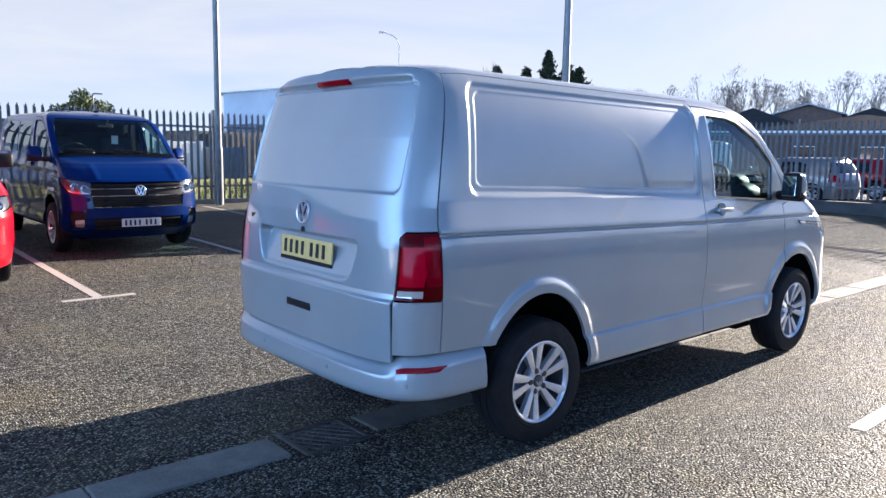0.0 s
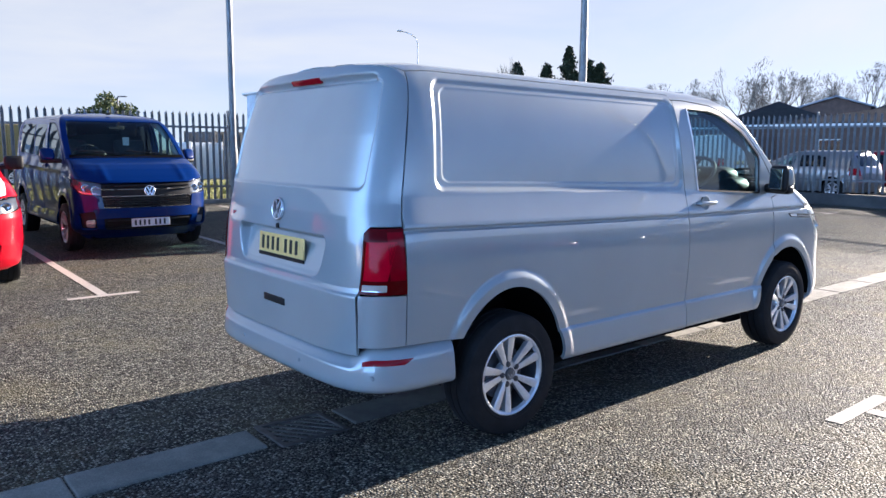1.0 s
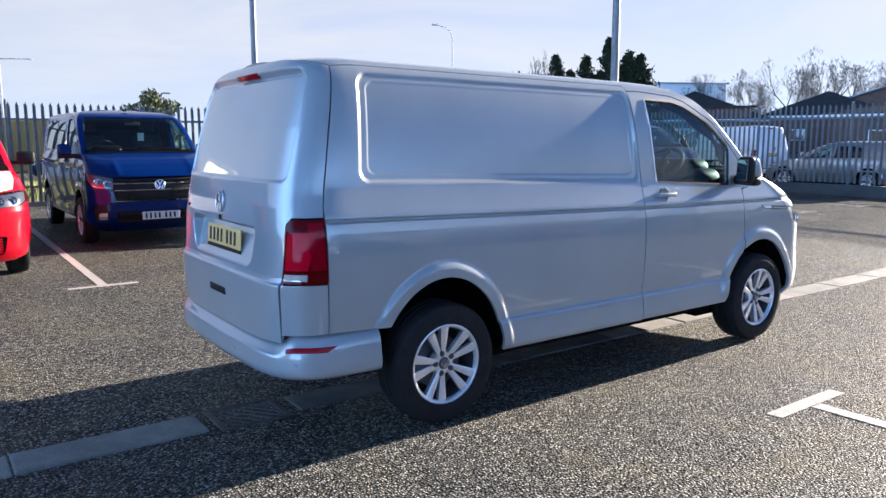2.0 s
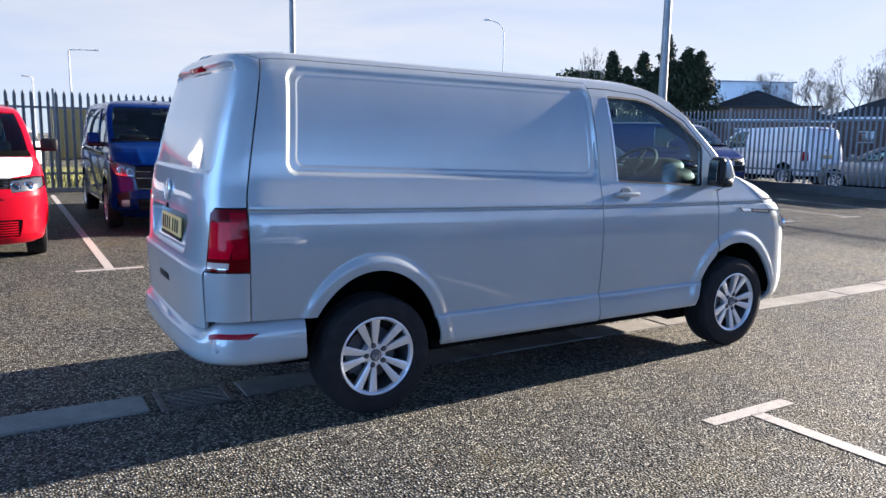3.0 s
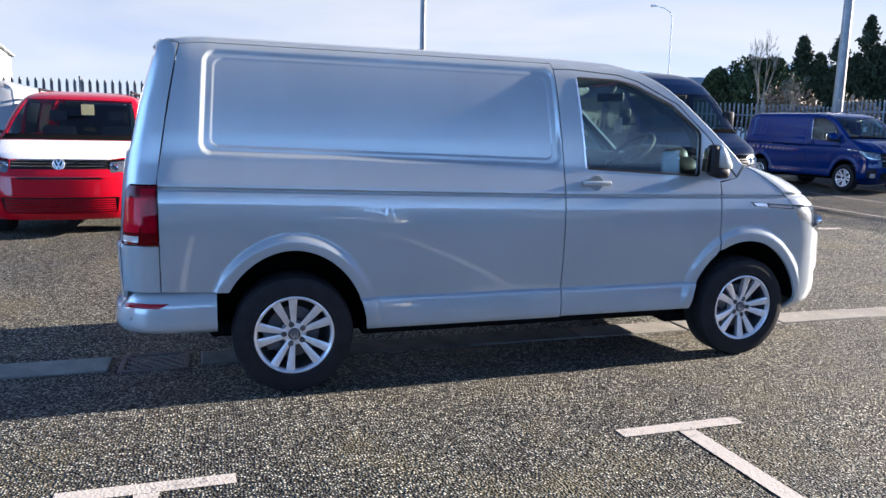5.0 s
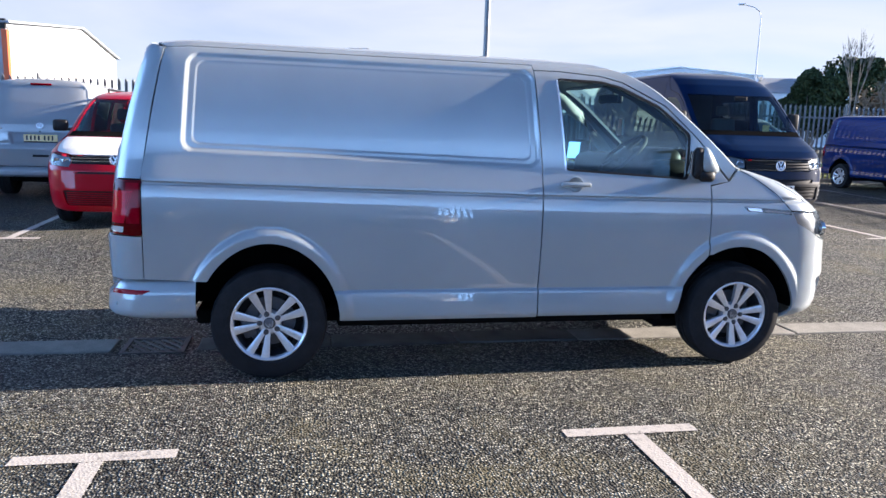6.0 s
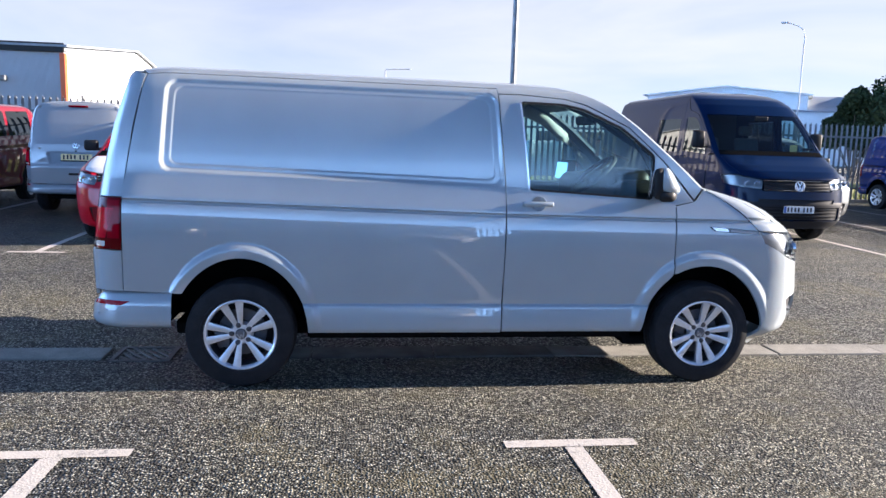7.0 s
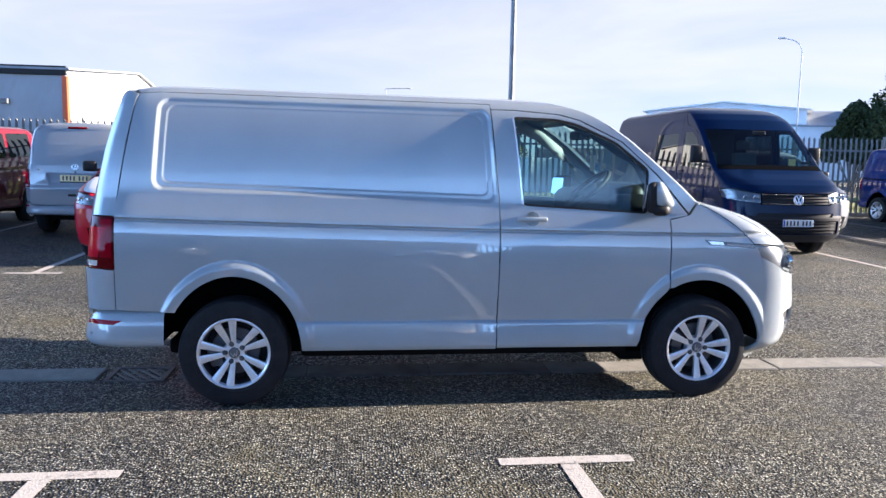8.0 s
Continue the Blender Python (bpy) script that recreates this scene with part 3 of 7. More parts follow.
def wheel_meshes(radius, rim, style):
    """Meshes of a wheel whose outer face looks along -y."""
    key = (radius, rim, style)
    if key in WHEELS:
        return WHEELS[key]

    def done(bm, name, smooth=True):
        me = bpy.data.meshes.new(name)
        bmesh.ops.recalc_face_normals(bm, faces=bm.faces)
        bm.to_mesh(me)
        bm.free()
        if smooth:
            me.polygons.foreach_set("use_smooth", [True] * len(me.polygons))
            me.set_sharp_from_angle(angle=radians(35))
        return me

    R, r = radius, rim
    tyre = lathe([(r - 0.008, 0.09), (r + 0.012, 0.10), (R - 0.05, 0.108), (R - 0.014, 0.098), (R - 0.003, 0.078), (R, 0.05), (R, 0.03), (R - 0.008, 0.028), (R - 0.008, 0.022), (R, 0.02),
                  (R, -0.02), (R - 0.008, -0.022), (R - 0.008, -0.028), (R, -0.03), (R, -0.05), (R - 0.003, -0.078), (R - 0.014, -0.098), (R - 0.05, -0.108), (r + 0.03, -0.106), (r + 0.026, -0.109), (r + 0.014, -0.107), (r - 0.004, -0.092)], 64)
    well = lathe([(r + 0.002, -0.094), (r + 0.006, -0.101), (r, -0.103), (r - 0.010, -0.097), (r - 0.016, -0.080)], 64)
    barrel = lathe([(r - 0.016, -0.080), (r - 0.020, -0.05), (r - 0.022, 0.07)], 48)
    spokes = bmesh.new()
    count = 5 if style == "pairs" else 10
    for i in range(count):
        a = 2 * math.pi * (i + 0.25) / count
        for s in ((-1, 1) if style == "pairs" else (0,)):
            a0, a1 = a + s * 0.22, a + s * 0.235
            w0, w1 = (0.0125, 0.0255) if style == "pairs" else (0.013, 0.019)
            p0 = Vector((math.cos(a0) * 0.045, -0.070, math.sin(a0) * 0.045))
            p1 = Vector((math.cos(a1) * (r - 0.008), -0.094, math.sin(a1) * (r - 0.008)))
            along = (p1 - p0).normalized()
            side = along.cross(Vector((0, 1, 0))).normalized()
            back = Vector((0, 0.034, 0))
            ridge = Vector((0, -0.007, 0)) + side * (0.004 * s)
            ring = [p0 - side * w0, p0 + ridge, p0 + side * w0, p1 + side * w1, p1 + ridge * 0.6, p1 - side * w1]
            low = [c + back + side * (0.005 if j in (0, 5) else -0.005 if j in (2, 3) else 0) for j, c in enumerate(ring)]
            vs = [spokes.verts.new(c) for c in ring + low]
            for q in ((0, 1, 4, 5), (1, 2, 3, 4), (6, 11, 10, 7), (7, 10, 9, 8)):
                spokes.faces.new([vs[j] for j in q])
            for j in range(6):
                spokes.faces.new([vs[j], vs[j + 6], vs[(j + 1) % 6 + 6], vs[(j + 1) % 6]])
    hub = lathe([(0.0, -0.074), (0.030, -0.074), (0.062, -0.070), (0.072, -0.055), (0.072, -0.03)], 40)
    bmesh.ops.remove_doubles(hub, verts=hub.verts, dist=1e-5)
    tmp = bpy.data.meshes.new("tmp")
    for extra in (well, hub):
        extra.to_mesh(tmp)
        spokes.from_mesh(tmp)
        extra.free()
    cap = lathe([(0.0, -0.086), (0.022, -0.085), (0.031, -0.083), (0.034, -0.078), (0.034, -0.06)], 32)
    sign = ribbon([(-0.022, 0.010), (-0.009, -0.022), (0.0, -0.002), (0.009, -0.022), (0.022, 0.010)], 0.005, -0.0885, -0.08)
    bolt = lathe([(0.0, -0.086), (0.008, -0.086), (0.009, -0.083), (0.009, -0.080), (0.015, -0.080), (0.017, -0.076), (0.017, -0.06)], 12)
    disc = lathe([(0.0, -0.022), (0.075, -0.03), (0.078, -0.012), (0.148, -0.012), (0.150, 0.0), (0.0, 0.0)], 48)
    caliper = bmesh.new()
    box(caliper, (-0.165, -0.045, -0.06), (-0.085, 0.03, 0.06), 0.012)
    inner = lathe([(0.0, 0.03), (r - 0.025, 0.03), (r - 0.025, 0.06), (0.0, 0.06)], 40)
    WHEELS[key] = dict(tyre=done(tyre, "tyre"), rim=done(spokes, "rim"), cap=done(cap, "hub_cap"), sign=done(sign, "emblem"), bolt=done(bolt, "wheel_bolt"),
                       disc=done(disc, "brake_disc"), caliper=done(caliper, "brake_caliper"), inner=done(inner, "wheel"), barrel=done(barrel, "rim_barrel"))
    return WHEELS[key]


def wheel(parent, x, y, z, radius, rim, turn=0.0, style="pairs", detail=True):
    """A wheel with its tyre, rim, cap and bolts; y < 0 is the right-hand side."""
    k = wheel_meshes(radius, rim, style)
    m = pose(x, y, z, 0, 0, 0 if y < 0 else 180) @ pose(0, 0, 0, 0, turn, 0)
    w = put("wheel", k["inner"], BLACK, parent, "", m)
    put("tyre", k["tyre"], RUBBER, w)
    put("rim", k["rim"], ALLOY, w, "silver alloy rim with paired spokes")
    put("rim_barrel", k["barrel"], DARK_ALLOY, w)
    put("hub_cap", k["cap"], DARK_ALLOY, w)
    if detail:
        put("emblem", k["sign"], BRIGHTMETAL, w)
        for i in range(5):
            a = 2 * math.pi * (i + 0.25) / 5
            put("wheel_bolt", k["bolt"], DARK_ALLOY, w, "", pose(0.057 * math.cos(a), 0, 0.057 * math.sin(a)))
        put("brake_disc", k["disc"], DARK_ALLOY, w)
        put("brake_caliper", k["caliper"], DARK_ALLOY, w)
    return w


def tube(points, r, n=8):
    """One bent round bar through the points."""
    pts = [Vector(p) for p in points]
    verts, faces = [], []
    for i, p in enumerate(pts):
        d = (pts[min(i + 1, len(pts) - 1)] - pts[max(i - 1, 0)]).normalized()
        a = d.orthogonal().normalized()
        b = d.cross(a)
        verts += [p + (a * math.cos(k * 2 * math.pi / n) + b * math.sin(k * 2 * math.pi / n)) * r for k in range(n)]
    for i in range(len(pts) - 1):
        faces += [(i * n + k, i * n + (k + 1) % n, (i + 1) * n + (k + 1) % n, (i + 1) * n + k) for k in range(n)]
    faces += [tuple(range(n)), tuple(range((len(pts) - 1) * n, len(pts) * n))]
    return mesh_from("tube", verts, faces, True)


def badge(parent, centre, facing, radius, material=None):
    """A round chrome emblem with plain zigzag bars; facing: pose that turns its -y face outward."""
    bm = lathe([(radius, 0.0), (radius, -0.010), (radius * 0.93, -0.014), (radius * 0.84, -0.012), (radius * 0.84, -0.004)], 40)
    s = radius / 0.06
    m = Matrix.Translation(centre) @ facing
    b = part("emblem", bm, BRIGHTMETAL, parent, "round chrome emblem", True, m)
    for line in (((-0.024, 0.046), (-0.002, 0.004), (0.002, 0.004), (0.024, 0.046)), ((-0.047, 0.022), (-0.018, -0.046), (0.0, -0.012), (0.018, -0.046), (0.047, 0.022))):
        part("emblem_bar", ribbon([(a * s, c * s) for a, c in line], 0.010 * s, -0.012, -0.003), BRIGHTMETAL, b)
    disc = lathe([(0.0, -0.004), (radius * 0.86, -0.004), (radius * 0.86, 0.01)], 32)
    part("emblem_backing", disc, GLOSS_BLACK, b)
    return b


def plate(parent, m, material, label, bars=7, blue=False):
    """A number plate, its writing as plain bars; it faces -y of the pose m."""
    bm = bmesh.new()
    box(bm, (-0.26, -0.006, -0.0555), (0.26, 0.004, 0.0555), 0.004)
    p = part("number_plate", bm, material, parent, label, False, m)
    x = -0.205 if blue else -0.225
    for i in range(bars):
        if i == 4:
            x += 0.03
        bm = bmesh.new()
        box(bm, (x + 0.005, -0.0085, -0.037), (x + 0.031, -0.0055, 0.037), 0.003)
        part("bar", bm, INK, p)
        x += 0.060
    if blue:
        bm = bmesh.new()
        box(bm, (-0.255, -0.0082, -0.05), (-0.222, -0.0055, 0.05), 0.002)
        part("plate_band", bm, PLATEBLUE, p)
    return p


# ---- the panel van ----
def seat(bm_parent, x, y, z, width=0.48):
    """A front seat with its head restraint, as three parts under the vehicle."""
    bm = bmesh.new()
    box(bm, (x - 0.02, y - width / 2, z), (x + 0.48, y + width / 2, z + 0.17), 0.06, None, 3)
    s = part("seat", bm, CLOTH, bm_parent, "dark cloth seat", True)
    bm = bmesh.new()
    box(bm, (-0.07, -width / 2, 0), (0.07, width / 2, 0.62), 0.055, pose(x, y, z + 0.1, 0, -12), 3)
    part("backrest", bm, CLOTH, s, "", True)
    bm = bmesh.new()
    box(bm, (-0.05, -0.13, 0.68), (0.05, 0.13, 0.86), 0.04, pose(x, y, z + 0.1, 0, -12), 3)
    rod(bm, (x - 0.14, y - 0.05, z + 0.68), (x - 0.16, y - 0.05, z + 0.80), 0.007)
    rod(bm, (x - 0.14, y + 0.05, z + 0.68), (x - 0.16, y + 0.05, z + 0.80), 0.007)
    part("head_restraint", bm, CLOTH, s, "", True)


def well(parent, x, z, side, ra=0.47):
    """The black lining of a wheel opening."""
    verts, faces = [], []
    n = 24
    for i in range(n + 1):
        a = radians(3 + 174 * i / n)
        for y in (0.875, 0.42):
            verts.append((x + ra * math.cos(a), side * y, z + ra * 1.06 * math.sin(a)))
    for i in range(n):
        faces.append((2 * i, 2 * i + 1, 2 * i + 3, 2 * i + 2))
    faces.append(tuple(2 * i + 1 for i in range(n + 1)))
    put("wheel_arch_liner", mesh_from("wheel_arch_liner", verts, faces), GAP, parent)


def slats(parent, name, y0, y1, z_list, fmap, shell, material, depth=0.012, out=0.004, h=0.012):
    """Cross bars of a grille that follow the front's curve."""
    for z in z_list:
        ys = np.linspace(y0, y1, 25)
        t = np.array([p[0] for p in shell.front_yz([(y, z) for y in ys])])
        p = fmap(t, np.full(len(ys), z))
        verts, faces = [], []
        for q in p:
            verts += [(q[0] + out, q[1], q[2] + h / 2), (q[0] + out, q[1], q[2] - h / 2), (q[0] + out - depth, q[1], q[2] - h), (q[0] + out - depth, q[1], q[2] + h)]
        for i in range(len(p) - 1):
            for k in range(4):
                a, b = 4 * i + k, 4 * i + (k + 1) % 4
                faces.append((a, b, b + 4, a + 4))
        put(name, mesh_from(name, verts, faces), material, parent)


def mirrored(pts):
    """An outline on the right, and its image on the left, turned the same way round."""
    return pts, [(-y, z) for y, z in pts][::-1]


def sd_box(x, z, left, right, low, top, r):
    """Signed distance to a rounded box whose sides may lean (arrays)."""
    dx, dz = np.maximum(left - x, x - right) + r, np.maximum(low - z, z - top) + r
    return np.hypot(np.maximum(dx, 0), np.maximum(dz, 0)) + np.minimum(np.maximum(dx, dz), 0) - r


def t6_side(windows):
    def relief(x, z):
        left, right = -0.487 + (z - 1.33) * 0.065, 1.640 - (z - 1.272) * 0.086
        low, top = 1.325 - (x + 0.45) * 0.0277, 1.890 - (x + 0.415) * 0.0095
        d0 = sd_box(x, z, left, right, low, top, 0.075)
        d1 = sd_box(x, z, left + 0.056, right - 0.052, low + 0.044, top - 0.044, 0.055)
        return -0.015 * step01(-d0 / 0.030) - 0.003 * step01(-d1 / 0.014)
    return relief


def dense(pts, step=0.06):
    """The same closed outline with extra points along its long edges."""
    out = []
    for (xa, za), (xb, zb) in zip(pts, pts[1:] + pts[:1]):
        n = max(1, int(math.hypot(xb - xa, zb - za) / step))
        out += [(xa + (xb - xa) * i / n, za + (zb - za) * i / n) for i in range(n)]
    return out


def press_lines():
    """Outlines along which the pressed side panel steps inwards."""
    out = []
    for dl, dr, db, dt, r, steps in ((0.0, 0.0, 0.0, 0.0, 0.075, (-0.004, 0.0, 0.006, 0.012, 0.018, 0.024, 0.030, 0.036)), (0.056, 0.052, 0.044, 0.044, 0.055, (0.0, 0.0047, 0.0093, 0.014, 0.018))):
        for o in steps:
            pts = []
            for on_left, on_low in ((True, True), (False, True), (False, False), (True, False)):
                x, z = 0.5, 1.5
                for _ in range(6):
                    x = -0.487 + (z - 1.33) * 0.065 + dl + o if on_left else 1.640 - (z - 1.272) * 0.086 - dr - o
                    z = 1.325 - (x + 0.45) * 0.0277 + db + o if on_low else 1.890 - (x + 0.415) * 0.0095 - dt - o
                pts.append((x, z))
            out.append(rounded(pts, r - o, 10))
    return out


def t6_rear(y, z):
    out = np.zeros_like(y)
    side = 0.735 - 0.03 * step01((z - 1.6) / 0.25)
    d = sd_box(y, z, -side, side, 1.335 + 0 * z, 1.876 + 0 * z, 0.05)
    out = out + 0.016 * step01(-d / 0.020)
    slope = 0.35 * (1.11 - z)
    e = sd_box(y, z, -0.52 + slope, 0.52 - slope, 0.895 + 0 * z, 1.112 + 0 * z, 0.06)
    out = out + (0.010 + 0.066 * np.clip((z - 0.90) / 0.20, 0, 1)) * step01(-e / 0.030)
    out = out + 0.036 * step01((z - 1.852) / 0.016) * (1 - step01((z - 1.874) / 0.026)) * step01((0.665 - np.abs(y)) / 0.05)
    out = out - 0.014 * step01((0.862 - z) / 0.022) * step01((0.79 - np.abs(y)) / 0.03)
    return out


def t6_front(y, z):
    """Two raised lines on the bonnet and a rounded lip over the grille."""
    k = step01((z - 0.99) / 0.03) * step01((1.24 - z) / 0.04)
    return k * 0.018 * np.exp(-((np.abs(y) - 0.52) / 0.05) ** 2)


T6_RING = [(0.80, 0.27), (0.86, 0.30), (0.893, 0.335), (0.911, 0.375), (0.899, 0.503), (0.895, 0.517), (0.884, 0.529), (0.887, 0.56), (0.8965, 0.70), (0.900, 0.80), (0.901, 0.88), (0.899, 0.95), (0.8955, 1.00), (0.891, 1.04), (0.8855, 1.076), (0.883, 1.088),
           (0.869, 1.098), (0.869, 1.105), (0.8815, 1.112), (0.880, 1.125), (0.872, 1.155), (0.860, 1.20), (0.845, 1.265), (0.842, 1.28), (0.826, 1.45), (0.801, 1.65), (0.763, 1.82), (0.735, 1.875), (0.69, 1.920), (0.62, 1.948), (0.50, 1.967),
           (0.25, 1.985), (0.0, 1.99)]
T6_ROOF = [(-1, -0.02), (-0.75, -0.034), (-0.65, -0.014), (-0.52, 0.002), (-0.43, 0.008), (1.25, -0.008), (1.7, -0.013), (2.0, -0.022), (2.4, -0.03)]
T6_CREASE = [(-1, 0.058), (-0.68, 0.054), (0.5, 0.025), (1.647, 0.0), (2.77, -0.012), (3.3, -0.015)]
T6_TAIL = [(0.30, 0.44), (0.55, 0.462), (0.72, 0.470), (0.852, 0.474), (0.880, 0.466), (1.1, 0.452), (1.22, 0.440), (1.35, 0.418), (1.6, 0.362), (1.84, 0.289), (1.870, 0.279), (1.900, 0.268), (1.918, 0.260),
           (1.94, 0.243), (1.965, 0.215), (1.985, 0.15), (1.99, 0.11)]
T6_FRONT = [(0.20, 3.28, 3.55, 3.0, 2.2), (0.29, 3.35, 3.68, 3.0, 2.2), (0.35, 3.41, 3.79, 3.0, 2.2), (0.42, 3.43, 3.85, 3.0, 2.2), (0.50, 3.44, 3.88, 3.0, 2.2), (0.62, 3.44, 3.89, 3.0, 2.2), (0.80, 3.435, 3.87, 3.0, 2.2), (0.90, 3.42, 3.845, 3.2, 2.2), (0.97, 3.40, 3.80, 3.5, 2.2),
            (1.02, 3.37, 3.755, 4.0, 2.2), (1.06, 3.335, 3.70, 4.5, 2.2), (1.10, 3.295, 3.635, 5.0, 2.2), (1.16, 3.225, 3.53, 6.0, 2.2), (1.22, 3.13, 3.39, 6.0, 2.2), (1.27, 3.035, 3.20, 5.0, 2.2), (1.305, 2.945, 3.05, 3.0, 2.0),
            (1.48, 2.755, 2.85, 2.6, 2.0), (1.71, 2.50, 2.60, 2.6, 2.0), (1.80, 2.38, 2.48, 2.6, 2.0), (1.85, 2.295, 2.395, 2.6, 2.0), (1.88, 2.23, 2.33, 2.6, 2.0), (1.90, 2.175, 2.275, 2.6, 2.0), (1.925, 2.09, 2.18, 2.6, 2.0),
            (1.945, 2.00, 2.08, 2.6, 2.0), (1.96, 1.91, 1.98, 2.6, 2.0), (1.975, 1.79, 1.85, 2.6, 2.0), (1.985, 1.69, 1.73, 2.6, 2.0), (1.99, 1.62, 1.63, 2.6, 2.0)]


def transporter(name, label, category, body, m, fine=False, windows=False, plate_colours=(PLATEWHITE, YELLOW), group="", bare_front=False):
    """A medium panel van, 4.9 m long, with sliding-door sides, tailgate and two front doors."""
    van = thing(name, label, category, group, "", m)
    s = Shell(T6_RING, T6_ROOF, T6_CREASE, (-0.45, 4.4, 8.0, 0.012), T6_TAIL, T6_FRONT,
              [(0.0, 0.335, 0.412, 0.475, 0.018), (3.0, 0.335, 0.418, 0.460, 0.018)], None, t6_side(windows), t6_rear, t6_front)
    st = 0.014 if fine else 0.045
    rows = [float(s.at(z)) for z in (0.514, 0.519, 0.523, 0.527, 0.531, 0.537, 1.083, 1.088, 1.0915, 1.095, 1.098, 1.105, 1.1075, 1.110, 1.1125, 1.118)] if fine else []
    zs = np.linspace(0.29, 1.99, 60)
    xs = np.interp(zs, s.front[0], s.front[1])
    rear_arch = arch_line(0.0, 0.335, 0.412, 0.475, 0.36, 0.592)
    front_arch = arch_line(3.0, 0.335, 0.418, 0.460, 0.29, 0.36)
    panel = [(-0.688, 0.606), *rear_arch[::-1], (0.412, 0.345), (1.634, 0.345), (1.640, 0.7), (1.646, 1.1), (1.641, 1.3), (1.602, 1.7), (1.586, 1.909), (0.5, 1.909), (-0.562, 1.909), (-0.640, 1.5), (-0.688, 1.168)]
    door = [(1.642, 0.352), (2.574, 0.352), *[p for p in front_arch[::-1] if p[0] < 2.772 and p[1] > 0.37], (2.776, 0.74), (2.779, 1.1), (2.776, 1.198), (2.902, 1.222), (2.688, 1.47), (2.45, 1.70), (2.17, 1.834), (2.03, 1.866),
            (1.75, 1.877), (1.595, 1.874), (1.609, 1.7), (1.648, 1.3), (1.653, 1.1), (1.647, 0.7)]
    pane = rounded([(1.735, 1.826), (1.800, 1.274), (2.605, 1.238), (2.615, 1.505), (2.405, 1.688), (2.15, 1.802), (2.02, 1.828)], 0.03, 4)
    wing = [*[p for p in front_arch[::-1] if p[0] > 2.784], (3.35, 0.29), *[(float(x), float(z)) for x, z in zip(xs, zs) if 0.3 < z < 1.28], (2.972, 1.290), (2.92, 1.224), (2.784, 1.190), (2.787, 1.1), (2.784, 0.74)]
    kerb = [(float(x), float(z)) for x, z in zip(xs, zs) if z > 1.305]
    top_r = float(s.r[-1])
    roof = [(-0.562, float(s.at(1.915))), *[(x, float(s.at(z))) for x, z in ((0.5, 1.915), (1.588, 1.915), (1.594, 1.881), (1.75, 1.884), (2.034, 1.873), (2.175, 1.841), (2.456, 1.707), (2.695, 1.477), (2.908, 1.236), (2.958, 1.299))],
            *[(x, float(s.at(z))) for x, z in kerb], (1.62, top_r), (-0.672, top_r), (-0.656, float(s.at(1.965)))]
    for left in (False, True):
        fm = s.side_left if left else s.side
        fl = left
        near = st if not left else 0.045
        rw = rows if not left else ()
        holes = []
        if windows:
            glass = [rounded([(-0.39, 1.35), (0.66, 1.33), (0.66, 1.82), (-0.36, 1.84)], 0.05), rounded([(0.78, 1.325), (1.57, 1.30), (1.53, 1.81), (0.78, 1.82)], 0.05)]
            for g in glass:
                surf("side_window", s.xz(g), [], fm, PRIVACY, van, 0.06, 0.01, "dark side window", fl, 0.004)
            holes = [s.xz([(a, b) for a, b in g]) for g in glass]
        surf("side_panel", s.xz(panel), holes, fm, body, van, near, 0.02, "", fl, 0.0, rw, [s.xz(dense(list(q))) for q in press_lines()] if fine and not left else ())
        cup = [(1.858 + 0.045 * math.cos(a), 1.179 + 0.045 * math.sin(a)) for a in np.linspace(0, 2 * math.pi, 24, endpoint=False)]
        d = surf("front_door", s.xz(door), [s.xz(pane), s.xz(cup)], fm, body, van, near, 0.02, "", fl, 0.0, rw)
        surf("door_window", s.xz(pane), [], fm, GLASS, d, 0.05, 0.0, "clear door glass", fl, -0.012)
        surf("window_seal", s.xz(rounded([(1.733, 1.838), (1.798, 1.262), (2.622, 1.225), (2.632, 1.512), (2.412, 1.702), (2.155, 1.815), (2.02, 1.840)], 0.03, 4)), [s.xz(pane)], fm, BLACK, d, 0.04, 0.01, "", fl, 0.002)
        # sun glint on the window's rear edge, laid on as a bright strip
        surf("window_glint", s.xz([(1.729, 1.830), (1.740, 1.830), (1.803, 1.266), (1.792, 1.266)]), [], fm, BRIGHTMETAL, d, 0.04, 0.003, "bright strip for the sunlit window edge", fl, 0.005)
        surf("mirror_mount", s.xz([(2.630, 1.232), (2.885, 1.230), (2.640, 1.492)]), [], fm, body, d, 0.04, 0.01, "body-coloured mirror foot", fl, 0.004)
        surf("front_wing", s.xz(wing), [], fm, body, van, near, 0.02, "", fl, 0.0, rw)
        surf("roof_half", roof, [], fm, body, van, 0.03 if fine else 0.06, 0.012, "", fl)
        side = 1 if left else -1
        # door handle: a dished cup with a bar across it
        bar = bmesh.new()
        box(bar, (1.752, -0.038, 1.165), (1.948, -0.014, 1.194), 0.010, None, 3)
        rod(bar, (1.768, -0.03, 1.179), (1.768, 0.03, 1.179), 0.010)
        rod(bar, (1.93, -0.03, 1.179), (1.93, 0.03, 1.179), 0.010)
        h = part("door_handle", bar, body, d, "body-coloured handle", True)
        h.matrix_basis = pose(0, -0.872, 0) if not left else pose(3.70, 0.872, 0, 0, 0, 180)
        dish = lathe([(0.0, 0.022), (0.022, 0.021), (0.036, 0.014), (0.0445, 0.002), (0.047, -0.0015), (0.050, -0.0005)], 28)
        part("handle_cup", dish, body, d, "", True, (pose(1.858, -0.8735, 1.179) if not left else pose(1.858, 0.8735, 1.179, 0, 0, 180)) @ pose(0, 0, 0, -4))
        # door mirror
        my = -side
        mm = bmesh.new()
        box(mm, (2.650, -1.096, 1.268), (2.768, -0.925, 1.434), 0.048, None, 4)
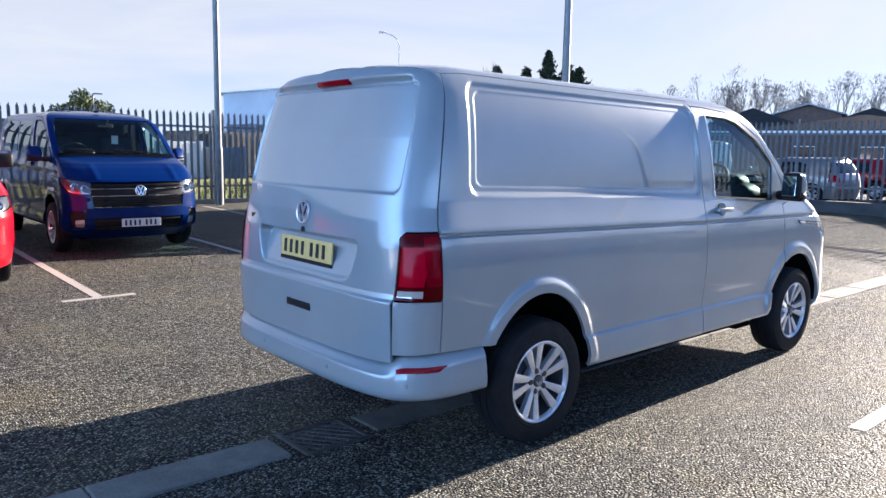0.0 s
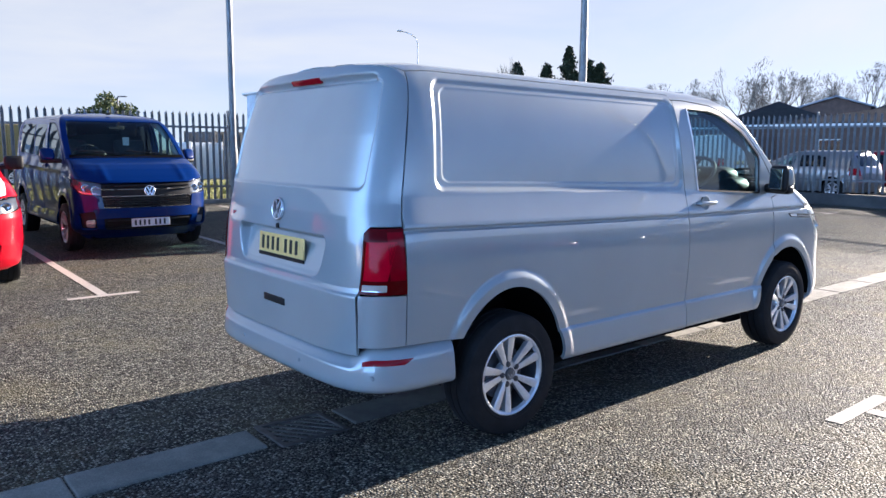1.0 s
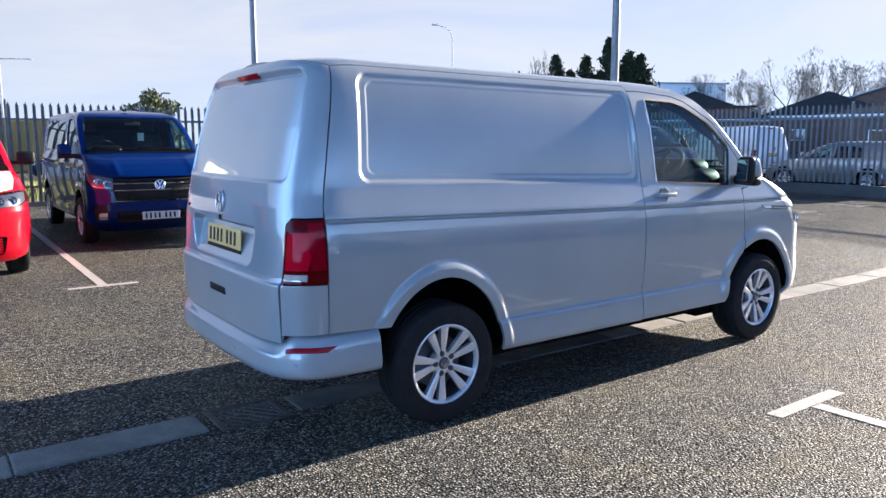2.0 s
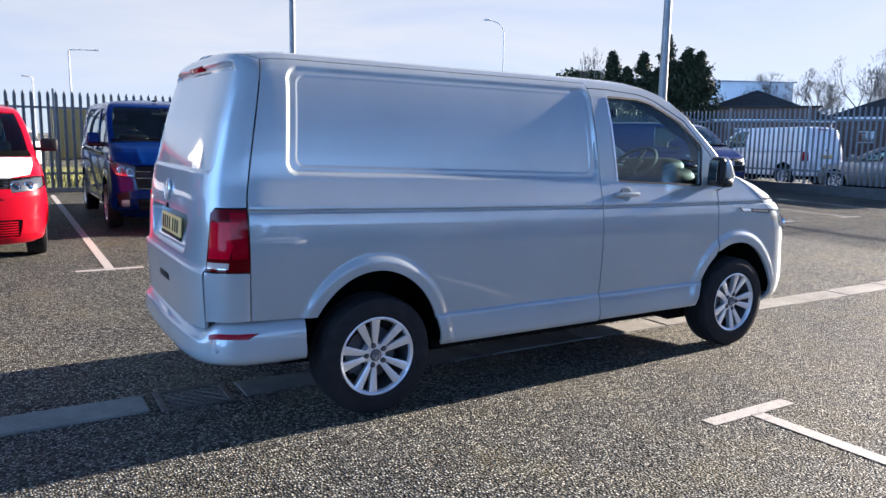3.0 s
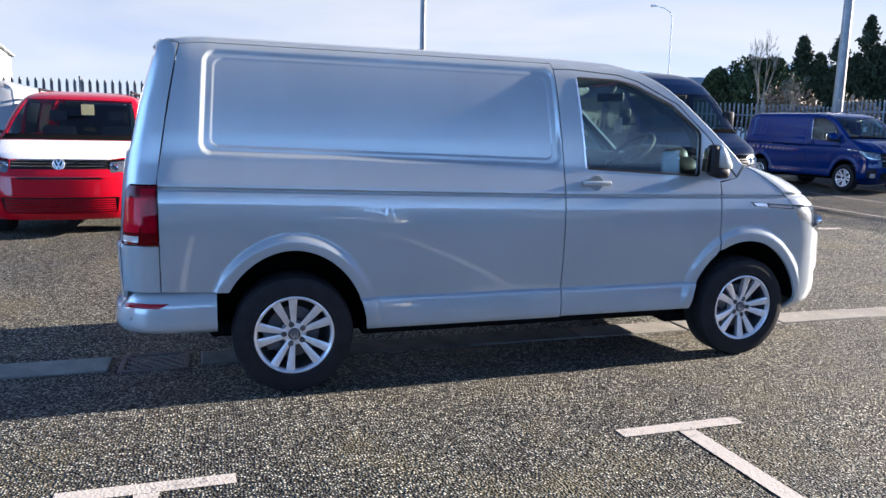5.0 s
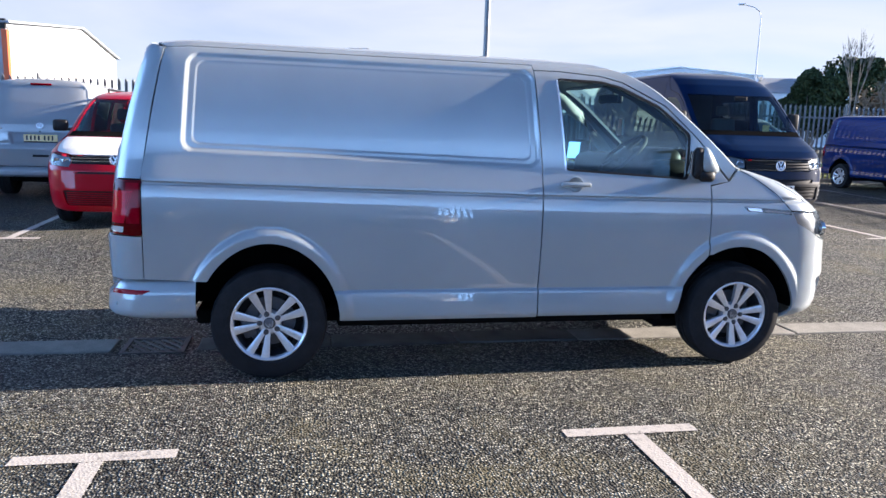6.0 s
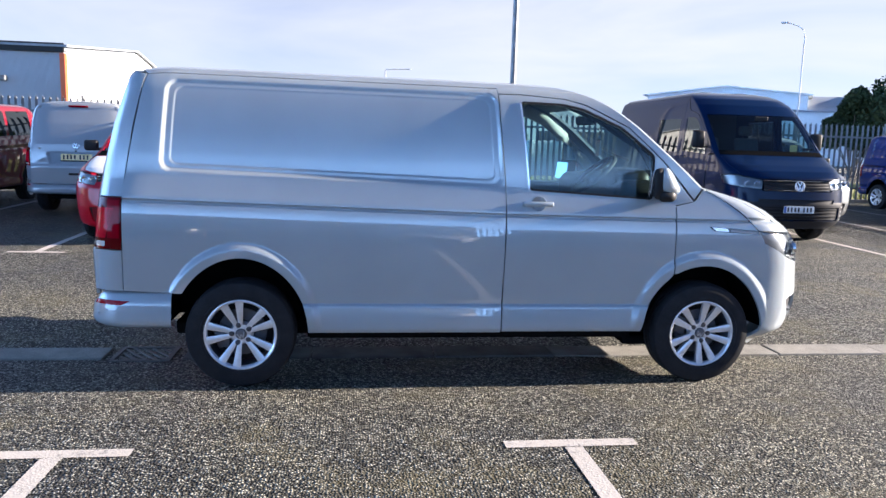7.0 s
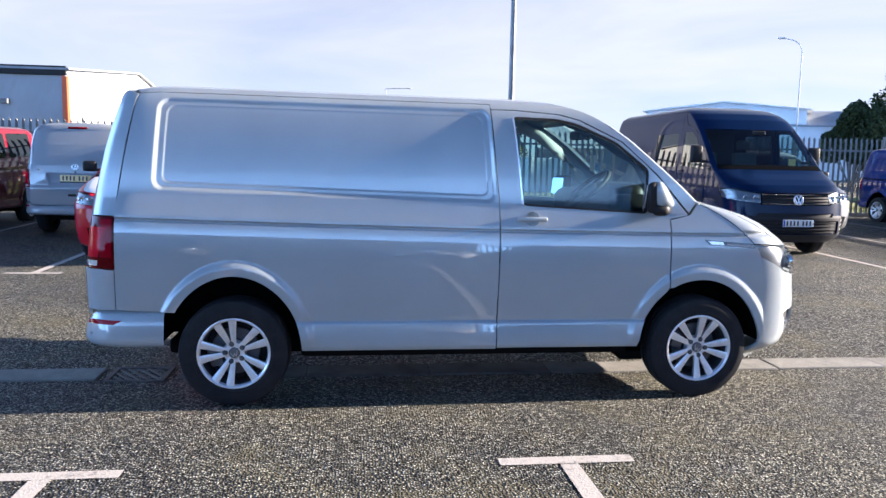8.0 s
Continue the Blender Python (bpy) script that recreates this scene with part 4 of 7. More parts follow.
        for v in mm.verts:
            v.co.x = 2.65 + (v.co.x - 2.65) * (0.42 + 0.85 * (1.434 - v.co.z) / 0.166) + 0.50 * (v.co.y + 0.925)
            v.co.y = v.co.y if not left else -v.co.y
        mr = part("door_mirror", mm, body, d, "door mirror with body-coloured cap", True)
        mb = bmesh.new()
        box(mb, (2.600, -1.090, 1.236), (2.674, -0.922, 1.430), 0.032, None, 4)
        box(mb, (2.640, -1.094, 1.222), (2.752, -0.84, 1.292), 0.028, None, 3)
        for v in mb.verts:
            v.co.x += 0.50 * (v.co.y + 0.925)
            v.co.y = v.co.y if not left else -v.co.y
        part("mirror_shell", mb, BLACK, mr, "black mirror shell", True)
        mg = bmesh.new()
        box(mg, (2.584, -1.070, 1.262), (2.593, -0.945, 1.408), 0.004)
        for v in mg.verts:
            v.co.x += 0.50 * (v.co.y + 0.925) + 0.10 * (v.co.z - 1.408)
            v.co.y = v.co.y if not left else -v.co.y
        part("mirror_glass", mg, MIRROR, mr)
        well(van, 0.0, 0.335, side)
        well(van, 3.0, 0.335, side)
        for wx, turn in ((0.0, -15.5), (3.0, 21)):
            wheel(van, wx, side * 0.814, 0.336, 0.337, 0.216, turn, "pairs", fine)
    # underbody
    for nm, lo, hi in (("floor_pan", (0.40, -0.80, 0.28), (2.55, 0.80, 0.345)), ("chassis_rail", (-0.45, -0.62, 0.265), (3.35, 0.62, 0.36)), ("rear_valance", (-0.80, -0.70, 0.37), (-0.45, 0.70, 0.42)),
                       ("rear_axle", (-0.1, -0.75, 0.22), (0.1, 0.75, 0.262)), ("engine_tray", (2.55, -0.68, 0.195), (3.5, 0.68, 0.262))):
        bm = bmesh.new()
        box(bm, lo, hi, 0.02)
        part(nm, bm, GAP, van)
    bm = bmesh.new()
    rod(bm, (0.3, 0.3, 0.225), (2.6, 0.3, 0.235), 0.028)
    part("exhaust_pipe", bm, GAP, van)
    # rear
    lamp = [(-0.694, 0.858, 1), (-0.772, 0.861), (-0.776, 1.142), (-0.788, 1.166), (-0.694, 1.166, 1)]
    tail = [(-0.696, 1.175, 1), (-0.791, 1.175), (-0.768, 1.145), (-0.764, 0.856), (-0.757, 0.562), (-0.4, 0.548), (0.4, 0.548), (0.757, 0.562), (0.764, 0.856), (0.768, 1.145), (0.791, 1.175), (-0.696, 1.175, -1), (-0.648, 1.5, -1), (-0.570, 1.909, -1),
            (0.66, 1.925), (0.4, 1.956), (0.0, 1.960), (-0.4, 1.956), (-0.66, 1.925), (-0.570, 1.909, 1), (-0.648, 1.5, 1)]

    def left_of(pts):
        return [(*p[:-1], -p[-1]) if len(p) == 3 else (-p[0], p[1]) for p in pts][::-1]

    rs = 0.012 if fine else 0.05
    tg = surf("tailgate", s.rear_yz(tail), [], s.rear_map, body, van, rs, 0.02)
    for pts in (lamp, left_of(lamp)):
        k = surf("rear_lamp", s.rear_yz(pts), [], s.rear_map, REDDARK, van, 0.03, 0.03, "red rear lamp cluster", False, 0.006)
        sgn = 1 if pts is lamp else -1
        for nm, lo, hi, ya, yb, mat, lab in (("clear_lens", 0.874, 0.906, -0.786, -0.868, CLEARLENS, "clear reversing lens"), ("side_lens", 0.925, 1.15, -0.702, -0.775, REDLENS, "deep red side lens"), ("inner_lens", 0.925, 1.105, -0.790, -0.868, REDBRIGHT, "bright red lens")):
            if nm == "side_lens":
                q = [(ya, lo, 1), (yb, lo, 1), (yb, hi, 1), (ya, hi, 1)]
            else:
                q = [(ya, lo), (ya, hi), (yb, hi), (yb, lo)][::-1]
            if sgn < 0:
                q = left_of(q)
            surf(nm, s.rear_yz(q), [], s.rear_map, mat, k, 0.02, 0.0, lab, False, 0.009)
        q = [(-0.694, 0.850, 1), (-0.694, 0.606, 1), (-0.765, 0.60), (-0.772, 0.852)]
        q = q if sgn > 0 else left_of(q)
        surf("rear_corner", s.rear_yz(q), [], s.rear_map, body, van, 0.03, 0.02)
    # bumper, swept round the tail
    prof = np.array([(-0.09, 0.366), (-0.03, 0.376), (-0.002, 0.396), (0.003, 0.42), (0.0, 0.46), (-0.006, 0.51), (-0.014, 0.548), (-0.027, 0.578), (-0.052, 0.600), (-0.12, 0.606)])
    plen, pq = smooth_curve(prof, 80)

    def bumper_map(t, k):
        out, z = np.interp(k, plen, pq[:, 0]), np.interp(k, plen, pq[:, 1])
        u = np.clip(np.abs(t) / (math.pi / 2), 0, 1)
        v = np.sin(math.pi / 2 * (1 - (1 - u) ** 2.2))
        fall = 0.055 * (1 - step01((v - 0.78) / 0.14)) * step01((z - 0.48) / 0.1)
        x = -0.41 - (0.56 + out * np.minimum(1, np.cos(np.clip(t, -1.57, 1.57)) * 2 + 0.05)) * np.maximum(1 - v**7, 0) ** (1 / 3.6) + 0.03 * (v**2 - v**12)
        y = -(0.918 + out * np.minimum(1, 1.0)) * v * np.sign(t)
        return np.column_stack((x, y, z - fall))

    h = math.pi / 2
    k0, k1 = 0.0, float(plen[-1])
    bp = surf("rear_bumper", [(-h * 0.999, k0), (h * 0.999, k0), (h * 0.999, k1), (-h * 0.999, k1)], [], bumper_map, body, van, 0.02 if fine else 0.05, 0.0)
    kr = float(np.interp(0.512, pq[:, 1], plen)), float(np.interp(0.546, pq[:, 1], plen))
    for sg in (1, -1):
        q = [(sg * 0.62, kr[0] + 0.007), (sg * 0.98, kr[0] + 0.005), (sg * 1.07, kr[1] - 0.003), (sg * 0.62, kr[1])]
        q = q if sg > 0 else q[::-1]
        surf("reflector", q, [], bumper_map, REDLENS, bp, 0.02, 0.008, "red reflector strip", False, 0.004)
        for yy in (0.70, 0.18):
            t = sg * yy
            p = bumper_map(np.array([t]), np.array([float(np.interp(0.46, pq[:, 1], plen))]))[0]
            bm = lathe([(0.0, -0.006), (0.009, -0.005), (0.011, 0.0), (0.012, 0.01)], 16)
            part("parking_sensor", bm, body, bp, "", True, Matrix.Translation(p) @ pose(0, 0, 0, 0, 0, -90 + math.degrees(t)))
    # tailgate fittings
    def rear_at(y, z):
        p = s.rear_map(np.array([s.rear_yz([(y, z)])[0][0]]), np.array([z]))[0]
        return Vector(p)

    badge(tg, rear_at(0, 1.212) + Vector((-0.002, 0, 0)), pose(0, 0, 0, 0, 0, -90) @ pose(0, 0, 0, -6), 0.062)
    plate(tg, Matrix.Translation(rear_at(0, 1.015) + Vector((-0.024, 0, 0))) @ pose(0, 0, 0, 0, 0, -90) @ pose(0, 0, 0, -4), plate_colours[1], "yellow rear number plate with dark bars")
    bm = bmesh.new()
    box(bm, (-0.26, -0.010, -0.076), (0.26, 0.0, -0.057), 0.003)
    part("plate_holder", bm, BLACK, tg, "", False, Matrix.Translation(rear_at(0, 1.015) + Vector((-0.020, 0, 0))) @ pose(0, 0, 0, 0, 0, -90) @ pose(0, 0, 0, -4))
    bm = bmesh.new()
    box(bm, (-0.125, -0.004, -0.022), (0.125, 0.02, 0.022), 0.008)
    part("tailgate_handle", bm, BLACK, tg, "black recessed handle", True, Matrix.Translation(rear_at(0, 0.722)) @ pose(0, 0, 0, 0, 0, -90))
    bm = bmesh.new()
    box(bm, (-0.16, -0.006, -0.017), (0.16, 0.02, 0.017), 0.008)
    part("brake_light", bm, REDLENS, tg, "red high-level brake light", True, Matrix.Translation(rear_at(0, 1.890)) @ pose(0, 0, 0, 0, 0, -90) @ pose(0, 0, 0, 30))
    bm = bmesh.new()
    box(bm, (0.30, -0.003, -0.012), (0.62, 0.004, 0.012), 0.002)
    part("name_bar", bm, CHROME, tg, "chrome lettering as a plain bar", False, Matrix.Translation(rear_at(0, 1.155) + Vector((0.012, 0, 0))) @ pose(0, 0, 0, 0, 0, -90) @ pose(-1.12 + 0.2, 0, 0))
    bm = lathe([(0.0, -0.012), (0.014, -0.008), (0.016, 0.01)], 16)
    part("rear_camera", bm, BLACK, tg, "", True, Matrix.Translation(rear_at(0.0, 1.122)) @ pose(0, 0, 0, 0, 0, -90))
    # front
    fs = 0.016 if fine else 0.03
    bumper = [(-9, 0.275), (-0.72, 0.205), (0.72, 0.205), (9, 0.275), (9, 0.947), (0.86, 0.842), (0.80, 0.818), (0.612, 0.802), (0.585, 0.635), (-0.585, 0.635), (-0.612, 0.802), (-0.80, 0.818), (-0.86, 0.842), (-9, 0.947)]
    intake = rounded([(-0.56, 0.325), (0.56, 0.325), (0.60, 0.50), (-0.60, 0.50)], 0.03)
    fogs = mirrored(rounded([(0.66, 0.345), (0.835, 0.35), (0.868, 0.57), (0.70, 0.60)], 0.03))
    fb = surf("front_bumper", s.front_yz(bumper), [s.front_yz(intake), *(s.front_yz(q) for q in fogs)], s.front_map, body, van, fs, 0.02)
    surf("lower_intake", s.front_yz(intake), [], s.front_map, BLACK, fb, 0.04, 0.0, "black lower intake", False, -0.02)
    slats(fb, "intake_bar", -0.55, 0.55, (0.345, 0.375, 0.47), s.front_map, s, BLACK, 0.02, 0.0)
    for q in fogs:
        surf("fog_recess", s.front_yz(q), [], s.front_map, TRIM, fb, 0.03, 0.0, "dark fog lamp recess", False, -0.03)
    for q in mirrored(rounded([(0.69, 0.37), (0.79, 0.375), (0.80, 0.475), (0.70, 0.48)], 0.03)):
        surf("fog_lamp", s.front_yz(q), [], s.front_map, CLEARLENS, fb, 0.03, 0.02, "clear fog lamp", False, -0.012)
    grille = [(-0.582, 0.641), (0.582, 0.641), (0.606, 0.80), (0.592, 0.972), (-0.592, 0.972), (-0.606, 0.80)]
    gr = surf("grille", s.front_yz(grille), [], s.front_map, BLACK, van, 0.03, 0.01, "black slatted grille", False, -0.022)
    slats(gr, "grille_slat", -0.575, 0.575, (0.665, 0.695, 0.725, 0.755, 0.93), s.front_map, s, GLOSS_BLACK, 0.02, -0.002, 0.009)
    slats(gr, "chrome_bar", -0.60, 0.60, (0.795, 0.888), s.front_map, s, CHROME, 0.016, 0.004, 0.009)
    slats(gr, "chrome_bar", -0.585, 0.585, (0.645,), s.front_map, s, CHROME, 0.016, 0.002, 0.006)
    head = [(0.612, 0.808), (0.80, 0.825), (0.858, 0.850), (9, 0.955), (9, 1.030), (0.84, 1.020), (0.70, 0.998), (0.60, 0.975)]
    for q in mirrored(head):
        k = surf("headlamp", s.front_yz(q), [], s.front_map, LAMPDARK, van, 0.025, 0.0, "clear headlamp", False, -0.028)
        surf("lamp_lens", s.front_yz(q), [], s.front_map, LENS, k, 0.03, 0.012, "clear lens", False, 0.002)
        sg = 1 if sum(p[0] for p in q) > 0 else -1
        for yy, zz, rr in ((0.675, 0.885, 0.042), (0.775, 0.905, 0.046)):
            p = s.front_map(np.array([s.front_yz([(sg * yy, zz)])[0][0]]), np.array([zz]))[0]
            bm = lathe([(rr * 1.2, -0.004), (rr, -0.006), (rr * 0.9, 0.012), (rr * 0.5, 0.02), (0.0, 0.022)], 24)
            part("reflector_bowl", bm, CHROME, k, "", True, Matrix.Translation(Vector(p) + Vector((-0.022, 0, 0))) @ pose(0, 0, 0, 0, 0, 90))
        strip = [(sg * 0.63, 0.822), (sg * 0.82, 0.838), (sg * 0.86, 0.862), (sg * 0.855, 0.874), (sg * 0.80, 0.852), (sg * 0.63, 0.836)]
        surf("light_strip", s.front_yz(strip if sg > 0 else strip[::-1]), [], s.front_map, CLEARLENS, k, 0.02, 0.0, "", False, -0.012)
    hood = [(-0.60, 0.981), (0.60, 0.981), (0.70, 1.004), (0.80, 1.022), (0.822, 1.10), (0.815, 1.285), (0.4, 1.298), (-0.4, 1.298), (-0.815, 1.285), (-0.822, 1.10), (-0.80, 1.022), (-0.70, 1.004)]
    surf("bonnet", s.front_yz(hood), [], s.front_map, FILM if bare_front else body, van, fs, 0.015, "white protective film on the bonnet" if bare_front else "")
    for q in mirrored([(0.806, 1.024), (0.84, 1.028), (9, 1.037), (9, 1.288), (0.821, 1.288), (0.828, 1.10)]):
        surf("wing_top", s.front_yz(q), [], s.front_map, body, van, 0.02 if fine else 0.04, 0.012)
    glassz = np.linspace(1.335, 1.868, 12)
    wsr = [(float(s.width(z)) - 0.075, float(z)) for z in glassz]
    screen = rounded([(-wsr[0][0], 1.335), *wsr, *[(-y, z) for y, z in wsr[::-1]]][1:], 0.02, 2)
    fr = [(9, float(z)) for z in np.linspace(1.298, 1.984, 30)]
    frame_line = [*fr, *[(-9, z) for _, z in fr[::-1]]]
    surf("windscreen_frame", s.front_yz(frame_line), [s.front_yz(screen)], s.front_map, body, van, 0.02 if fine else 0.04, 0.02)
    surf("windscreen", s.front_yz(screen), [], s.front_map, SCREEN, van, 0.05, 0.0, "clear windscreen", False, -0.006)
    band = [(-0.80, 1.301), (0.80, 1.301), (0.79, 1.345), (-0.79, 1.345)]
    surf("scuttle", s.front_yz(band), [], s.front_map, GAP, van, 0.04, 0.01, "black scuttle panel", False, 0.004)
    for y0, y1 in ((-0.55, 0.05), (0.05, 0.65)):
        ts = [s.front_map(np.array([s.front_yz([(y, 1.345 + 0.045 * (i / 6))])[0][0]]), np.array([1.345 + 0.045 * i / 6]))[0] for i, y in enumerate(np.linspace(y0, y1, 7))]
        put("wiper", tube([Vector(a) + Vector((0.014, 0, 0.01)) for a in ts], 0.009), BLACK, van)
    pf = s.front_map(np.array([0.0]), np.array([0.43]))[0]
    plate(fb, Matrix.Translation(Vector(pf) + Vector((0.012, 0, 0))) @ pose(0, 0, 0, 0, 0, 90), plate_colours[0], "white front number plate with dark bars")
    pb = s.front_map(np.array([0.0]), np.array([0.862]))[0]
    badge(gr, Vector(pb) + Vector((0.012, 0, 0)), pose(0, 0, 0, 0, 0, 90) @ pose(0, 0, 0, -8), 0.074)
    bm = bmesh.new()
    box(bm, (2.0, -0.03, 1.945), (2.06, 0.03, 1.975), 0.01)
    part("roof_aerial", bm, BLACK, van)
    # wing badge strip and cabin
    for sg in (-1, 1):
        fm = s.side if sg < 0 else s.side_left
        k = surf("wing_strip", s.xz([(3.045, 1.034), (3.362, 1.012), (3.350, 1.044), (3.010, 1.066)]), [], fm, GLOSS_BLACK, van, 0.03, 0.004, "black and chrome wing strip", sg > 0, 0.003)
        surf("chrome_tab", s.xz([(3.055, 1.037), (3.145, 1.032), (3.135, 1.054), (3.027, 1.060)]), [], fm, BRIGHTMETAL, k, 0.02, 0.0, "", sg > 0, 0.006)
        surf("lettering_bar", s.xz([(3.16, 1.034), (3.345, 1.020), (3.34, 1.032), (3.16, 1.044)]), [], fm, STEEL, k, 0.02, 0.0, "", sg > 0, 0.006)
    bm = bmesh.new()
    box(bm, (2.35, -0.80, 0.75), (2.95, 0.80, 1.16), 0.08, None, 3)
    box(bm, (2.42, -0.74, 1.05), (2.74, 0.74, 1.34), 0.09, None, 4)
    box(bm, (2.43, -0.66, 1.15), (2.70, -0.20, 1.41), 0.08, None, 4)
    part("dashboard", bm, BLACK, van, "black dashboard with raised cowl", True)
    wl = lathe([(0.185 + 0.014 * math.cos(a), 0.014 * math.sin(a)) for a in np.linspace(0, 2 * math.pi, 9)], 40, "z")
    for a in (0, 130, 230):
        rod(wl, (0, 0, 0), (0.18 * math.cos(radians(a)), 0.18 * math.sin(radians(a)), 0), 0.014, n=8)
    box(wl, (-0.06, -0.06, -0.03), (0.06, 0.06, 0.02), 0.02)
    part("steering_wheel", wl, CABIN, van, "", True, pose(2.35, -0.43, 1.355, 0, -42, 0))
    bm = bmesh.new()
    box(bm, (-0.02, -0.13, -0.035), (0.02, 0.13, 0.035), 0.018, None, 3)
    rod(bm, (0.015, 0, 0.02), (0.06, 0.02, 0.075), 0.012)
    im = part("interior_mirror", bm, BLACK, van, "", False, pose(2.42, 0, 1.745, 0, 0, 14))
    bm = bmesh.new()
    box(bm, (-0.0235, -0.118, -0.026), (-0.0205, 0.118, 0.026), 0.001)
    part("mirror_glass", bm, MIRROR, im)
    seat(van, 1.62, -0.46, 0.86)
    seat(van, 1.62, 0.44, 0.86)
    bm = bmesh.new()
    box(bm, (1.28, -0.80, 0.40), (1.31, 0.80, 1.30), 0.01)
    box(bm, (1.28, -0.72, 1.30), (1.31, 0.72, 1.66), 0.01)
    box(bm, (1.28, -0.64, 1.66), (1.31, 0.64, 1.88), 0.01)
    part("bulkhead", bm, CABIN, van)
    bm = bmesh.new()
    box(bm, (1.3, -0.70, 1.875), (2.12, 0.70, 1.895), 0.005)
    part("headlining", bm, CABIN_PALE, van, "pale headlining")
    for sg in (-1, 1):
        trim = tube([(2.80, sg * 0.80, 1.28), (2.64, sg * 0.775, 1.45), (2.46, sg * 0.735, 1.63), (2.28, sg * 0.69, 1.755), (2.10, sg * 0.65, 1.83)], 0.046, 12)
        # right trim is given dark plastic, its shade put into the colour
        put("pillar_trim", trim, CABIN_PALE if sg > 0 else CABIN, van)
    bm = bmesh.new()
    box(bm, (2.55, 0.05, 1.48), (2.56, 0.14, 1.60), 0.0)
    part("paper_sticker", bm, FILM, van, "pale paper behind the screen")
    return van


# ---- other makes of vehicle ----
CADDY = dict(
    ring=[(0.78, 0.22), (0.86, 0.26), (0.885, 0.34), (0.905, 0.55), (0.918, 0.75), (0.912, 0.95), (0.895, 1.06), (0.868, 1.16), (0.815, 1.45), (0.755, 1.66), (0.70, 1.75), (0.60, 1.795), (0.40, 1.820), (0.0, 1.835)],
    front=[(0.20, 3.16, 3.50, 3.0, 2.2), (0.35, 3.16, 3.60, 3.0, 2.2), (0.50, 3.16, 3.64, 3.0, 2.2), (0.75, 3.14, 3.62, 3.0, 2.2), (0.88, 3.08, 3.57, 3.2, 2.2), (0.95, 3.00, 3.50, 3.5, 2.2), (1.00, 2.93, 3.40, 4.0, 2.2), (1.06, 2.80, 3.20, 5.0, 2.2),
           (1.12, 2.66, 2.96, 6.0, 2.2), (1.17, 2.50, 2.74, 4.0, 2.2), (1.20, 2.44, 2.64, 3.0, 2.0), (1.40, 2.14, 2.34, 2.6, 2.0), (1.60, 1.80, 2.00, 2.6, 2.0), (1.70, 1.60, 1.80, 2.6, 2.0), (1.76, 1.44, 1.62, 2.6, 2.0), (1.80, 1.28, 1.42, 2.6, 2.0), (1.825, 1.12, 1.20, 2.6, 2.0), (1.835, 1.05, 1.07, 2.6, 2.0)],
    rear=(-0.45, 4.4, 8.0, 0.02), tail=[(0.2, 0.40), (0.5, 0.42), (0.9, 0.42), (1.2, 0.40), (1.6, 0.33), (1.75, 0.28), (1.80, 0.22), (1.835, 0.1)],
    wb=2.755, hub=0.325, radius=0.325, rim=0.222, track=0.80, arch=(0.40, 0.42), sill=0.27, top=1.76, seams=(1.30, 2.38), tailx=-0.62,
    pillar=[(2.40, 1.17), (2.10, 1.37), (1.78, 1.57), (1.55, 1.69)],
    windows=[[(1.38, 1.19), (2.22, 1.17), (2.02, 1.36), (1.74, 1.54), (1.50, 1.66), (1.38, 1.67)], [(0.42, 1.21), (1.26, 1.195), (1.26, 1.67), (0.42, 1.67)], [(-0.52, 1.23), (0.32, 1.215), (0.32, 1.67), (-0.42, 1.66)]],
    hood=0.955, hood_top=1.165, screen=(1.21, 1.70), lamp=[(0.56, 0.80), (0.80, 0.82), (9, 0.87), (9, 0.94), (0.82, 0.965), (0.56, 0.93)], grille=[(-0.54, 0.845), (0.54, 0.845), (0.54, 0.945), (-0.54, 0.945)], bars=(0.875, 0.91), intake=[(-0.62, 0.30), (0.62, 0.30), (0.66, 0.50), (-0.66, 0.50)],
    slit=[(-0.50, 0.715), (0.50, 0.715), (0.44, 0.74), (-0.44, 0.74)], badge=(0.895, 0.068), plate=0.53, mirror=(2.16, 0.93, 1.22), seats=(1.2, 0.62))
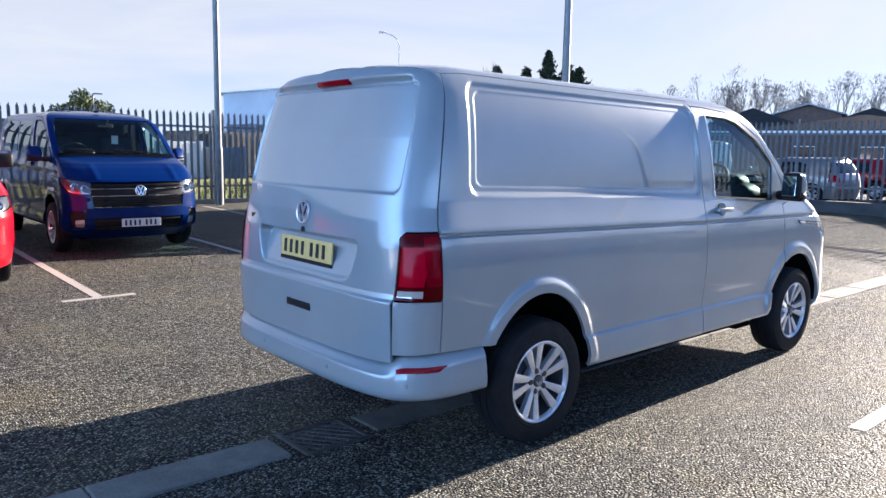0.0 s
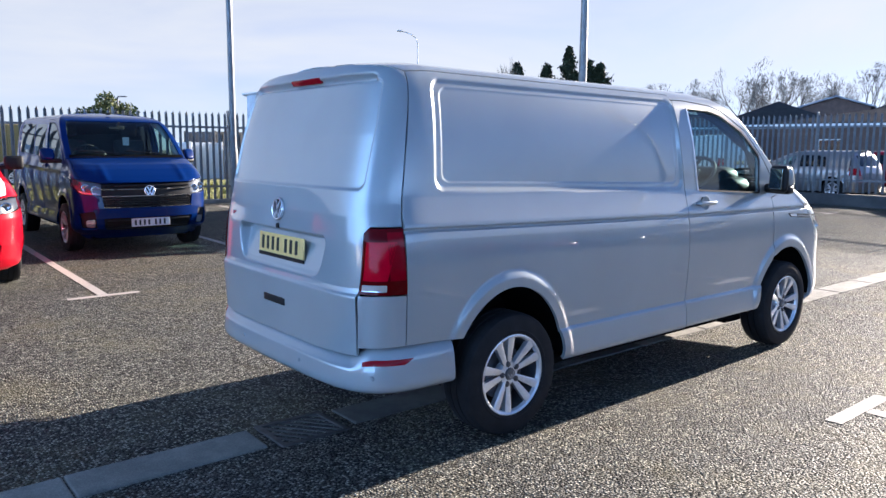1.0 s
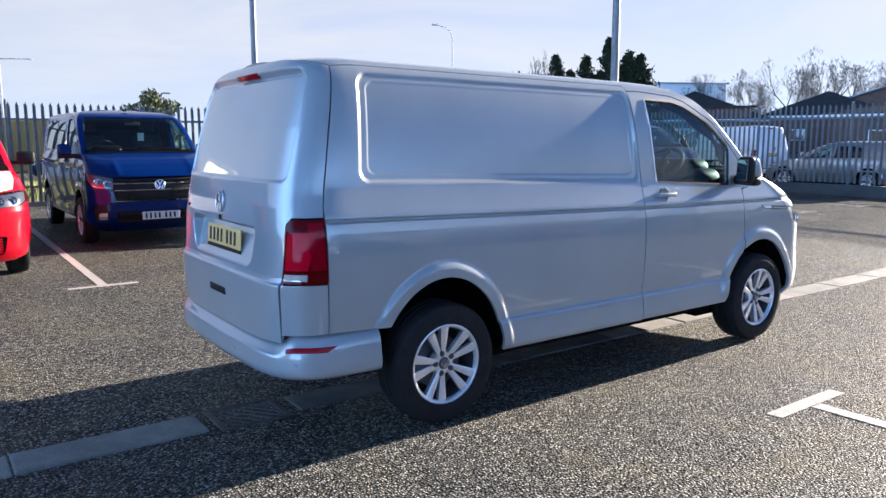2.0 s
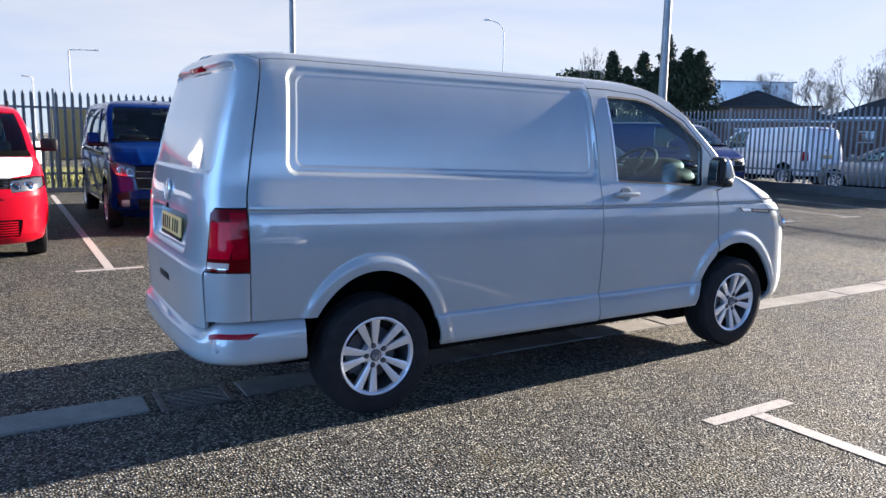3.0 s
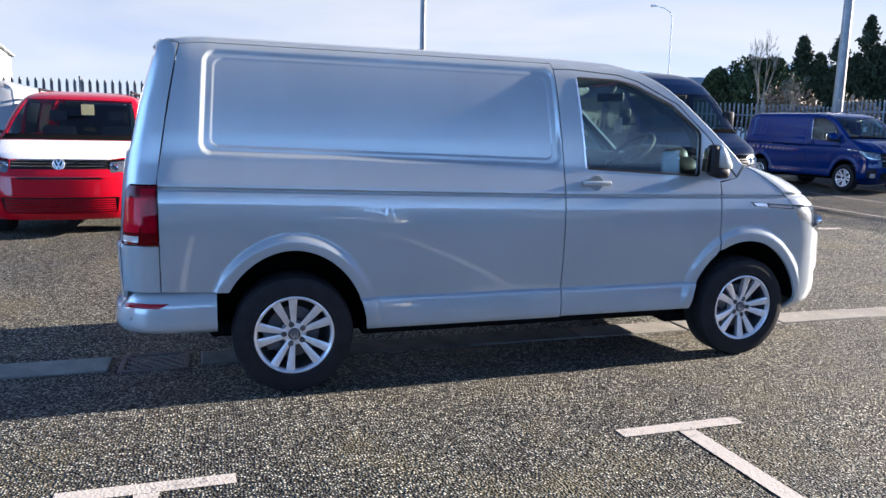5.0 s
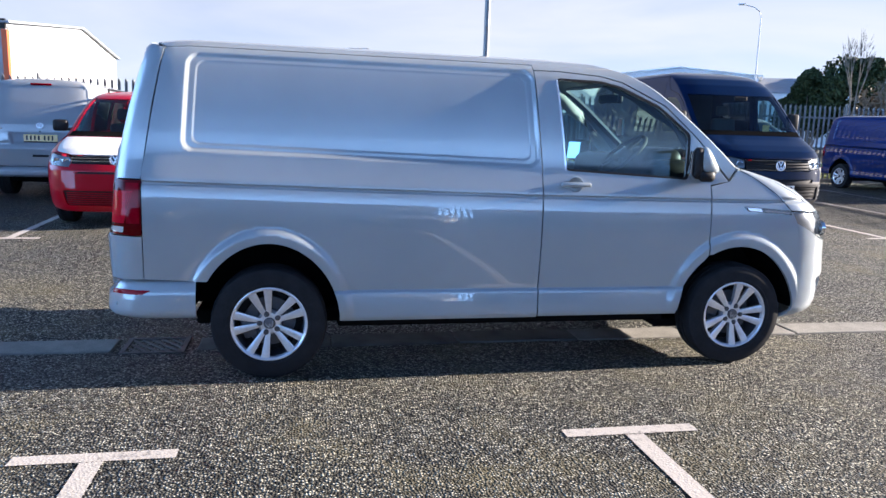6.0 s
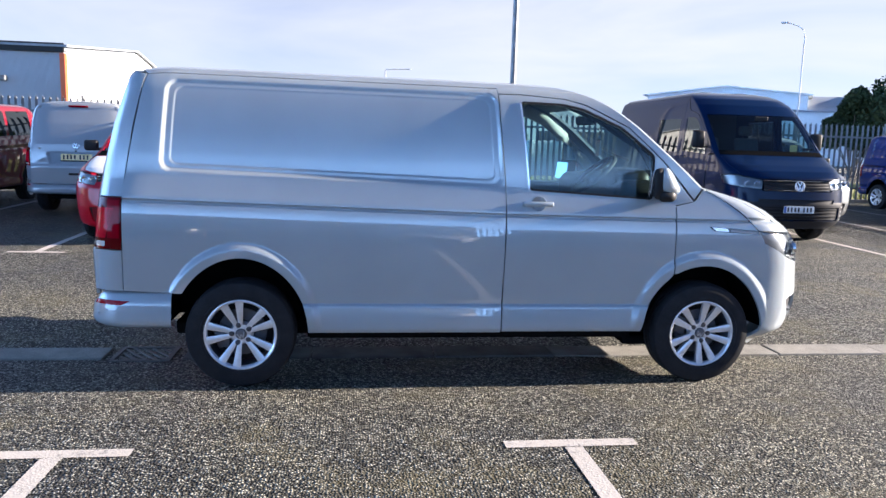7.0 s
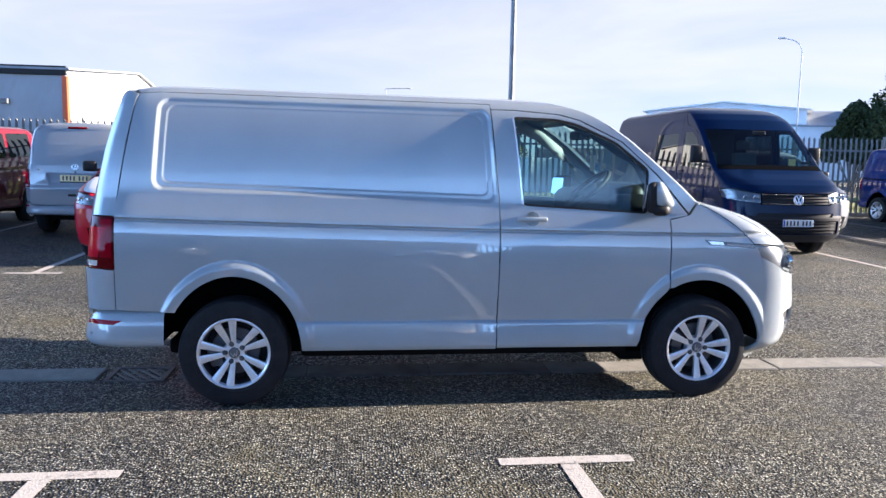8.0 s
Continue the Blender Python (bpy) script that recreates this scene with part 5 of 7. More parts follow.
CRAFTER = dict(
    ring=[(0.86, 0.28), (0.96, 0.34), (0.995, 0.42), (1.01, 0.70), (1.015, 1.0), (1.00, 1.25), (0.985, 1.50), (0.945, 1.95), (0.90, 2.30), (0.85, 2.44), (0.76, 2.52), (0.60, 2.56), (0.30, 2.585), (0.0, 2.59)],
    front=[(0.25, 4.08, 4.50, 3.0, 2.2), (0.45, 4.08, 4.62, 3.0, 2.2), (0.65, 4.08, 4.64, 3.0, 2.2), (0.95, 4.04, 4.60, 3.0, 2.2), (1.08, 3.98, 4.53, 3.3, 2.2), (1.17, 3.92, 4.42, 4.0, 2.2), (1.26, 3.82, 4.22, 5.0, 2.2), (1.35, 3.72, 3.98, 6.0, 2.2), (1.42, 3.64, 3.82, 5.0, 2.2), (1.46, 3.60, 3.77, 3.0, 2.0),
           (1.70, 3.36, 3.54, 2.8, 2.0), (2.00, 3.05, 3.24, 2.8, 2.0), (2.14, 2.88, 3.08, 2.8, 2.0), (2.30, 2.66, 2.90, 2.8, 2.0), (2.42, 2.42, 2.68, 2.8, 2.0), (2.50, 2.18, 2.42, 2.8, 2.0), (2.55, 1.95, 2.15, 2.8, 2.0), (2.58, 1.75, 1.85, 2.8, 2.0), (2.59, 1.65, 1.67, 2.8, 2.0)],
    rear=(-0.95, 4.4, 9.0, 0.02), tail=[(0.25, 0.34), (0.5, 0.36), (1.2, 0.36), (2.2, 0.32), (2.45, 0.28), (2.55, 0.2), (2.59, 0.1)],
    wb=3.64, hub=0.345, radius=0.345, rim=0.215, track=0.86, arch=(0.43, 0.46), sill=0.36, top=2.46, seams=(2.28, 3.42), tailx=-1.05,
    pillar=[(3.56, 1.44), (3.33, 1.68), (3.02, 1.98), (2.84, 2.12), (2.50, 2.20)],
    windows=[[(2.40, 1.46), (3.34, 1.42), (3.20, 1.66), (2.92, 1.95), (2.76, 2.06), (2.40, 2.08)], [(1.20, 1.44), (2.16, 1.44), (2.16, 2.06), (1.20, 2.06)]],
    hood=1.06, hood_top=1.42, screen=(1.475, 2.12), lamp=[(0.60, 0.90), (0.86, 0.92), (9, 0.98), (9, 1.09), (0.92, 1.115), (0.58, 1.045)], grille=[(-0.57, 0.875), (0.57, 0.875), (0.565, 1.045), (-0.565, 1.045)], bars=(0.885, 1.035), intake=[(-0.80, 0.40), (0.80, 0.40), (0.80, 0.62), (-0.80, 0.62)],
    slit=[(-0.62, 0.68), (0.62, 0.68), (0.66, 0.74), (-0.66, 0.74)], badge=(0.955, 0.085), plate=0.585, mirror=(3.30, 1.05, 1.52), seats=(2.25, 1.02))
HATCH = dict(
    ring=[(0.74, 0.20), (0.82, 0.24), (0.85, 0.32), (0.87, 0.52), (0.88, 0.68), (0.87, 0.82), (0.845, 0.92), (0.80, 1.02), (0.72, 1.22), (0.65, 1.36), (0.58, 1.41), (0.40, 1.445), (0.0, 1.46)],
    front=[(0.18, 2.98, 3.30, 3.0, 2.2), (0.35, 2.98, 3.42, 3.0, 2.2), (0.55, 2.98, 3.44, 3.0, 2.2), (0.68, 2.94, 3.38, 3.2, 2.2), (0.76, 2.84, 3.22, 4.0, 2.2), (0.84, 2.60, 2.92, 5.0, 2.2), (0.91, 2.30, 2.55, 5.0, 2.2), (0.95, 2.16, 2.36, 3.0, 2.0), (1.10, 1.90, 2.12, 2.6, 2.0), (1.25, 1.60, 1.84, 2.6, 2.0),
           (1.36, 1.34, 1.58, 2.6, 2.0), (1.41, 1.15, 1.36, 2.6, 2.0), (1.445, 0.95, 1.10, 2.6, 2.0), (1.46, 0.85, 0.87, 2.6, 2.0)],
    rear=(-0.30, 3.4, 6.0, 0.03), tail=[(0.2, 0.40), (0.5, 0.46), (0.8, 0.44), (0.95, 0.40), (1.2, 0.26), (1.36, 0.12), (1.42, 0.06), (1.46, 0.03)],
    wb=2.60, hub=0.31, radius=0.31, rim=0.205, track=0.755, arch=(0.37, 0.39), sill=0.25, top=1.37, seams=(1.22, 2.20), tailx=-0.44,
    pillar=[(2.12, 0.94), (1.86, 1.08), (1.56, 1.23), (1.32, 1.32)],
    windows=[[(1.14, 0.96), (1.94, 0.94), (1.74, 1.09), (1.48, 1.22), (1.25, 1.30), (1.14, 1.31)], [(0.25, 0.98), (1.06, 0.965), (1.06, 1.31), (0.55, 1.31), (0.3, 1.26)]],
    hood=0.735, hood_top=0.905, screen=(0.955, 1.37), lamp=[(0.50, 0.60), (0.76, 0.62), (9, 0.66), (9, 0.71), (0.78, 0.74), (0.50, 0.70)], grille=[(-0.47, 0.63), (0.47, 0.63), (0.47, 0.72), (-0.47, 0.72)], bars=(0.675,), intake=[(-0.50, 0.25), (0.50, 0.25), (0.54, 0.42), (-0.54, 0.42)],
    slit=[(-0.4, 0.52), (0.4, 0.52), (0.4, 0.55), (-0.4, 0.55)], badge=(0.675, 0.055), plate=0.46, mirror=(1.92, 0.88, 0.98), seats=(1.0, 0.42))


def car(name, label, category, p, body, m, film=False, group="", sheet=0.05, dark_bumper=False, solid=()):
    """A vehicle from a table of its lines. solid: which side windows are blank panels."""
    v = thing(name, label, category, group, "", m)
    hx = p["wb"]
    ra, rb = p["arch"]
    s = Shell(p["ring"], [(-2, 0), (9, 0)], [(-2, 0), (9, 0)], p["rear"], p["tail"], p["front"], [(0.0, p["hub"], ra, rb, 0.018), (hx, p["hub"], ra, rb, 0.018)])
    top, sill = p["top"], p["sill"]
    d0, d1 = p["seams"]
    zs = np.linspace(sill, float(s.z[-1]), 50)
    xs = np.interp(zs, s.front[0], s.front[1])
    ra_line = arch_line(0.0, p["hub"], ra, rb, sill + 0.01, sill + 0.01)
    fa_line = arch_line(hx, p["hub"], ra, rb, sill + 0.01, sill + 0.01)
    pil = p["pillar"]
    foot = pil[0]
    panel = [(p["tailx"], sill), *ra_line[::-1], (d0 - 0.004, sill), (d0 - 0.004, top), (p["tailx"] + 0.06, top), (p["tailx"], top - 0.35)]
    door = [(d0 + 0.004, sill), (d1 - 0.004, sill), (d1 - 0.004, foot[1] - 0.02), *[(x - 0.01, z) for x, z in pil], (d0 + 0.004, top - 0.02)]
    if fa_line[-1][0] < d1:
        door = [(d0 + 0.004, sill), *[q for q in fa_line[::-1] if q[0] < d1 - 0.006], (d1 - 0.004, foot[1] - 0.02), *[(x - 0.01, z) for x, z in pil], (d0 + 0.004, top - 0.02)]
    wing = [*[q for q in fa_line[::-1] if q[0] > d1 + 0.004], (float(xs[0]), sill), *[(float(x), float(z)) for x, z in zip(xs, zs) if sill + 0.02 < z < foot[1] - 0.01], (d1 + 0.004, foot[1] - 0.03)]
    if fa_line[-1][0] >= d1:
        wing = [(d1 + 0.004, sill), *wing]
    kerb = [(float(x), float(s.at(z))) for x, z in zip(xs, zs) if z > foot[1] + 0.01]
    tr = float(s.r[-1])
    roof = [(p["tailx"] + 0.06, float(s.at(top + 0.006))), (d0, float(s.at(top + 0.006))), *[(x - 0.002, float(s.at(z + 0.006))) for x, z in pil[::-1]], *kerb, (float(xs[-1]), tr), (p["tailx"] + 0.02, tr)]
    for left in (False, True):
        fm = s.side_left if left else s.side
        side = 1 if left else -1
        wins = [rounded(w, 0.03, 3) for w in p["windows"]]
        clear = [w for i, w in enumerate(wins) if i not in solid]
        surf("side_panel", s.xz(panel), [s.xz(w) for w in clear if w[0][0] < d0 and max(q[0] for q in w) < d0], fm, body, v, sheet, 0.02, "", left)
        d = surf("front_door", s.xz(door), [s.xz(wins[0])], fm, body, v, sheet, 0.02, "", left)
        surf("front_wing", s.xz(wing), [], fm, body, v, sheet, 0.02, "", left)
        surf("roof_half", roof, [], fm, body, v, sheet, 0.012, "", left)
        for i, w in enumerate(clear):
            surf("side_window", s.xz(w), [], fm, GLASS if i == 0 else PRIVACY, d if i == 0 else v, 0.08, 0.0, "", left, -0.006)
        bm = bmesh.new()
        hz = wins[0][0][1] - 0.13
        hy = float(s.width(hz))
        box(bm, (d0 + 0.08, side * hy - 0.025, hz), (d0 + 0.26, side * hy + 0.025, hz + 0.03), 0.008)
        part("door_handle", bm, body, d)
        mx, my, mz = p["mirror"]
        my -= 0.12 if left and p is CRAFTER else 0.0
        bm = bmesh.new()
        box(bm, (mx, min(side * my, side * (my + 0.2)), mz), (mx + 0.10, max(side * my, side * (my + 0.2)), mz + (0.16 if p is not CRAFTER else 0.30)), 0.035, None, 3)
        box(bm, (mx + 0.02, min(side * (my - 0.12), side * (my + 0.03)), mz + 0.005), (mx + 0.08, max(side * (my - 0.12), side * (my + 0.03)), mz + 0.05), 0.012)
        mr = part("door_mirror", bm, BLACK if p is not HATCH else body, d, "black door mirror", True)
        bm = bmesh.new()
        box(bm, (mx - 0.004, min(side * (my + 0.02), side * (my + 0.18)), mz + 0.02), (mx + 0.004, max(side * (my + 0.02), side * (my + 0.18)), mz + 0.14), 0.002)
        part("mirror_glass", bm, MIRROR, mr)
        well(v, 0.0, p["hub"], side, ra * 1.1)
        well(v, hx, p["hub"], side, ra * 1.1)
        for wx in (0.0, hx):
            wheel(v, wx, side * p["track"], p["radius"], p["radius"], p["rim"], 9 + 7 * side, "pairs" if p is not CRAFTER else "many", False)
    bm = bmesh.new()
    y = p["ring"][0][0]
    box(bm, (p["tailx"] - 0.1, -y, sill - 0.06), (float(xs[0]), y, sill + 0.04), 0.02)
    part("underbody", bm, GAP, v)
    # tail
    z1 = float(s.z[-1]) - 0.03
    tx = p["tailx"]
    wz = p["windows"][-1][0][1]
    rear = [(tx, sill, 1), (0.0, sill), (tx, sill, -1), (tx, (sill + top) / 2, -1), (tx + 0.06, top, -1), (0.35, z1 - 0.01), (0, z1), (-0.35, z1 - 0.01), (tx + 0.06, top, 1), (tx, (sill + top) / 2, 1)]
    rw = float(s.width(wz))
    rwin = rounded([(-rw * 0.72, wz + 0.02), (rw * 0.72, wz + 0.02), (rw * 0.62, top - 0.06), (-rw * 0.62, top - 0.06)][::-1], 0.05, 3)
    tg = surf("tailgate", s.rear_yz(rear), [s.rear_yz(rwin)], s.rear_map, body, v, sheet, 0.0)
    surf("rear_window", s.rear_yz(rwin), [], s.rear_map, PRIVACY, tg, 0.08, 0.0, "", False, -0.004)
    for sg in (1, -1):
        q = [(tx - 0.03, wz - 0.24, 1), (-rw * 0.80, wz - 0.24), (-rw * 0.80, wz - 0.04), (tx - 0.03, wz - 0.04, 1)]
        q = q if sg > 0 else [(*a[:-1], -1) if len(a) == 3 else (-a[0], a[1]) for a in q][::-1]
        surf("rear_lamp", s.rear_yz(q), [], s.rear_map, REDLENS, v, 0.04, 0.01, "red rear lamp", False, 0.008)
    # front
    lamp, hood, ht = p["lamp"], p["hood"], p["hood_top"]
    base = p["front"][0][0] + 0.02
    g = p["grille"]
    edge_z = lamp[2][1]
    bumper = [(-9, base), (9, base), (9, edge_z - 0.008), (lamp[1][0], lamp[1][1] - 0.008), (lamp[0][0] + 0.01, lamp[0][1] - 0.008), (g[1][0] + 0.01, g[1][1] - 0.008), (-g[1][0] - 0.01, g[1][1] - 0.008), (-lamp[0][0] - 0.01, lamp[0][1] - 0.008), (-lamp[1][0], lamp[1][1] - 0.008), (-9, edge_z - 0.008)]
    intake = rounded(p["intake"], 0.03, 3)
    slit = p["slit"]
    fb = surf("front_bumper", s.front_yz(bumper), [s.front_yz(intake), s.front_yz(slit)], s.front_map, body, v, 0.03, 0.02)
    if dark_bumper:
        low = [(-9, base), (9, base), (9, 0.70), (-9, 0.70)]
        surf("bumper_cover", s.front_yz(low), [s.front_yz(intake), s.front_yz(rounded(slit, 0.01, 1))], s.front_map, TRIM, fb, 0.04, 0.01, "dark grey plastic bumper", False, 0.006)
        for q in mirrored([(0.85, 0.36), (9, 0.36), (9, 0.66), (0.85, 0.66)]):
            k = s.front_yz(q)
            for z0 in (0.40, 0.47, 0.54, 0.61):
                strip_q = [(0.83, z0), (9, z0), (9, z0 + 0.025), (0.83, z0 + 0.025)]
                strip_q = strip_q if sum(a[0] for a in q) > 0 else mirrored(strip_q)[1]
                surf("bumper_rib", s.front_yz(strip_q), [], s.front_map, STEEL, fb, 0.05, 0.01, "", False, 0.014)
    surf("lower_intake", s.front_yz(intake), [], s.front_map, BLACK, fb, 0.05, 0.0, "black lower intake", False, -0.02)
    zi = [q[1] for q in p["intake"]]
    wi = max(q[0] for q in p["intake"])
    slats(fb, "intake_bar", -wi + 0.05, wi - 0.05, np.linspace(min(zi) + 0.03, max(zi) - 0.03, 6 if film else 4), s.front_map, s, body if film else TRIM, 0.02, -0.004, 0.010 if film else 0.008)
    surf("slit", s.front_yz(slit), [], s.front_map, BLACK, fb, 0.05, 0.0, "", False, -0.015)
    gr = surf("grille", s.front_yz(g), [], s.front_map, BLACK, v, 0.04, 0.01, "black grille with chrome bars", False, -0.015)
    slats(gr, "chrome_bar", g[0][0], g[1][0], p["bars"], s.front_map, s, CHROME, 0.016, 0.004, 0.008)
    zz = [q[1] for q in g]
    slats(gr, "grille_slat", g[0][0], g[1][0], np.linspace(min(zz), max(zz), 5)[1:-1] + 0.012, s.front_map, s, GLOSS_BLACK, 0.016, -0.004, 0.006)
    for q in mirrored(lamp):
        k = surf("headlamp", s.front_yz(q), [], s.front_map, LAMPDARK, v, 0.03, 0.0, "clear headlamp", False, -0.025)
        surf("lamp_lens", s.front_yz(q), [], s.front_map, LENS, k, 0.04, 0.012, "clear lens", False, 0.002)
        sg = 1 if sum(a[0] for a in q) > 0 else -1
        ya, za = (lamp[0][0] + lamp[1][0]) / 2, (lamp[0][1] + lamp[5][1]) / 2
        for yy in (ya - 0.07, ya + 0.06):
            c = s.front_map(np.array([s.front_yz([(sg * yy, za)])[0][0]]), np.array([za]))[0]
            bm = lathe([(0.05, -0.004), (0.043, -0.006), (0.036, 0.012), (0.02, 0.02), (0.0, 0.022)], 20)
            part("reflector_bowl", bm, CHROME, k, "", True, Matrix.Translation(Vector(c) + Vector((-0.02, 0, 0))) @ pose(0, 0, 0, 0, 0, 90))
    wt_ = float(s.width(ht)) - 0.06
    hood_line = [(-lamp[5][0], hood), (lamp[5][0], hood), (lamp[4][0] - 0.06, lamp[4][1] + 0.02), (wt_, (hood + ht) / 2 + 0.03), (wt_, ht - 0.01), (0.4, ht), (-0.4, ht), (-wt_, ht - 0.01), (-wt_, (hood + ht) / 2 + 0.03), (-lamp[4][0] + 0.06, lamp[4][1] + 0.02)]
    surf("bonnet", s.front_yz(hood_line), [], s.front_map, FILM if film else body, v, 0.03, 0.012, "bonnet under white protective film" if film else "")
    for q in mirrored([(lamp[5][0] + 0.006, hood), (lamp[4][0], lamp[4][1] + 0.008), (9, lamp[3][1] + 0.008), (9, ht - 0.01), (wt_ + 0.006, ht - 0.01), (wt_ + 0.006, (hood + ht) / 2 + 0.03), (lamp[4][0] - 0.054, lamp[4][1] + 0.02)]):
        surf("wing_top", s.front_yz(q), [], s.front_map, body, v, 0.035, 0.01)
    z0, z2 = p["screen"]
    gz_ = np.linspace(z0, z2, 8)
    right = [(float(s.width(z)) - 0.07, float(z)) for z in gz_]
    scr = [*right, *[(-a, b) for a, b in right[::-1]]]
    fr = [(9, float(z)) for z in np.linspace(ht - 0.004, float(s.z[-1]) - 0.006, 26)]
    surf("windscreen_frame", s.front_yz([*fr, *[(-9, b) for _, b in fr[::-1]]]), [s.front_yz(scr)], s.front_map, body, v, 0.04, 0.02)
    surf("windscreen", s.front_yz(scr), [], s.front_map, SCREEN, v, 0.08, 0.0, "clear windscreen", False, -0.006)
    surf("scuttle", s.front_yz([(-wt_, ht + 0.001), (wt_, ht + 0.001), (wt_ - 0.02, z0 + 0.02), (-wt_ + 0.02, z0 + 0.02)]), [], s.front_map, GAP, v, 0.05, 0.01, "black scuttle panel", False, 0.004)
    zb, rbad = p["badge"]
    c = s.front_map(np.array([0.0]), np.array([zb]))[0]
    badge(gr, Vector(c) + Vector((0.012, 0, 0)), pose(0, 0, 0, 0, 0, 90) @ pose(0, 0, 0, -8), rbad)
    c = s.front_map(np.array([0.0]), np.array([p["plate"]]))[0]
    if not film:
        plate(fb, Matrix.Translation(Vector(c) + Vector((0.014, 0, 0))) @ pose(0, 0, 0, 0, 0, 90), PLATEWHITE, "white front number plate with dark bars", 7, p is CRAFTER)
    # cabin
    sx, sz = p["seats"]
    bm = bmesh.new()
    wd = float(s.width(z0)) - 0.12
    xd = float(np.interp(z0, s.front[0], s.front[1]))
    box(bm, (xd - 0.55, -wd, z0 - 0.35), (xd - 0.02, wd, z0 - 0.06), 0.06, None, 3)
    part("dashboard", bm, CABIN, v, "", True)
    for yy in (-0.40, 0.40):
        seat(v, sx, yy, sz, 0.46)
    bm = bmesh.new()
    box(bm, (sx - 0.75, -0.5, sz - 0.1), (sx - 0.70, 0.5, top - 0.1), 0.02)
    part("rear_seat_back", bm, CLOTH, v)
    bm = bmesh.new()
    box(bm, (-0.4, -0.5, sill), (xd - 0.5, 0.5, sill + 0.1), 0.02)
    part("cabin_floor", bm, CABIN, v)
    bm = bmesh.new()
    box(bm, (xd - 0.30, -0.12, z2 - 0.10), (xd - 0.27, 0.12, z2 - 0.03), 0.012)
    part("interior_mirror", bm, BLACK, v)
    if p is CADDY:
        bm = bmesh.new()
        for yy in (-0.62, 0.62):
            rod(bm, (-0.3, yy, 1.845), (1.15, yy, 1.850), 0.018, n=8)
            for xx in (-0.3, 0.4, 1.15):
                rod(bm, (xx, yy, 1.78), (xx, yy, 1.85), 0.016, n=8)
        part("roof_rail", bm, BLACK, v, "black roof rails", True)
        bm = bmesh.new()
        box(bm, (xd - 0.06, 0.10, z0 + 0.28), (xd - 0.055, 0.26, z0 + 0.42))
        part("paper_sticker", bm, YELLOW, v, "yellow and white paper behind the screen")
    return v


# ---- ground ----
def ground_sheet():
    xs = [-400, -150, -60, -30, -15, -8, -4, 0, 4, 8, 15, 19, 25, 40, 80, 200, 400]
    ys = [-400, -150, -60, -25, -12, -9, -5.5, -2.0, -0.9, -0.5, -0.16, 0.0, 0.16, 0.5, 0.9, 2.5, 4.2, 8, 14.5, 16, 25, 40, 80, 150, 400]
    verts = [(x, y, gz(y)) for y in ys for x in xs]
    w = len(xs)
    faces = [(j * w + i, j * w + i + 1, (j + 1) * w + i + 1, (j + 1) * w + i) for j in range(len(ys) - 1) for i in range(w - 1)]
    me = mesh_from("ground", verts, faces)
    return tagged(put("ground", me, ASPHALT), "worn grey asphalt car park with coarse stones", "ground", "", "structure")


ground_sheet()


def strip(x0, y0, x1, y1, width, lift=0.004):
    """A painted line on the ground, following its slope."""
    a, b = Vector((x0, y0)), Vector((x1, y1))
    d = (b - a).normalized()
    nrm = Vector((-d.y, d.x)) * width / 2
    n = max(2, int((b - a).length / 0.25))
    verts, faces = [], []
    for i in range(n + 1):
        p = a + (b - a) * i / n
        for q in (p - nrm, p + nrm):
            verts.append((q.x, q.y, gz(q.y) + lift))
    for i in range(n):
        faces.append((2 * i, 2 * i + 2, 2 * i + 3, 2 * i + 1))
    return verts, faces


def bay_mark(x, y, toward, length):
    """A T-shaped white bay marking: a bar along the aisle and a long stem between two bays."""
    v1, f1 = strip(x - 0.345, y, x + 0.345, y, 0.095)
    v2, f2 = strip(x, y + toward * 0.05, x, y + toward * length, 0.095)
    k = len(v1)
    me = mesh_from("bay_marking", v1 + v2, f1 + [tuple(i + k for i in f) for f in f2])
    tagged(put("bay_marking", me, MARKING), "worn white T-shaped parking bay line on asphalt", "road marking", "bay markings", "structure")


for x in (-3.2, -0.70, 1.80, 4.30, 6.80, 9.30):
    bay_mark(x, -1.97, -1, 4.9)
for x in (-8.2, -5.75, -3.26, -0.73, 1.79, 4.30, 6.60, 8.78, 11.2, 13.45, 15.9):
    bay_mark(x, 4.27, 1, 9.3)


# ---- drainage channel ----
channel = thing("drainage_channel", "flush concrete channel blocks crossing the asphalt", "kerb", "", "structure")
for i in range(-14, 24):
    x0 = -1.06 + i * 0.945 if i < 0 else -0.52 + i * 0.915
    x1 = x0 + (0.939 if i < 0 else 0.909)
    bm = bmesh.new()
    box(bm, (x0, -0.16, -0.12), (x1, 0.12, -0.036 + 0.003 * (i % 3)), 0.012)
    # the three blocks past the grate get the darker concrete
    part("channel_block", bm, DARK_BLOCK if -1 < i < 3 else BLOCK, channel)
grate = thing("drain_grate", "dark cast-iron gully grate set in the channel", "drain", m=pose(-0.80, -0.035, -0.045))
bm = bmesh.new()
for a, b in (((-0.21, -0.185), (0.21, -0.150)), ((-0.21, 0.150), (0.21, 0.185)), ((-0.21, -0.15), (-0.175, 0.15)), ((0.175, -0.15), (0.21, 0.15))):
    box(bm, (a[0], a[1], -0.05), (b[0], b[1], 0.012), 0.004)
part("grate_frame", bm, GRATE, grate)
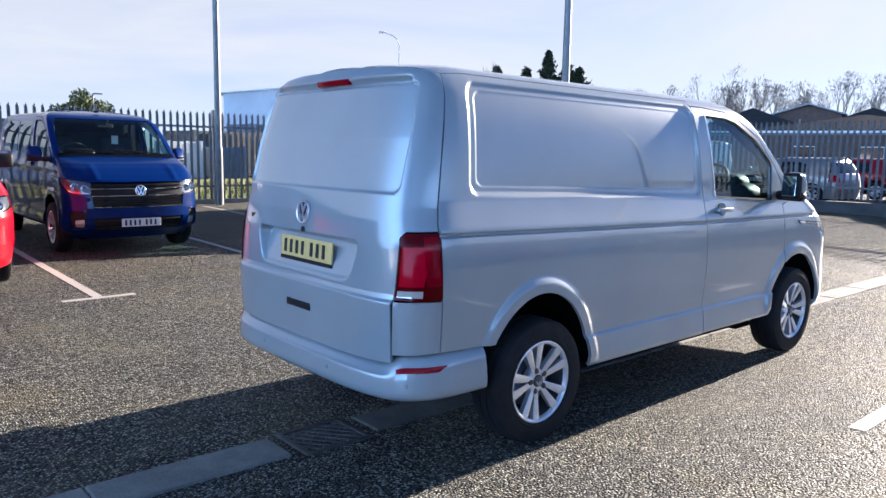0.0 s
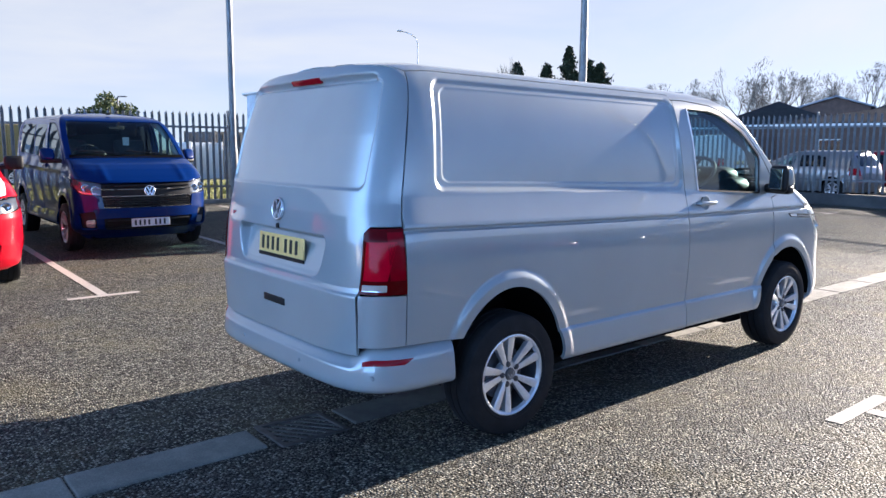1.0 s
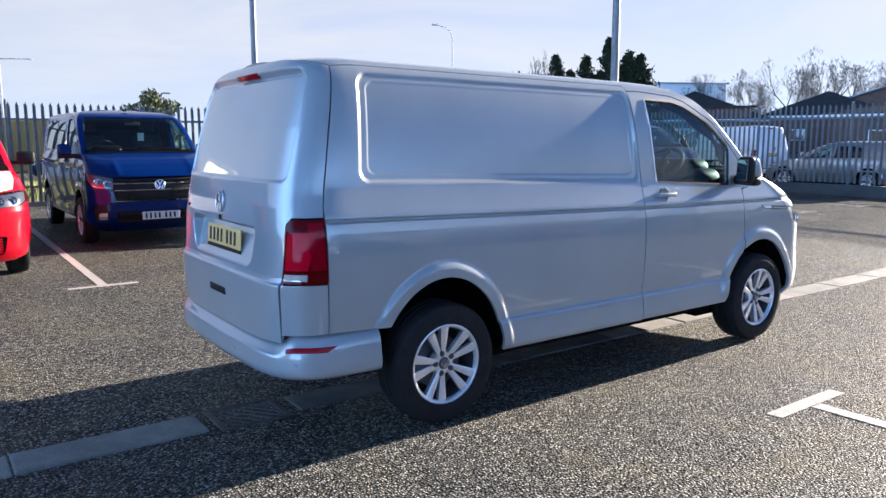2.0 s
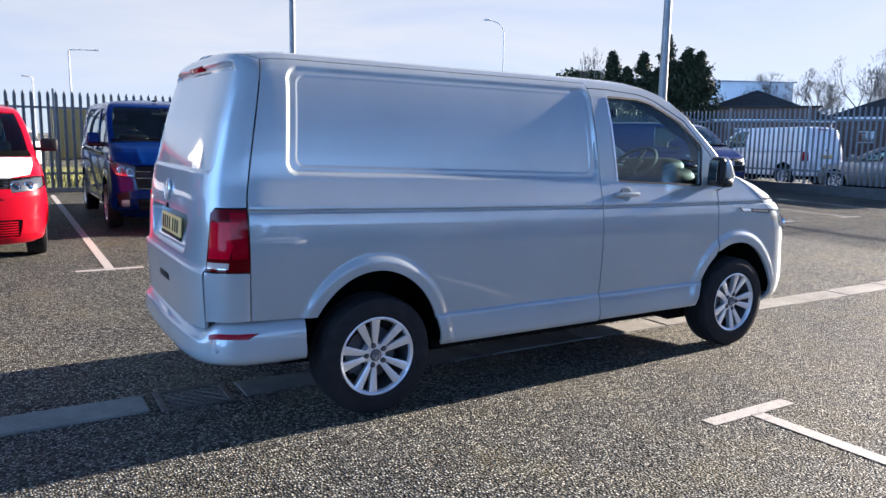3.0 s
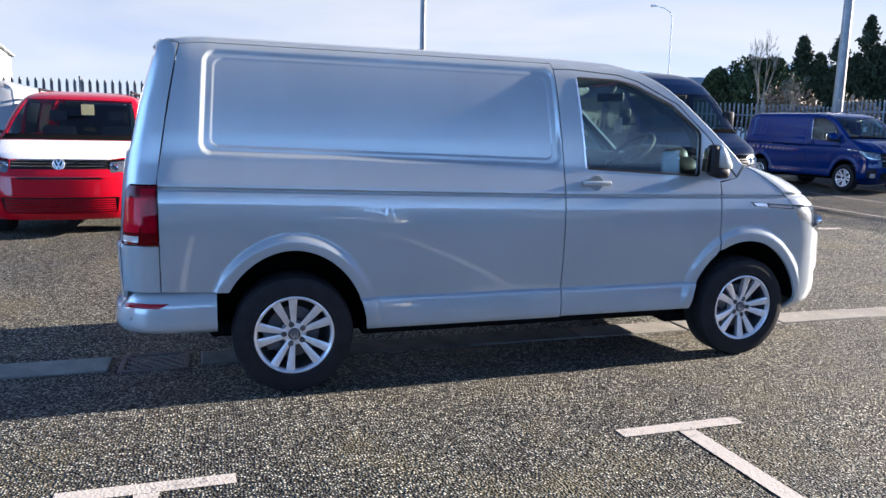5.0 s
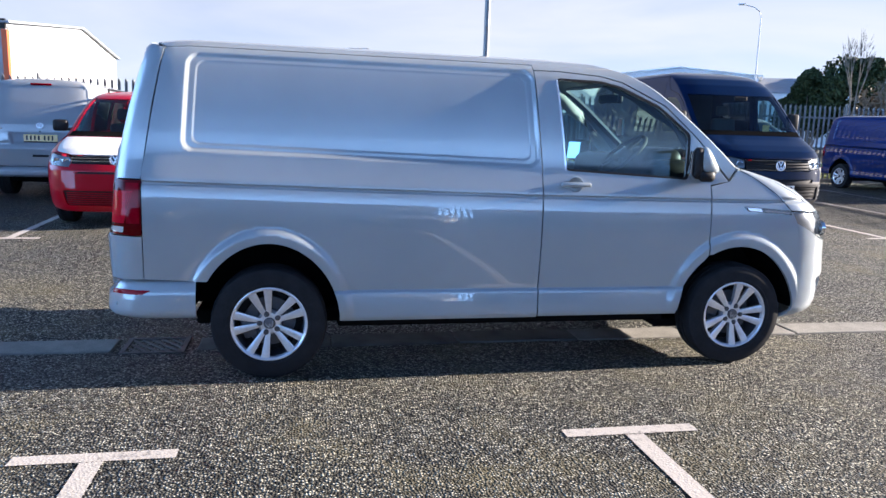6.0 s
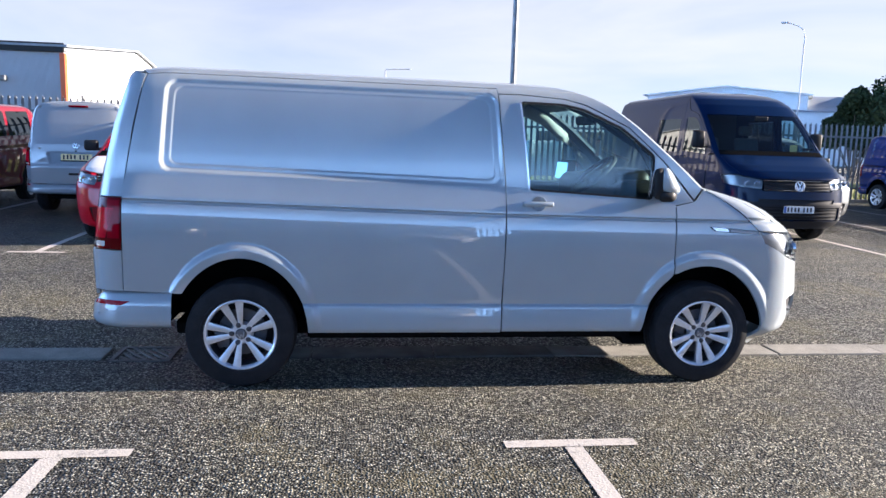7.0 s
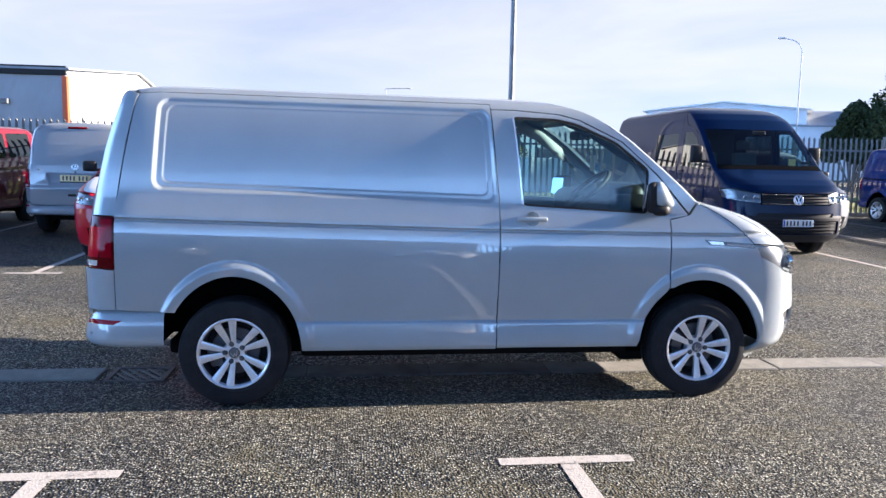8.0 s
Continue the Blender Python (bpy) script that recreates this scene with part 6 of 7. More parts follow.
for k in range(-6, 7):
    bm = bmesh.new()
    box(bm, (-0.0125, -0.24, -0.030), (0.0125, 0.24, 0.006), 0.003, pose(k * 0.068, 0, 0, 0, 0, 38))
    for co, no in (((-0.18, 0, 0), (-1, 0, 0)), ((0.18, 0, 0), (1, 0, 0)), ((0, -0.153, 0), (0, -1, 0)), ((0, 0.153, 0), (0, 1, 0))):
        bmesh.ops.bisect_plane(bm, geom=bm.verts[:] + bm.edges[:] + bm.faces[:], plane_co=co, plane_no=no, clear_outer=True)
    if bm.verts:
        part("grate_bar", bm, GRATE, grate)
    else:
        bm.free()
bm = bmesh.new()
box(bm, (-0.205, -0.18, -0.16), (0.205, 0.18, -0.045))
part("gully_pit", bm, GAP, grate)


# ---- fences ----
def pale_mesh():
    """A W-section pale with a splayed triple point."""
    h = 2.25
    prof = [(-0.034, 0.012), (-0.024, 0.0), (-0.010, 0.014), (0.0, 0.004), (0.010, 0.014), (0.024, 0.0), (0.034, 0.012)]
    verts = [(x, y, 0.08) for x, y in prof] + [(x, y, h - 0.13) for x, y in prof] + [(x * 0.55 + (0.012 if i == 6 else -0.012 if i == 0 else 0), y + (0.02 if i in (0, 6) else -0.012), h - (0.045 if i in (0, 1, 5, 6) else 0.0)) for i, (x, y) in enumerate(prof)]
    faces = [(k * 7 + i, k * 7 + i + 1, k * 7 + i + 8, k * 7 + i + 7) for k in range(2) for i in range(6)]
    return mesh_from("pale", verts, faces)


PALE = pale_mesh()
bm = bmesh.new()
box(bm, (-0.02, -0.05, 0.0), (0.02, 0.05, 2.30), 0.004)
POST = bpy.data.meshes.new("post")
bm.to_mesh(POST)
bm.free()
bm = bmesh.new()
box(bm, (0, 0.014, -0.025), (2.75, 0.020, 0.025))
box(bm, (0, 0.020, -0.025), (2.75, 0.055, -0.019))
RAIL = bpy.data.meshes.new("rail")
bm.to_mesh(RAIL)
bm.free()


def fence_panel(m):
    f = thing("palisade_fence", "galvanised steel palisade fence panel with spiked pales", "fence", "perimeter fence", "", m)
    put("post", POST, GALV, f, "", pose(0, 0.07, 0))
    for z in (0.42, 1.88):
        put("rail", RAIL, GALV, f, "", pose(0, 0, z))
    for i in range(17):
        put("pale", PALE, GALV, f, "", pose(0.055 + i * 0.1618, 0, 0, 0, 0, 0))
    return f


for i in range(-9, 7):
    fence_panel(pose(-0.55 + i * 2.75, 14.3, gz(14.3)))
for i in range(9):
    fence_panel(pose(18.7, 14.3 - i * 2.75, 0.32, 0, 0, -90))
bm = bmesh.new()
box(bm, (-25.5, 14.22, 0.0), (18.9, 14.48, gz(14.3) + 0.10), 0.02)
tagged(part("fence_kerb", bm, CONCRETE), "concrete edging under the fence", "kerb", "", "structure")
bm = bmesh.new()
box(bm, (18.58, -11.0, 0.0), (18.84, 14.2, 0.36), 0.02)
tagged(part("fence_kerb", bm, DARK_EDGE), "dark gravel board under the side fence", "kerb", "", "structure")


# ---- vehicles ----
main_van = transporter("panel_van", "light grey panel van standing on asphalt, alloy wheels", "van", GREY, pose(0, 0, 0), True)
blue_van = transporter("passenger_van", "metallic blue van with dark side windows in a bay", "van", BLUE, pose(0.57, 6.80 + 3.88, gz(8.5), 0, 0, -90), False, True)
transporter("panel_van", "pale grey panel van parked nose to the fence", "van", GREY_OLD, pose(-4.08, 8.1 + 0.93, gz(9.0), 0, 0, 90))
transporter("panel_van", "bright blue panel van parked by the corner of the fence", "van", BLUE, pose(15.50, 8.8 + 3.88, gz(10.5), 0, 0, -90))
transporter("passenger_van", "dark red van with tinted side windows in a bay", "van", MAROON, pose(-6.95, 7.2 + 3.88, gz(9.0), 0, 0, -90), False, True)
transporter("panel_van", "plain white van parked beyond the side fence", "van", WHITE, pose(21.9, 10.9, 0.10, 0, 0, 82))
car("compact_van", "red compact van with white film over its bonnet", "van", CADDY, RED, pose(-2.17, 4.82 + 3.64, gz(6.0), 0, 0, -90), True)
car("large_van", "dark navy high-roof van parked in a bay", "van", CRAFTER, NAVY, pose(7.76, 5.5 + 4.64, gz(7.0), 0, 0, -90), False, "", 0.05, True)
car("compact_van", "silver compact van parked beside a navy one", "van", CADDY, SILVER, pose(9.80, 8.05 + 3.64, gz(8.0), 0, 0, -90))
for x, y, turn, col, lab in ((20.6, 5.9, 86, SILVER, "silver hatchback beyond the side fence"), (23.6, 7.0, 88, WHITE, "white hatchback beyond the side fence"), (26.4, 6.2, 90, MAROON, "dark red hatchback beyond the side fence"),
                             (20.4, 0.6, 88, RED, "red hatchback beyond the side fence"), (23.2, 1.6, 86, SILVER, "grey hatchback beyond the side fence"), (20.9, -4.8, 88, NAVY, "dark blue hatchback beyond the side fence")):
    car("hatchback", lab, "car", HATCH, col, pose(x, y, 0.10, 0, 0, turn), False, "cars beyond the fence", 0.08)


# ---- lamp posts ----
def lamp_post(x, y, height, r0, r1, label, arm=None, base=0.1, group="lamp posts", steel=None):
    p = thing("lamp_post", label, "lamp post", group, "", pose(x, y, base))
    bm = bmesh.new()
    rod(bm, (0, 0, 0), (0, 0, 1.3), r0 * 1.25, r0 * 1.25, 14)
    rod(bm, (0, 0, 1.3), (0, 0, 1.45), r0 * 1.25, r0, 14)
    rod(bm, (0, 0, 1.45), (0, 0, height), r0, r1, 14)
    part("column", bm, steel or POLE, p, "", True)
    if arm:
        ax, ay, rise = arm
        pts = [Vector((0, 0, height)), Vector((ax * 0.12, ay * 0.12, height + rise * 0.45)), Vector((ax * 0.4, ay * 0.4, height + rise * 0.75)), Vector((ax, ay, height + rise))]
        bm = bmesh.new()
        for a, b in zip(pts, pts[1:]):
            rod(bm, a, b, r1 * 0.9, r1 * 0.75, 10)
        part("bracket", bm, steel or POLE, p, "", True)
        bm = bmesh.new()
        d = Vector((ax, ay, 0)).normalized()
        ang = math.degrees(math.atan2(d.y, d.x))
        box(bm, (-0.12, -0.09, -0.05), (0.26, 0.09, 0.04), 0.035, pose(ax, ay, height + rise, 0, 0, ang))
        part("lantern", bm, steel or POLE, p, "", True)
    return p


lamp_post(4.80, 13.75, 10.5, 0.078, 0.055, "slim grey steel column standing inside the fence", None, 0.14)
lamp_post(21.5, 17.0, 12.0, 0.185, 0.12, "stout grey steel column behind the fence corner", None, 0.1)
lamp_post(24.42, 32.19, 7.6, 0.05, 0.03, "distant street lamp with a curved bracket", (-0.80, 0.52, 0.72), steel=POLE_PALE)
lamp_post(3.4, 57.9, 7.3, 0.09, 0.055, "distant street lamp with a flat bracket", (1.9, 0.1, 0.15), steel=POLE_PALE)
lamp_post(-1.8, 65.3, 5.0, 0.07, 0.05, "far slim street lamp column", (-0.5, 0.0, 0.15), steel=POLE_PALE)
lamp_post(1.25, 65.3, 5.6, 0.07, 0.05, "far slim street lamp column", (-0.5, 0.0, 0.15), steel=POLE_PALE)
lamp_post(13.5, 54.3, 5.1, 0.08, 0.06, "floodlight column beside a shrub", (0.4, 0.0, 0.05))


# ---- plants ----
def leaves(points, size, seed, squash=1.0):
    """A crown of many small folded leaves round the given points."""
    rng = np.random.default_rng(seed)
    verts, faces = [], []
    for p in points:
        n = Vector(rng.normal(size=3)).normalized()
        t = n.orthogonal().normalized()
        t = Matrix.Rotation(rng.uniform(0, 6.28), 3, n) @ t
        b = n.cross(t)
        k = size * rng.uniform(0.6, 1.4)
        c = Vector(p)
        i = len(verts)
        verts += [c - t * k, c + b * k * 0.5 + n * k * 0.2, c + t * k, c - b * k * 0.5 + n * k * 0.2]
        faces += [(i, i + 1, i + 2), (i, i + 2, i + 3)]
    return verts, faces


def conifer(x, y, height, width, seed):
    """A dense upright conifer: a trunk, short limbs and feathered foliage with an uneven top."""
    rng = np.random.default_rng(seed)
    t = thing("conifer_tree", "tall dark evergreen conifer beyond the fence", "tree", "conifers", "", pose(x, y, 0.1))
    bm = bmesh.new()
    rod(bm, (0, 0, 0), (0, 0, height * 0.92), width * 0.06, 0.02, 8)
    part("trunk", bm, BARK, t)
    limbs = bmesh.new()
    pts = []
    for i in range(210):
        u = rng.uniform(0.03, 1.0)
        z = height * u
        reach = width * 0.5 * (1 - u**1.7) * (0.75 + 0.5 * rng.uniform()) + 0.12
        a = rng.uniform(0, 2 * math.pi)
        end = Vector((math.cos(a) * reach, math.sin(a) * reach, min(height, z + reach * rng.uniform(0.3, 0.9))))
        start = Vector((0, 0, z))
        if i % 3 == 0:
            rod(limbs, start, end, 0.03, 0.008, 4, False)
        for k in range(34):
            f = rng.uniform(0.25, 1.05)
            pts.append(start + (end - start) * f + Vector(rng.normal(size=3)) * (0.10 + 0.16 * (1 - u)))
    part("limb_frame", limbs, BARK, t)
    v, f = leaves(pts, 0.165, seed)
    put("crown", mesh_from("crown", v, f), CONIFER, t)
    return t


for x, y, h, w, sd in ((45.4, 45.0, 9.0, 2.9, 1), (46.4, 44.2, 7.6, 2.8, 2), (47.3, 43.2, 8.9, 2.8, 3), (48.2, 42.4, 7.4, 3.0, 4), (48.6, 41.7, 10.3, 3.2, 5), (49.9, 40.6, 9.2, 3.9, 6), (50.6, 39.8, 8.9, 4.0, 7), (46.9, 44.6, 6.6, 3.0, 8)):
    conifer(x, y, h, w, sd)


def shrub(x, y, height, width, seed, label, material, n=9000, size=0.15):
    rng = np.random.default_rng(seed)
    t = thing("shrub", label, "shrub", "", "", pose(x, y, 0.1))
    stems = bmesh.new()
    lobes = []
    for i in range(16):
        a, u = rng.uniform(0, 2 * math.pi), rng.uniform(0.3, 0.92)
        r = width * 0.42 * math.sqrt(max(0.05, 1 - (u - 0.45) ** 2 * 2.6)) * rng.uniform(0.3, 1)
        c = Vector((math.cos(a) * r, math.sin(a) * r, height * u))
        rod(stems, (rng.normal() * 0.1, rng.normal() * 0.1, 0), c, 0.05, 0.015, 5, False)
        lobes.append((c, rng.uniform(0.16, 0.30) * width))
    part("stem_frame", stems, BARK, t)
    pts = []
    for i in range(n):
        c, r = lobes[rng.integers(len(lobes))]
        d = Vector(rng.normal(size=3)).normalized() * r * rng.uniform(0.55, 1.08)
        p = c + Vector((d.x, d.y, d.z * 0.85))
        if p.z > 0.1:
            pts.append(p)
    v, f = leaves(pts, size, seed)
    put("crown", mesh_from("crown", v, f), material, t)
    return t


shrub(29.7, 34.7, 5.3, 3.4, 11, "large dark evergreen laurel beyond the fence", LAUREL)
shrub(31.8, 33.2, 5.9, 4.2, 12, "large dark evergreen laurel beyond the fence", LAUREL)
shrub(12.8, 54.4, 5.2, 3.6, 14, "rounded green shrub far beyond the fence", IVY, 3000)


def bare_tree(x, y, height, seed, label, spread=0.42, depth=6, material=None):
    """A leafless tree: a forking trunk, limbs and fine twigs."""
    rng = np.random.default_rng(seed)
    t = thing("bare_tree", label, "tree", "bare trees", "", pose(x, y, 0.1))
    big, small = bmesh.new(), ([], [])

    def grow(p, d, length, r, level):
        q = p + d * length
        if level > depth - 3:
            r = max(r, height * 0.0009)
            side = d.orthogonal().normalized() * r
            other = d.cross(side).normalized() * r
            i = len(small[0])
            small[0].extend([p + side, p - side * 0.5 + other, p - side * 0.5 - other, q])
            small[1].extend([(i, i + 1, i + 3), (i + 1, i + 2, i + 3), (i + 2, i, i + 3)])
        else:
            rod(big, p, q, r, r * 0.72, 6, False)
        if level >= depth:
            return
        for k in range(2 if level < 2 else 3):
            turn = Vector(rng.normal(size=3))
            nd = (d + turn.normalized() * rng.uniform(0.35, 0.9) * spread * 1.6 + Vector((0, 0, 0.10))).normalized()
            grow(q, nd, length * rng.uniform(0.62, 0.88), r * 0.62, level + 1)

    grow(Vector((0, 0, 0)), Vector((0, 0, 1)), height * 0.24, height * 0.016, 0)
    part("trunk", big, material or BARK, t)
    put("twig_crown", mesh_from("twig_crown", *small), material or BARK, t)
    return t


bare_tree(23.6, 23.6, 6.0, 21, "slender leafless birch behind the fence", 0.22, 6)
bare_tree(24.6, 22.8, 4.6, 22, "slender leafless sapling behind the fence", 0.25, 6)
for i, (x, y, h) in enumerate(((88, 58, 11.5), (91, 54, 10.5), (93.5, 50, 13.8), (95, 47, 11.5), (96.5, 43.5, 12.0), (98, 40, 10.0), (99.5, 37, 13.0), (101, 33, 12.0), (84, 62, 10.0), (100, 48, 12.5), (104, 41, 12.0), (103, 36, 11.0), (106, 30, 12.5), (92, 56, 12.0), (97, 51, 11.0))):
    bare_tree(x, y, h * 1.05, 31 + i, "large leafless tree on the skyline", 0.46, 7)
for i in range(16):
    bare_tree(83.0 + i * 1.55 + (i * 37 % 5) * 0.5, 64.0 - i * 2.05 + (i * 23 % 7) * 0.4, 8.2 + (i * 29 % 9) * 0.35, 61 + i, "smaller leafless tree on the skyline", 0.52, 7)
shrub(25.6, 24.4, 3.0, 3.4, 15, "tangle of dry brown twigs behind the fence", DRY, 2600, 0.14)
shrub(27.6, 22.6, 2.8, 3.0, 16, "tangle of dry brown twigs behind the fence", DRY, 2200, 0.14)


# ---- grass strip beyond the back fence ----
def grass_strip():
    rng = np.random.default_rng(5)
    verts, faces = [], []
    xs, ys = np.linspace(-45, 60, 60), np.linspace(14.9, 27, 12)
    for y in ys:
        for x in xs:
            edge = 0.0 if y in (ys[0], ys[-1]) or x in (xs[0], xs[-1]) else 0.06 + 0.05 * rng.uniform()
            verts.append((x, y, 0.145 + edge))
    w = len(xs)
    for j in range(len(ys) - 1):
        for i in range(w - 1):
            faces.append((j * w + i, j * w + i + 1, (j + 1) * w + i + 1, (j + 1) * w + i))
    for i in range(6000):
        x, y = rng.uniform(-8, 18), rng.uniform(14.9, 22)
        h, a = rng.uniform(0.10, 0.28), rng.uniform(0, 6.28)
        k = len(verts)
        dx, dy = math.cos(a) * 0.03, math.sin(a) * 0.03
        verts += [(x - dx, y - dy, 0.16), (x + dx, y + dy, 0.16), (x + rng.normal() * 0.05, y + rng.normal() * 0.05, 0.18 + h)]
        faces.append((k, k + 1, k + 2))
    return tagged(put("grass", mesh_from("grass", verts, faces), GRASS), "rough yellow-green grass verge behind the fence", "grass", "", "stuff")


grass_strip()


# ---- buildings ----
def shed(name, label, x, y, turn, length, depth, eave, ridge, wall, roof, ridge_at=0.5, windows=(), trim=None, base=0.1, parapet=False):
    """A building with its length along its own x, gables on the short sides; (x, y) is its front left corner."""
    h = thing(name, label, "building", "", "", pose(x, y, base, 0, 0, turn))
    yr = depth * ridge_at
    verts = [(0, 0, 0), (length, 0, 0), (length, depth, 0), (0, depth, 0), (0, 0, eave), (length, 0, eave), (length, depth, eave), (0, depth, eave), (0, yr, ridge), (length, yr, ridge)]
    faces = [(0, 1, 5, 4), (1, 2, 6, 9, 5), (2, 3, 7, 6), (3, 0, 4, 8, 7)]
    put("wall", mesh_from("wall", verts, faces), wall, h)
    o, t = 0.35, 0.14
    sl = (ridge - eave) / yr
    sb = (ridge - eave) / (depth - yr)
    rv = [(-o, -o, eave - o * sl + 0.02), (length + o, -o, eave - o * sl + 0.02), (length + o, yr, ridge + 0.02), (-o, yr, ridge + 0.02), (length + o, depth + o, eave - o * sb + 0.02), (-o, depth + o, eave - o * sb + 0.02)]
    rv += [(a, b, c + t) for a, b, c in rv]
    rf = [(6, 7, 8, 9), (9, 8, 10, 11), (0, 3, 2, 1), (3, 5, 4, 2), (0, 1, 7, 6), (1, 2, 8, 7), (2, 4, 10, 8), (4, 5, 11, 10), (5, 3, 9, 11), (3, 0, 6, 9)]
    put("roof", mesh_from("roof", rv, rf), roof, h)
    for wx, wz, ww, wh in windows:
        bm = bmesh.new()
        box(bm, (wx, -0.06, wz), (wx + ww, 0.05, wz + wh), 0.01)
        f = part("window", bm, FILM, h, "white framed window")
        bm = bmesh.new()
        box(bm, (wx + 0.08, -0.075, wz + 0.08), (wx + ww / 2 - 0.03, -0.055, wz + wh - 0.08))
        part("pane", bm, GLOSS_BLACK, f)
        bm = bmesh.new()
        box(bm, (wx + ww / 2 + 0.03, -0.075, wz + 0.08), (wx + ww - 0.08, -0.055, wz + wh - 0.08))
        part("pane", bm, GLOSS_BLACK, f)
    return h


STEEL_SIGN = plain("pale_sign", (0.55, 0.56, 0.57), 0.5)
wh = shed("warehouse", "grey and white clad warehouse with an orange corner", -62.0, 47.0, 0, 43.8, 28.0, 6.9, 8.4, GREY_CLAD, ROOF_GREY, 0.58)
bm = bmesh.new()
box(bm, (-0.3, -0.25, 6.55), (43.9, -0.02, 7.15), 0.03)
part("fascia", bm, BLACK, wh, "dark eaves fascia")
bm = bmesh.new()
box(bm, (43.60, -0.18, 0.0), (43.95, 0.25, 6.5), 0.03)
part("corner_post", bm, ORANGE, wh, "orange corner flashing")
gable = [(43.83, 0.3, 0.0), (43.83, 27.8, 0.0), (43.83, 27.8, 6.75), (43.83, 16.24, 8.30), (43.83, 0.3, 6.75)]
thick = [(a + 0.06, b, c) for a, b, c in gable]
put("gable_cladding", mesh_from("gable_cladding", gable + thick, [(5, 6, 7, 8, 9), *[(i, (i + 1) % 5, (i + 1) % 5 + 5, i + 5) for i in range(5)]]), WHITE_CLAD, wh, "white clad gable")
for k, (y0, z0, hh) in enumerate(((15.9, 5.35, 0.75), (17.4, 5.40, 0.80), (19.0, 5.45, 0.85), (20.6, 5.50, 0.90))):
    bm = bmesh.new()
    box(bm, (43.88, y0, z0), (43.95, y0 + 1.0, z0 + hh), 0.01)
    part("sign_bar", bm, STEEL_SIGN, wh, "pale grey sign lettering as plain bars")
for xx in (36.2, 39.8):
    bm = bmesh.new()
    box(bm, (xx, -0.45, 4.6), (xx + 0.5, -0.05, 4.95), 0.06)
    part("floodlight", bm, GALV, wh)
shed("warehouse", "long pale clad warehouse behind the conifers", 63.0, 72.0, -27, 31.0, 25.0, 9.4, 10.4, PALE_CLAD, ROOF_GREY)
shed("warehouse", "pale clad warehouse with a low gable", 50.5, 76.0, -22, 14.0, 14.0, 6.2, 8.2, PALE_CLAD, ROOF_GREY)
shed("house", "low building with a dark hipped roof beyond the car park", 49.4, 40.6, -56, 10.6, 14.0, 4.3, 4.5, BRICK, ROOF_DARK, 0.5, ((1.2, 1.4, 1.6, 1.2), (4.4, 1.4, 1.6, 1.2), (7.6, 1.4, 1.6, 1.2)))


def gabled(x, y, turn, width, depth, eave, ridge, label, wall, roof, windows=(), name="house", hip=0.0):
    """A house whose gable end looks at the car park: (x, y) is the middle of that end."""
    h = thing(name, label, "building", name + "s", "", pose(x, y, 0.1, 0, 0, turn))
    w = width / 2
    verts = [(-w, 0, 0), (w, 0, 0), (w, depth, 0), (-w, depth, 0), (-w, 0, eave), (w, 0, eave), (w, depth, eave), (-w, depth, eave), (0, 0, ridge), (0, depth, ridge)]
    sl, o, t = (ridge - eave) / w, 0.5, 0.16
    if hip:
        put("wall", mesh_from("wall", verts[:8], [(0, 1, 5, 4), (1, 2, 6, 5), (2, 3, 7, 6), (3, 0, 4, 7)]), wall, h)
        x0, y0, y1, ez = w + o, -o, depth + o, eave - 0.02
        rv = [(-x0, y0, ez), (x0, y0, ez), (x0, y1, ez), (-x0, y1, ez), (-x0, y0, ez + t), (x0, y0, ez + t), (x0, y1, ez + t), (-x0, y1, ez + t), (0, hip, ridge), (0, depth - hip, ridge)]
        put("roof", mesh_from("roof", rv, [(3, 2, 1, 0), (0, 1, 5, 4), (1, 2, 6, 5), (2, 3, 7, 6), (3, 0, 4, 7), (4, 5, 8), (5, 6, 9, 8), (6, 7, 9), (7, 4, 8, 9)]), roof, h)
        bm = bmesh.new()
        box(bm, (-x0, y0 - 0.05, ez - 0.12), (x0, y0 + 0.01, ez + 0.08), 0.01)
        part("fascia", bm, FILM, h, "white fascia board")
    else:
        put("wall", mesh_from("wall", verts, [(0, 1, 5, 8, 4), (1, 2, 6, 5), (2, 3, 7, 9, 6), (3, 0, 4, 7)]), wall, h)
    for sg in (-1, 1) if not hip else ():
        rv = [(sg * (w + o), -o, eave - o * sl + 0.02), (0, -o, ridge + 0.02), (0, depth + o, ridge + 0.02), (sg * (w + o), depth + o, eave - o * sl + 0.02)]
        rv += [(a, b, c + t) for a, b, c in rv]
        put("roof", mesh_from("roof", rv, [(0, 1, 2, 3), (4, 5, 6, 7), (0, 1, 5, 4), (1, 2, 6, 5), (2, 3, 7, 6), (3, 0, 4, 7)]), roof, h)
    for wx, wz, ww, wh_ in windows:
        bm = bmesh.new()
        box(bm, (wx, -0.06, wz), (wx + ww, 0.05, wz + wh_), 0.01)
        f = part("window", bm, FILM, h, "white framed window")
        bm = bmesh.new()
        box(bm, (wx + 0.08, -0.075, wz + 0.08), (wx + ww - 0.08, -0.055, wz + wh_ - 0.08))
        part("pane", bm, GLOSS_BLACK, f)
    return h


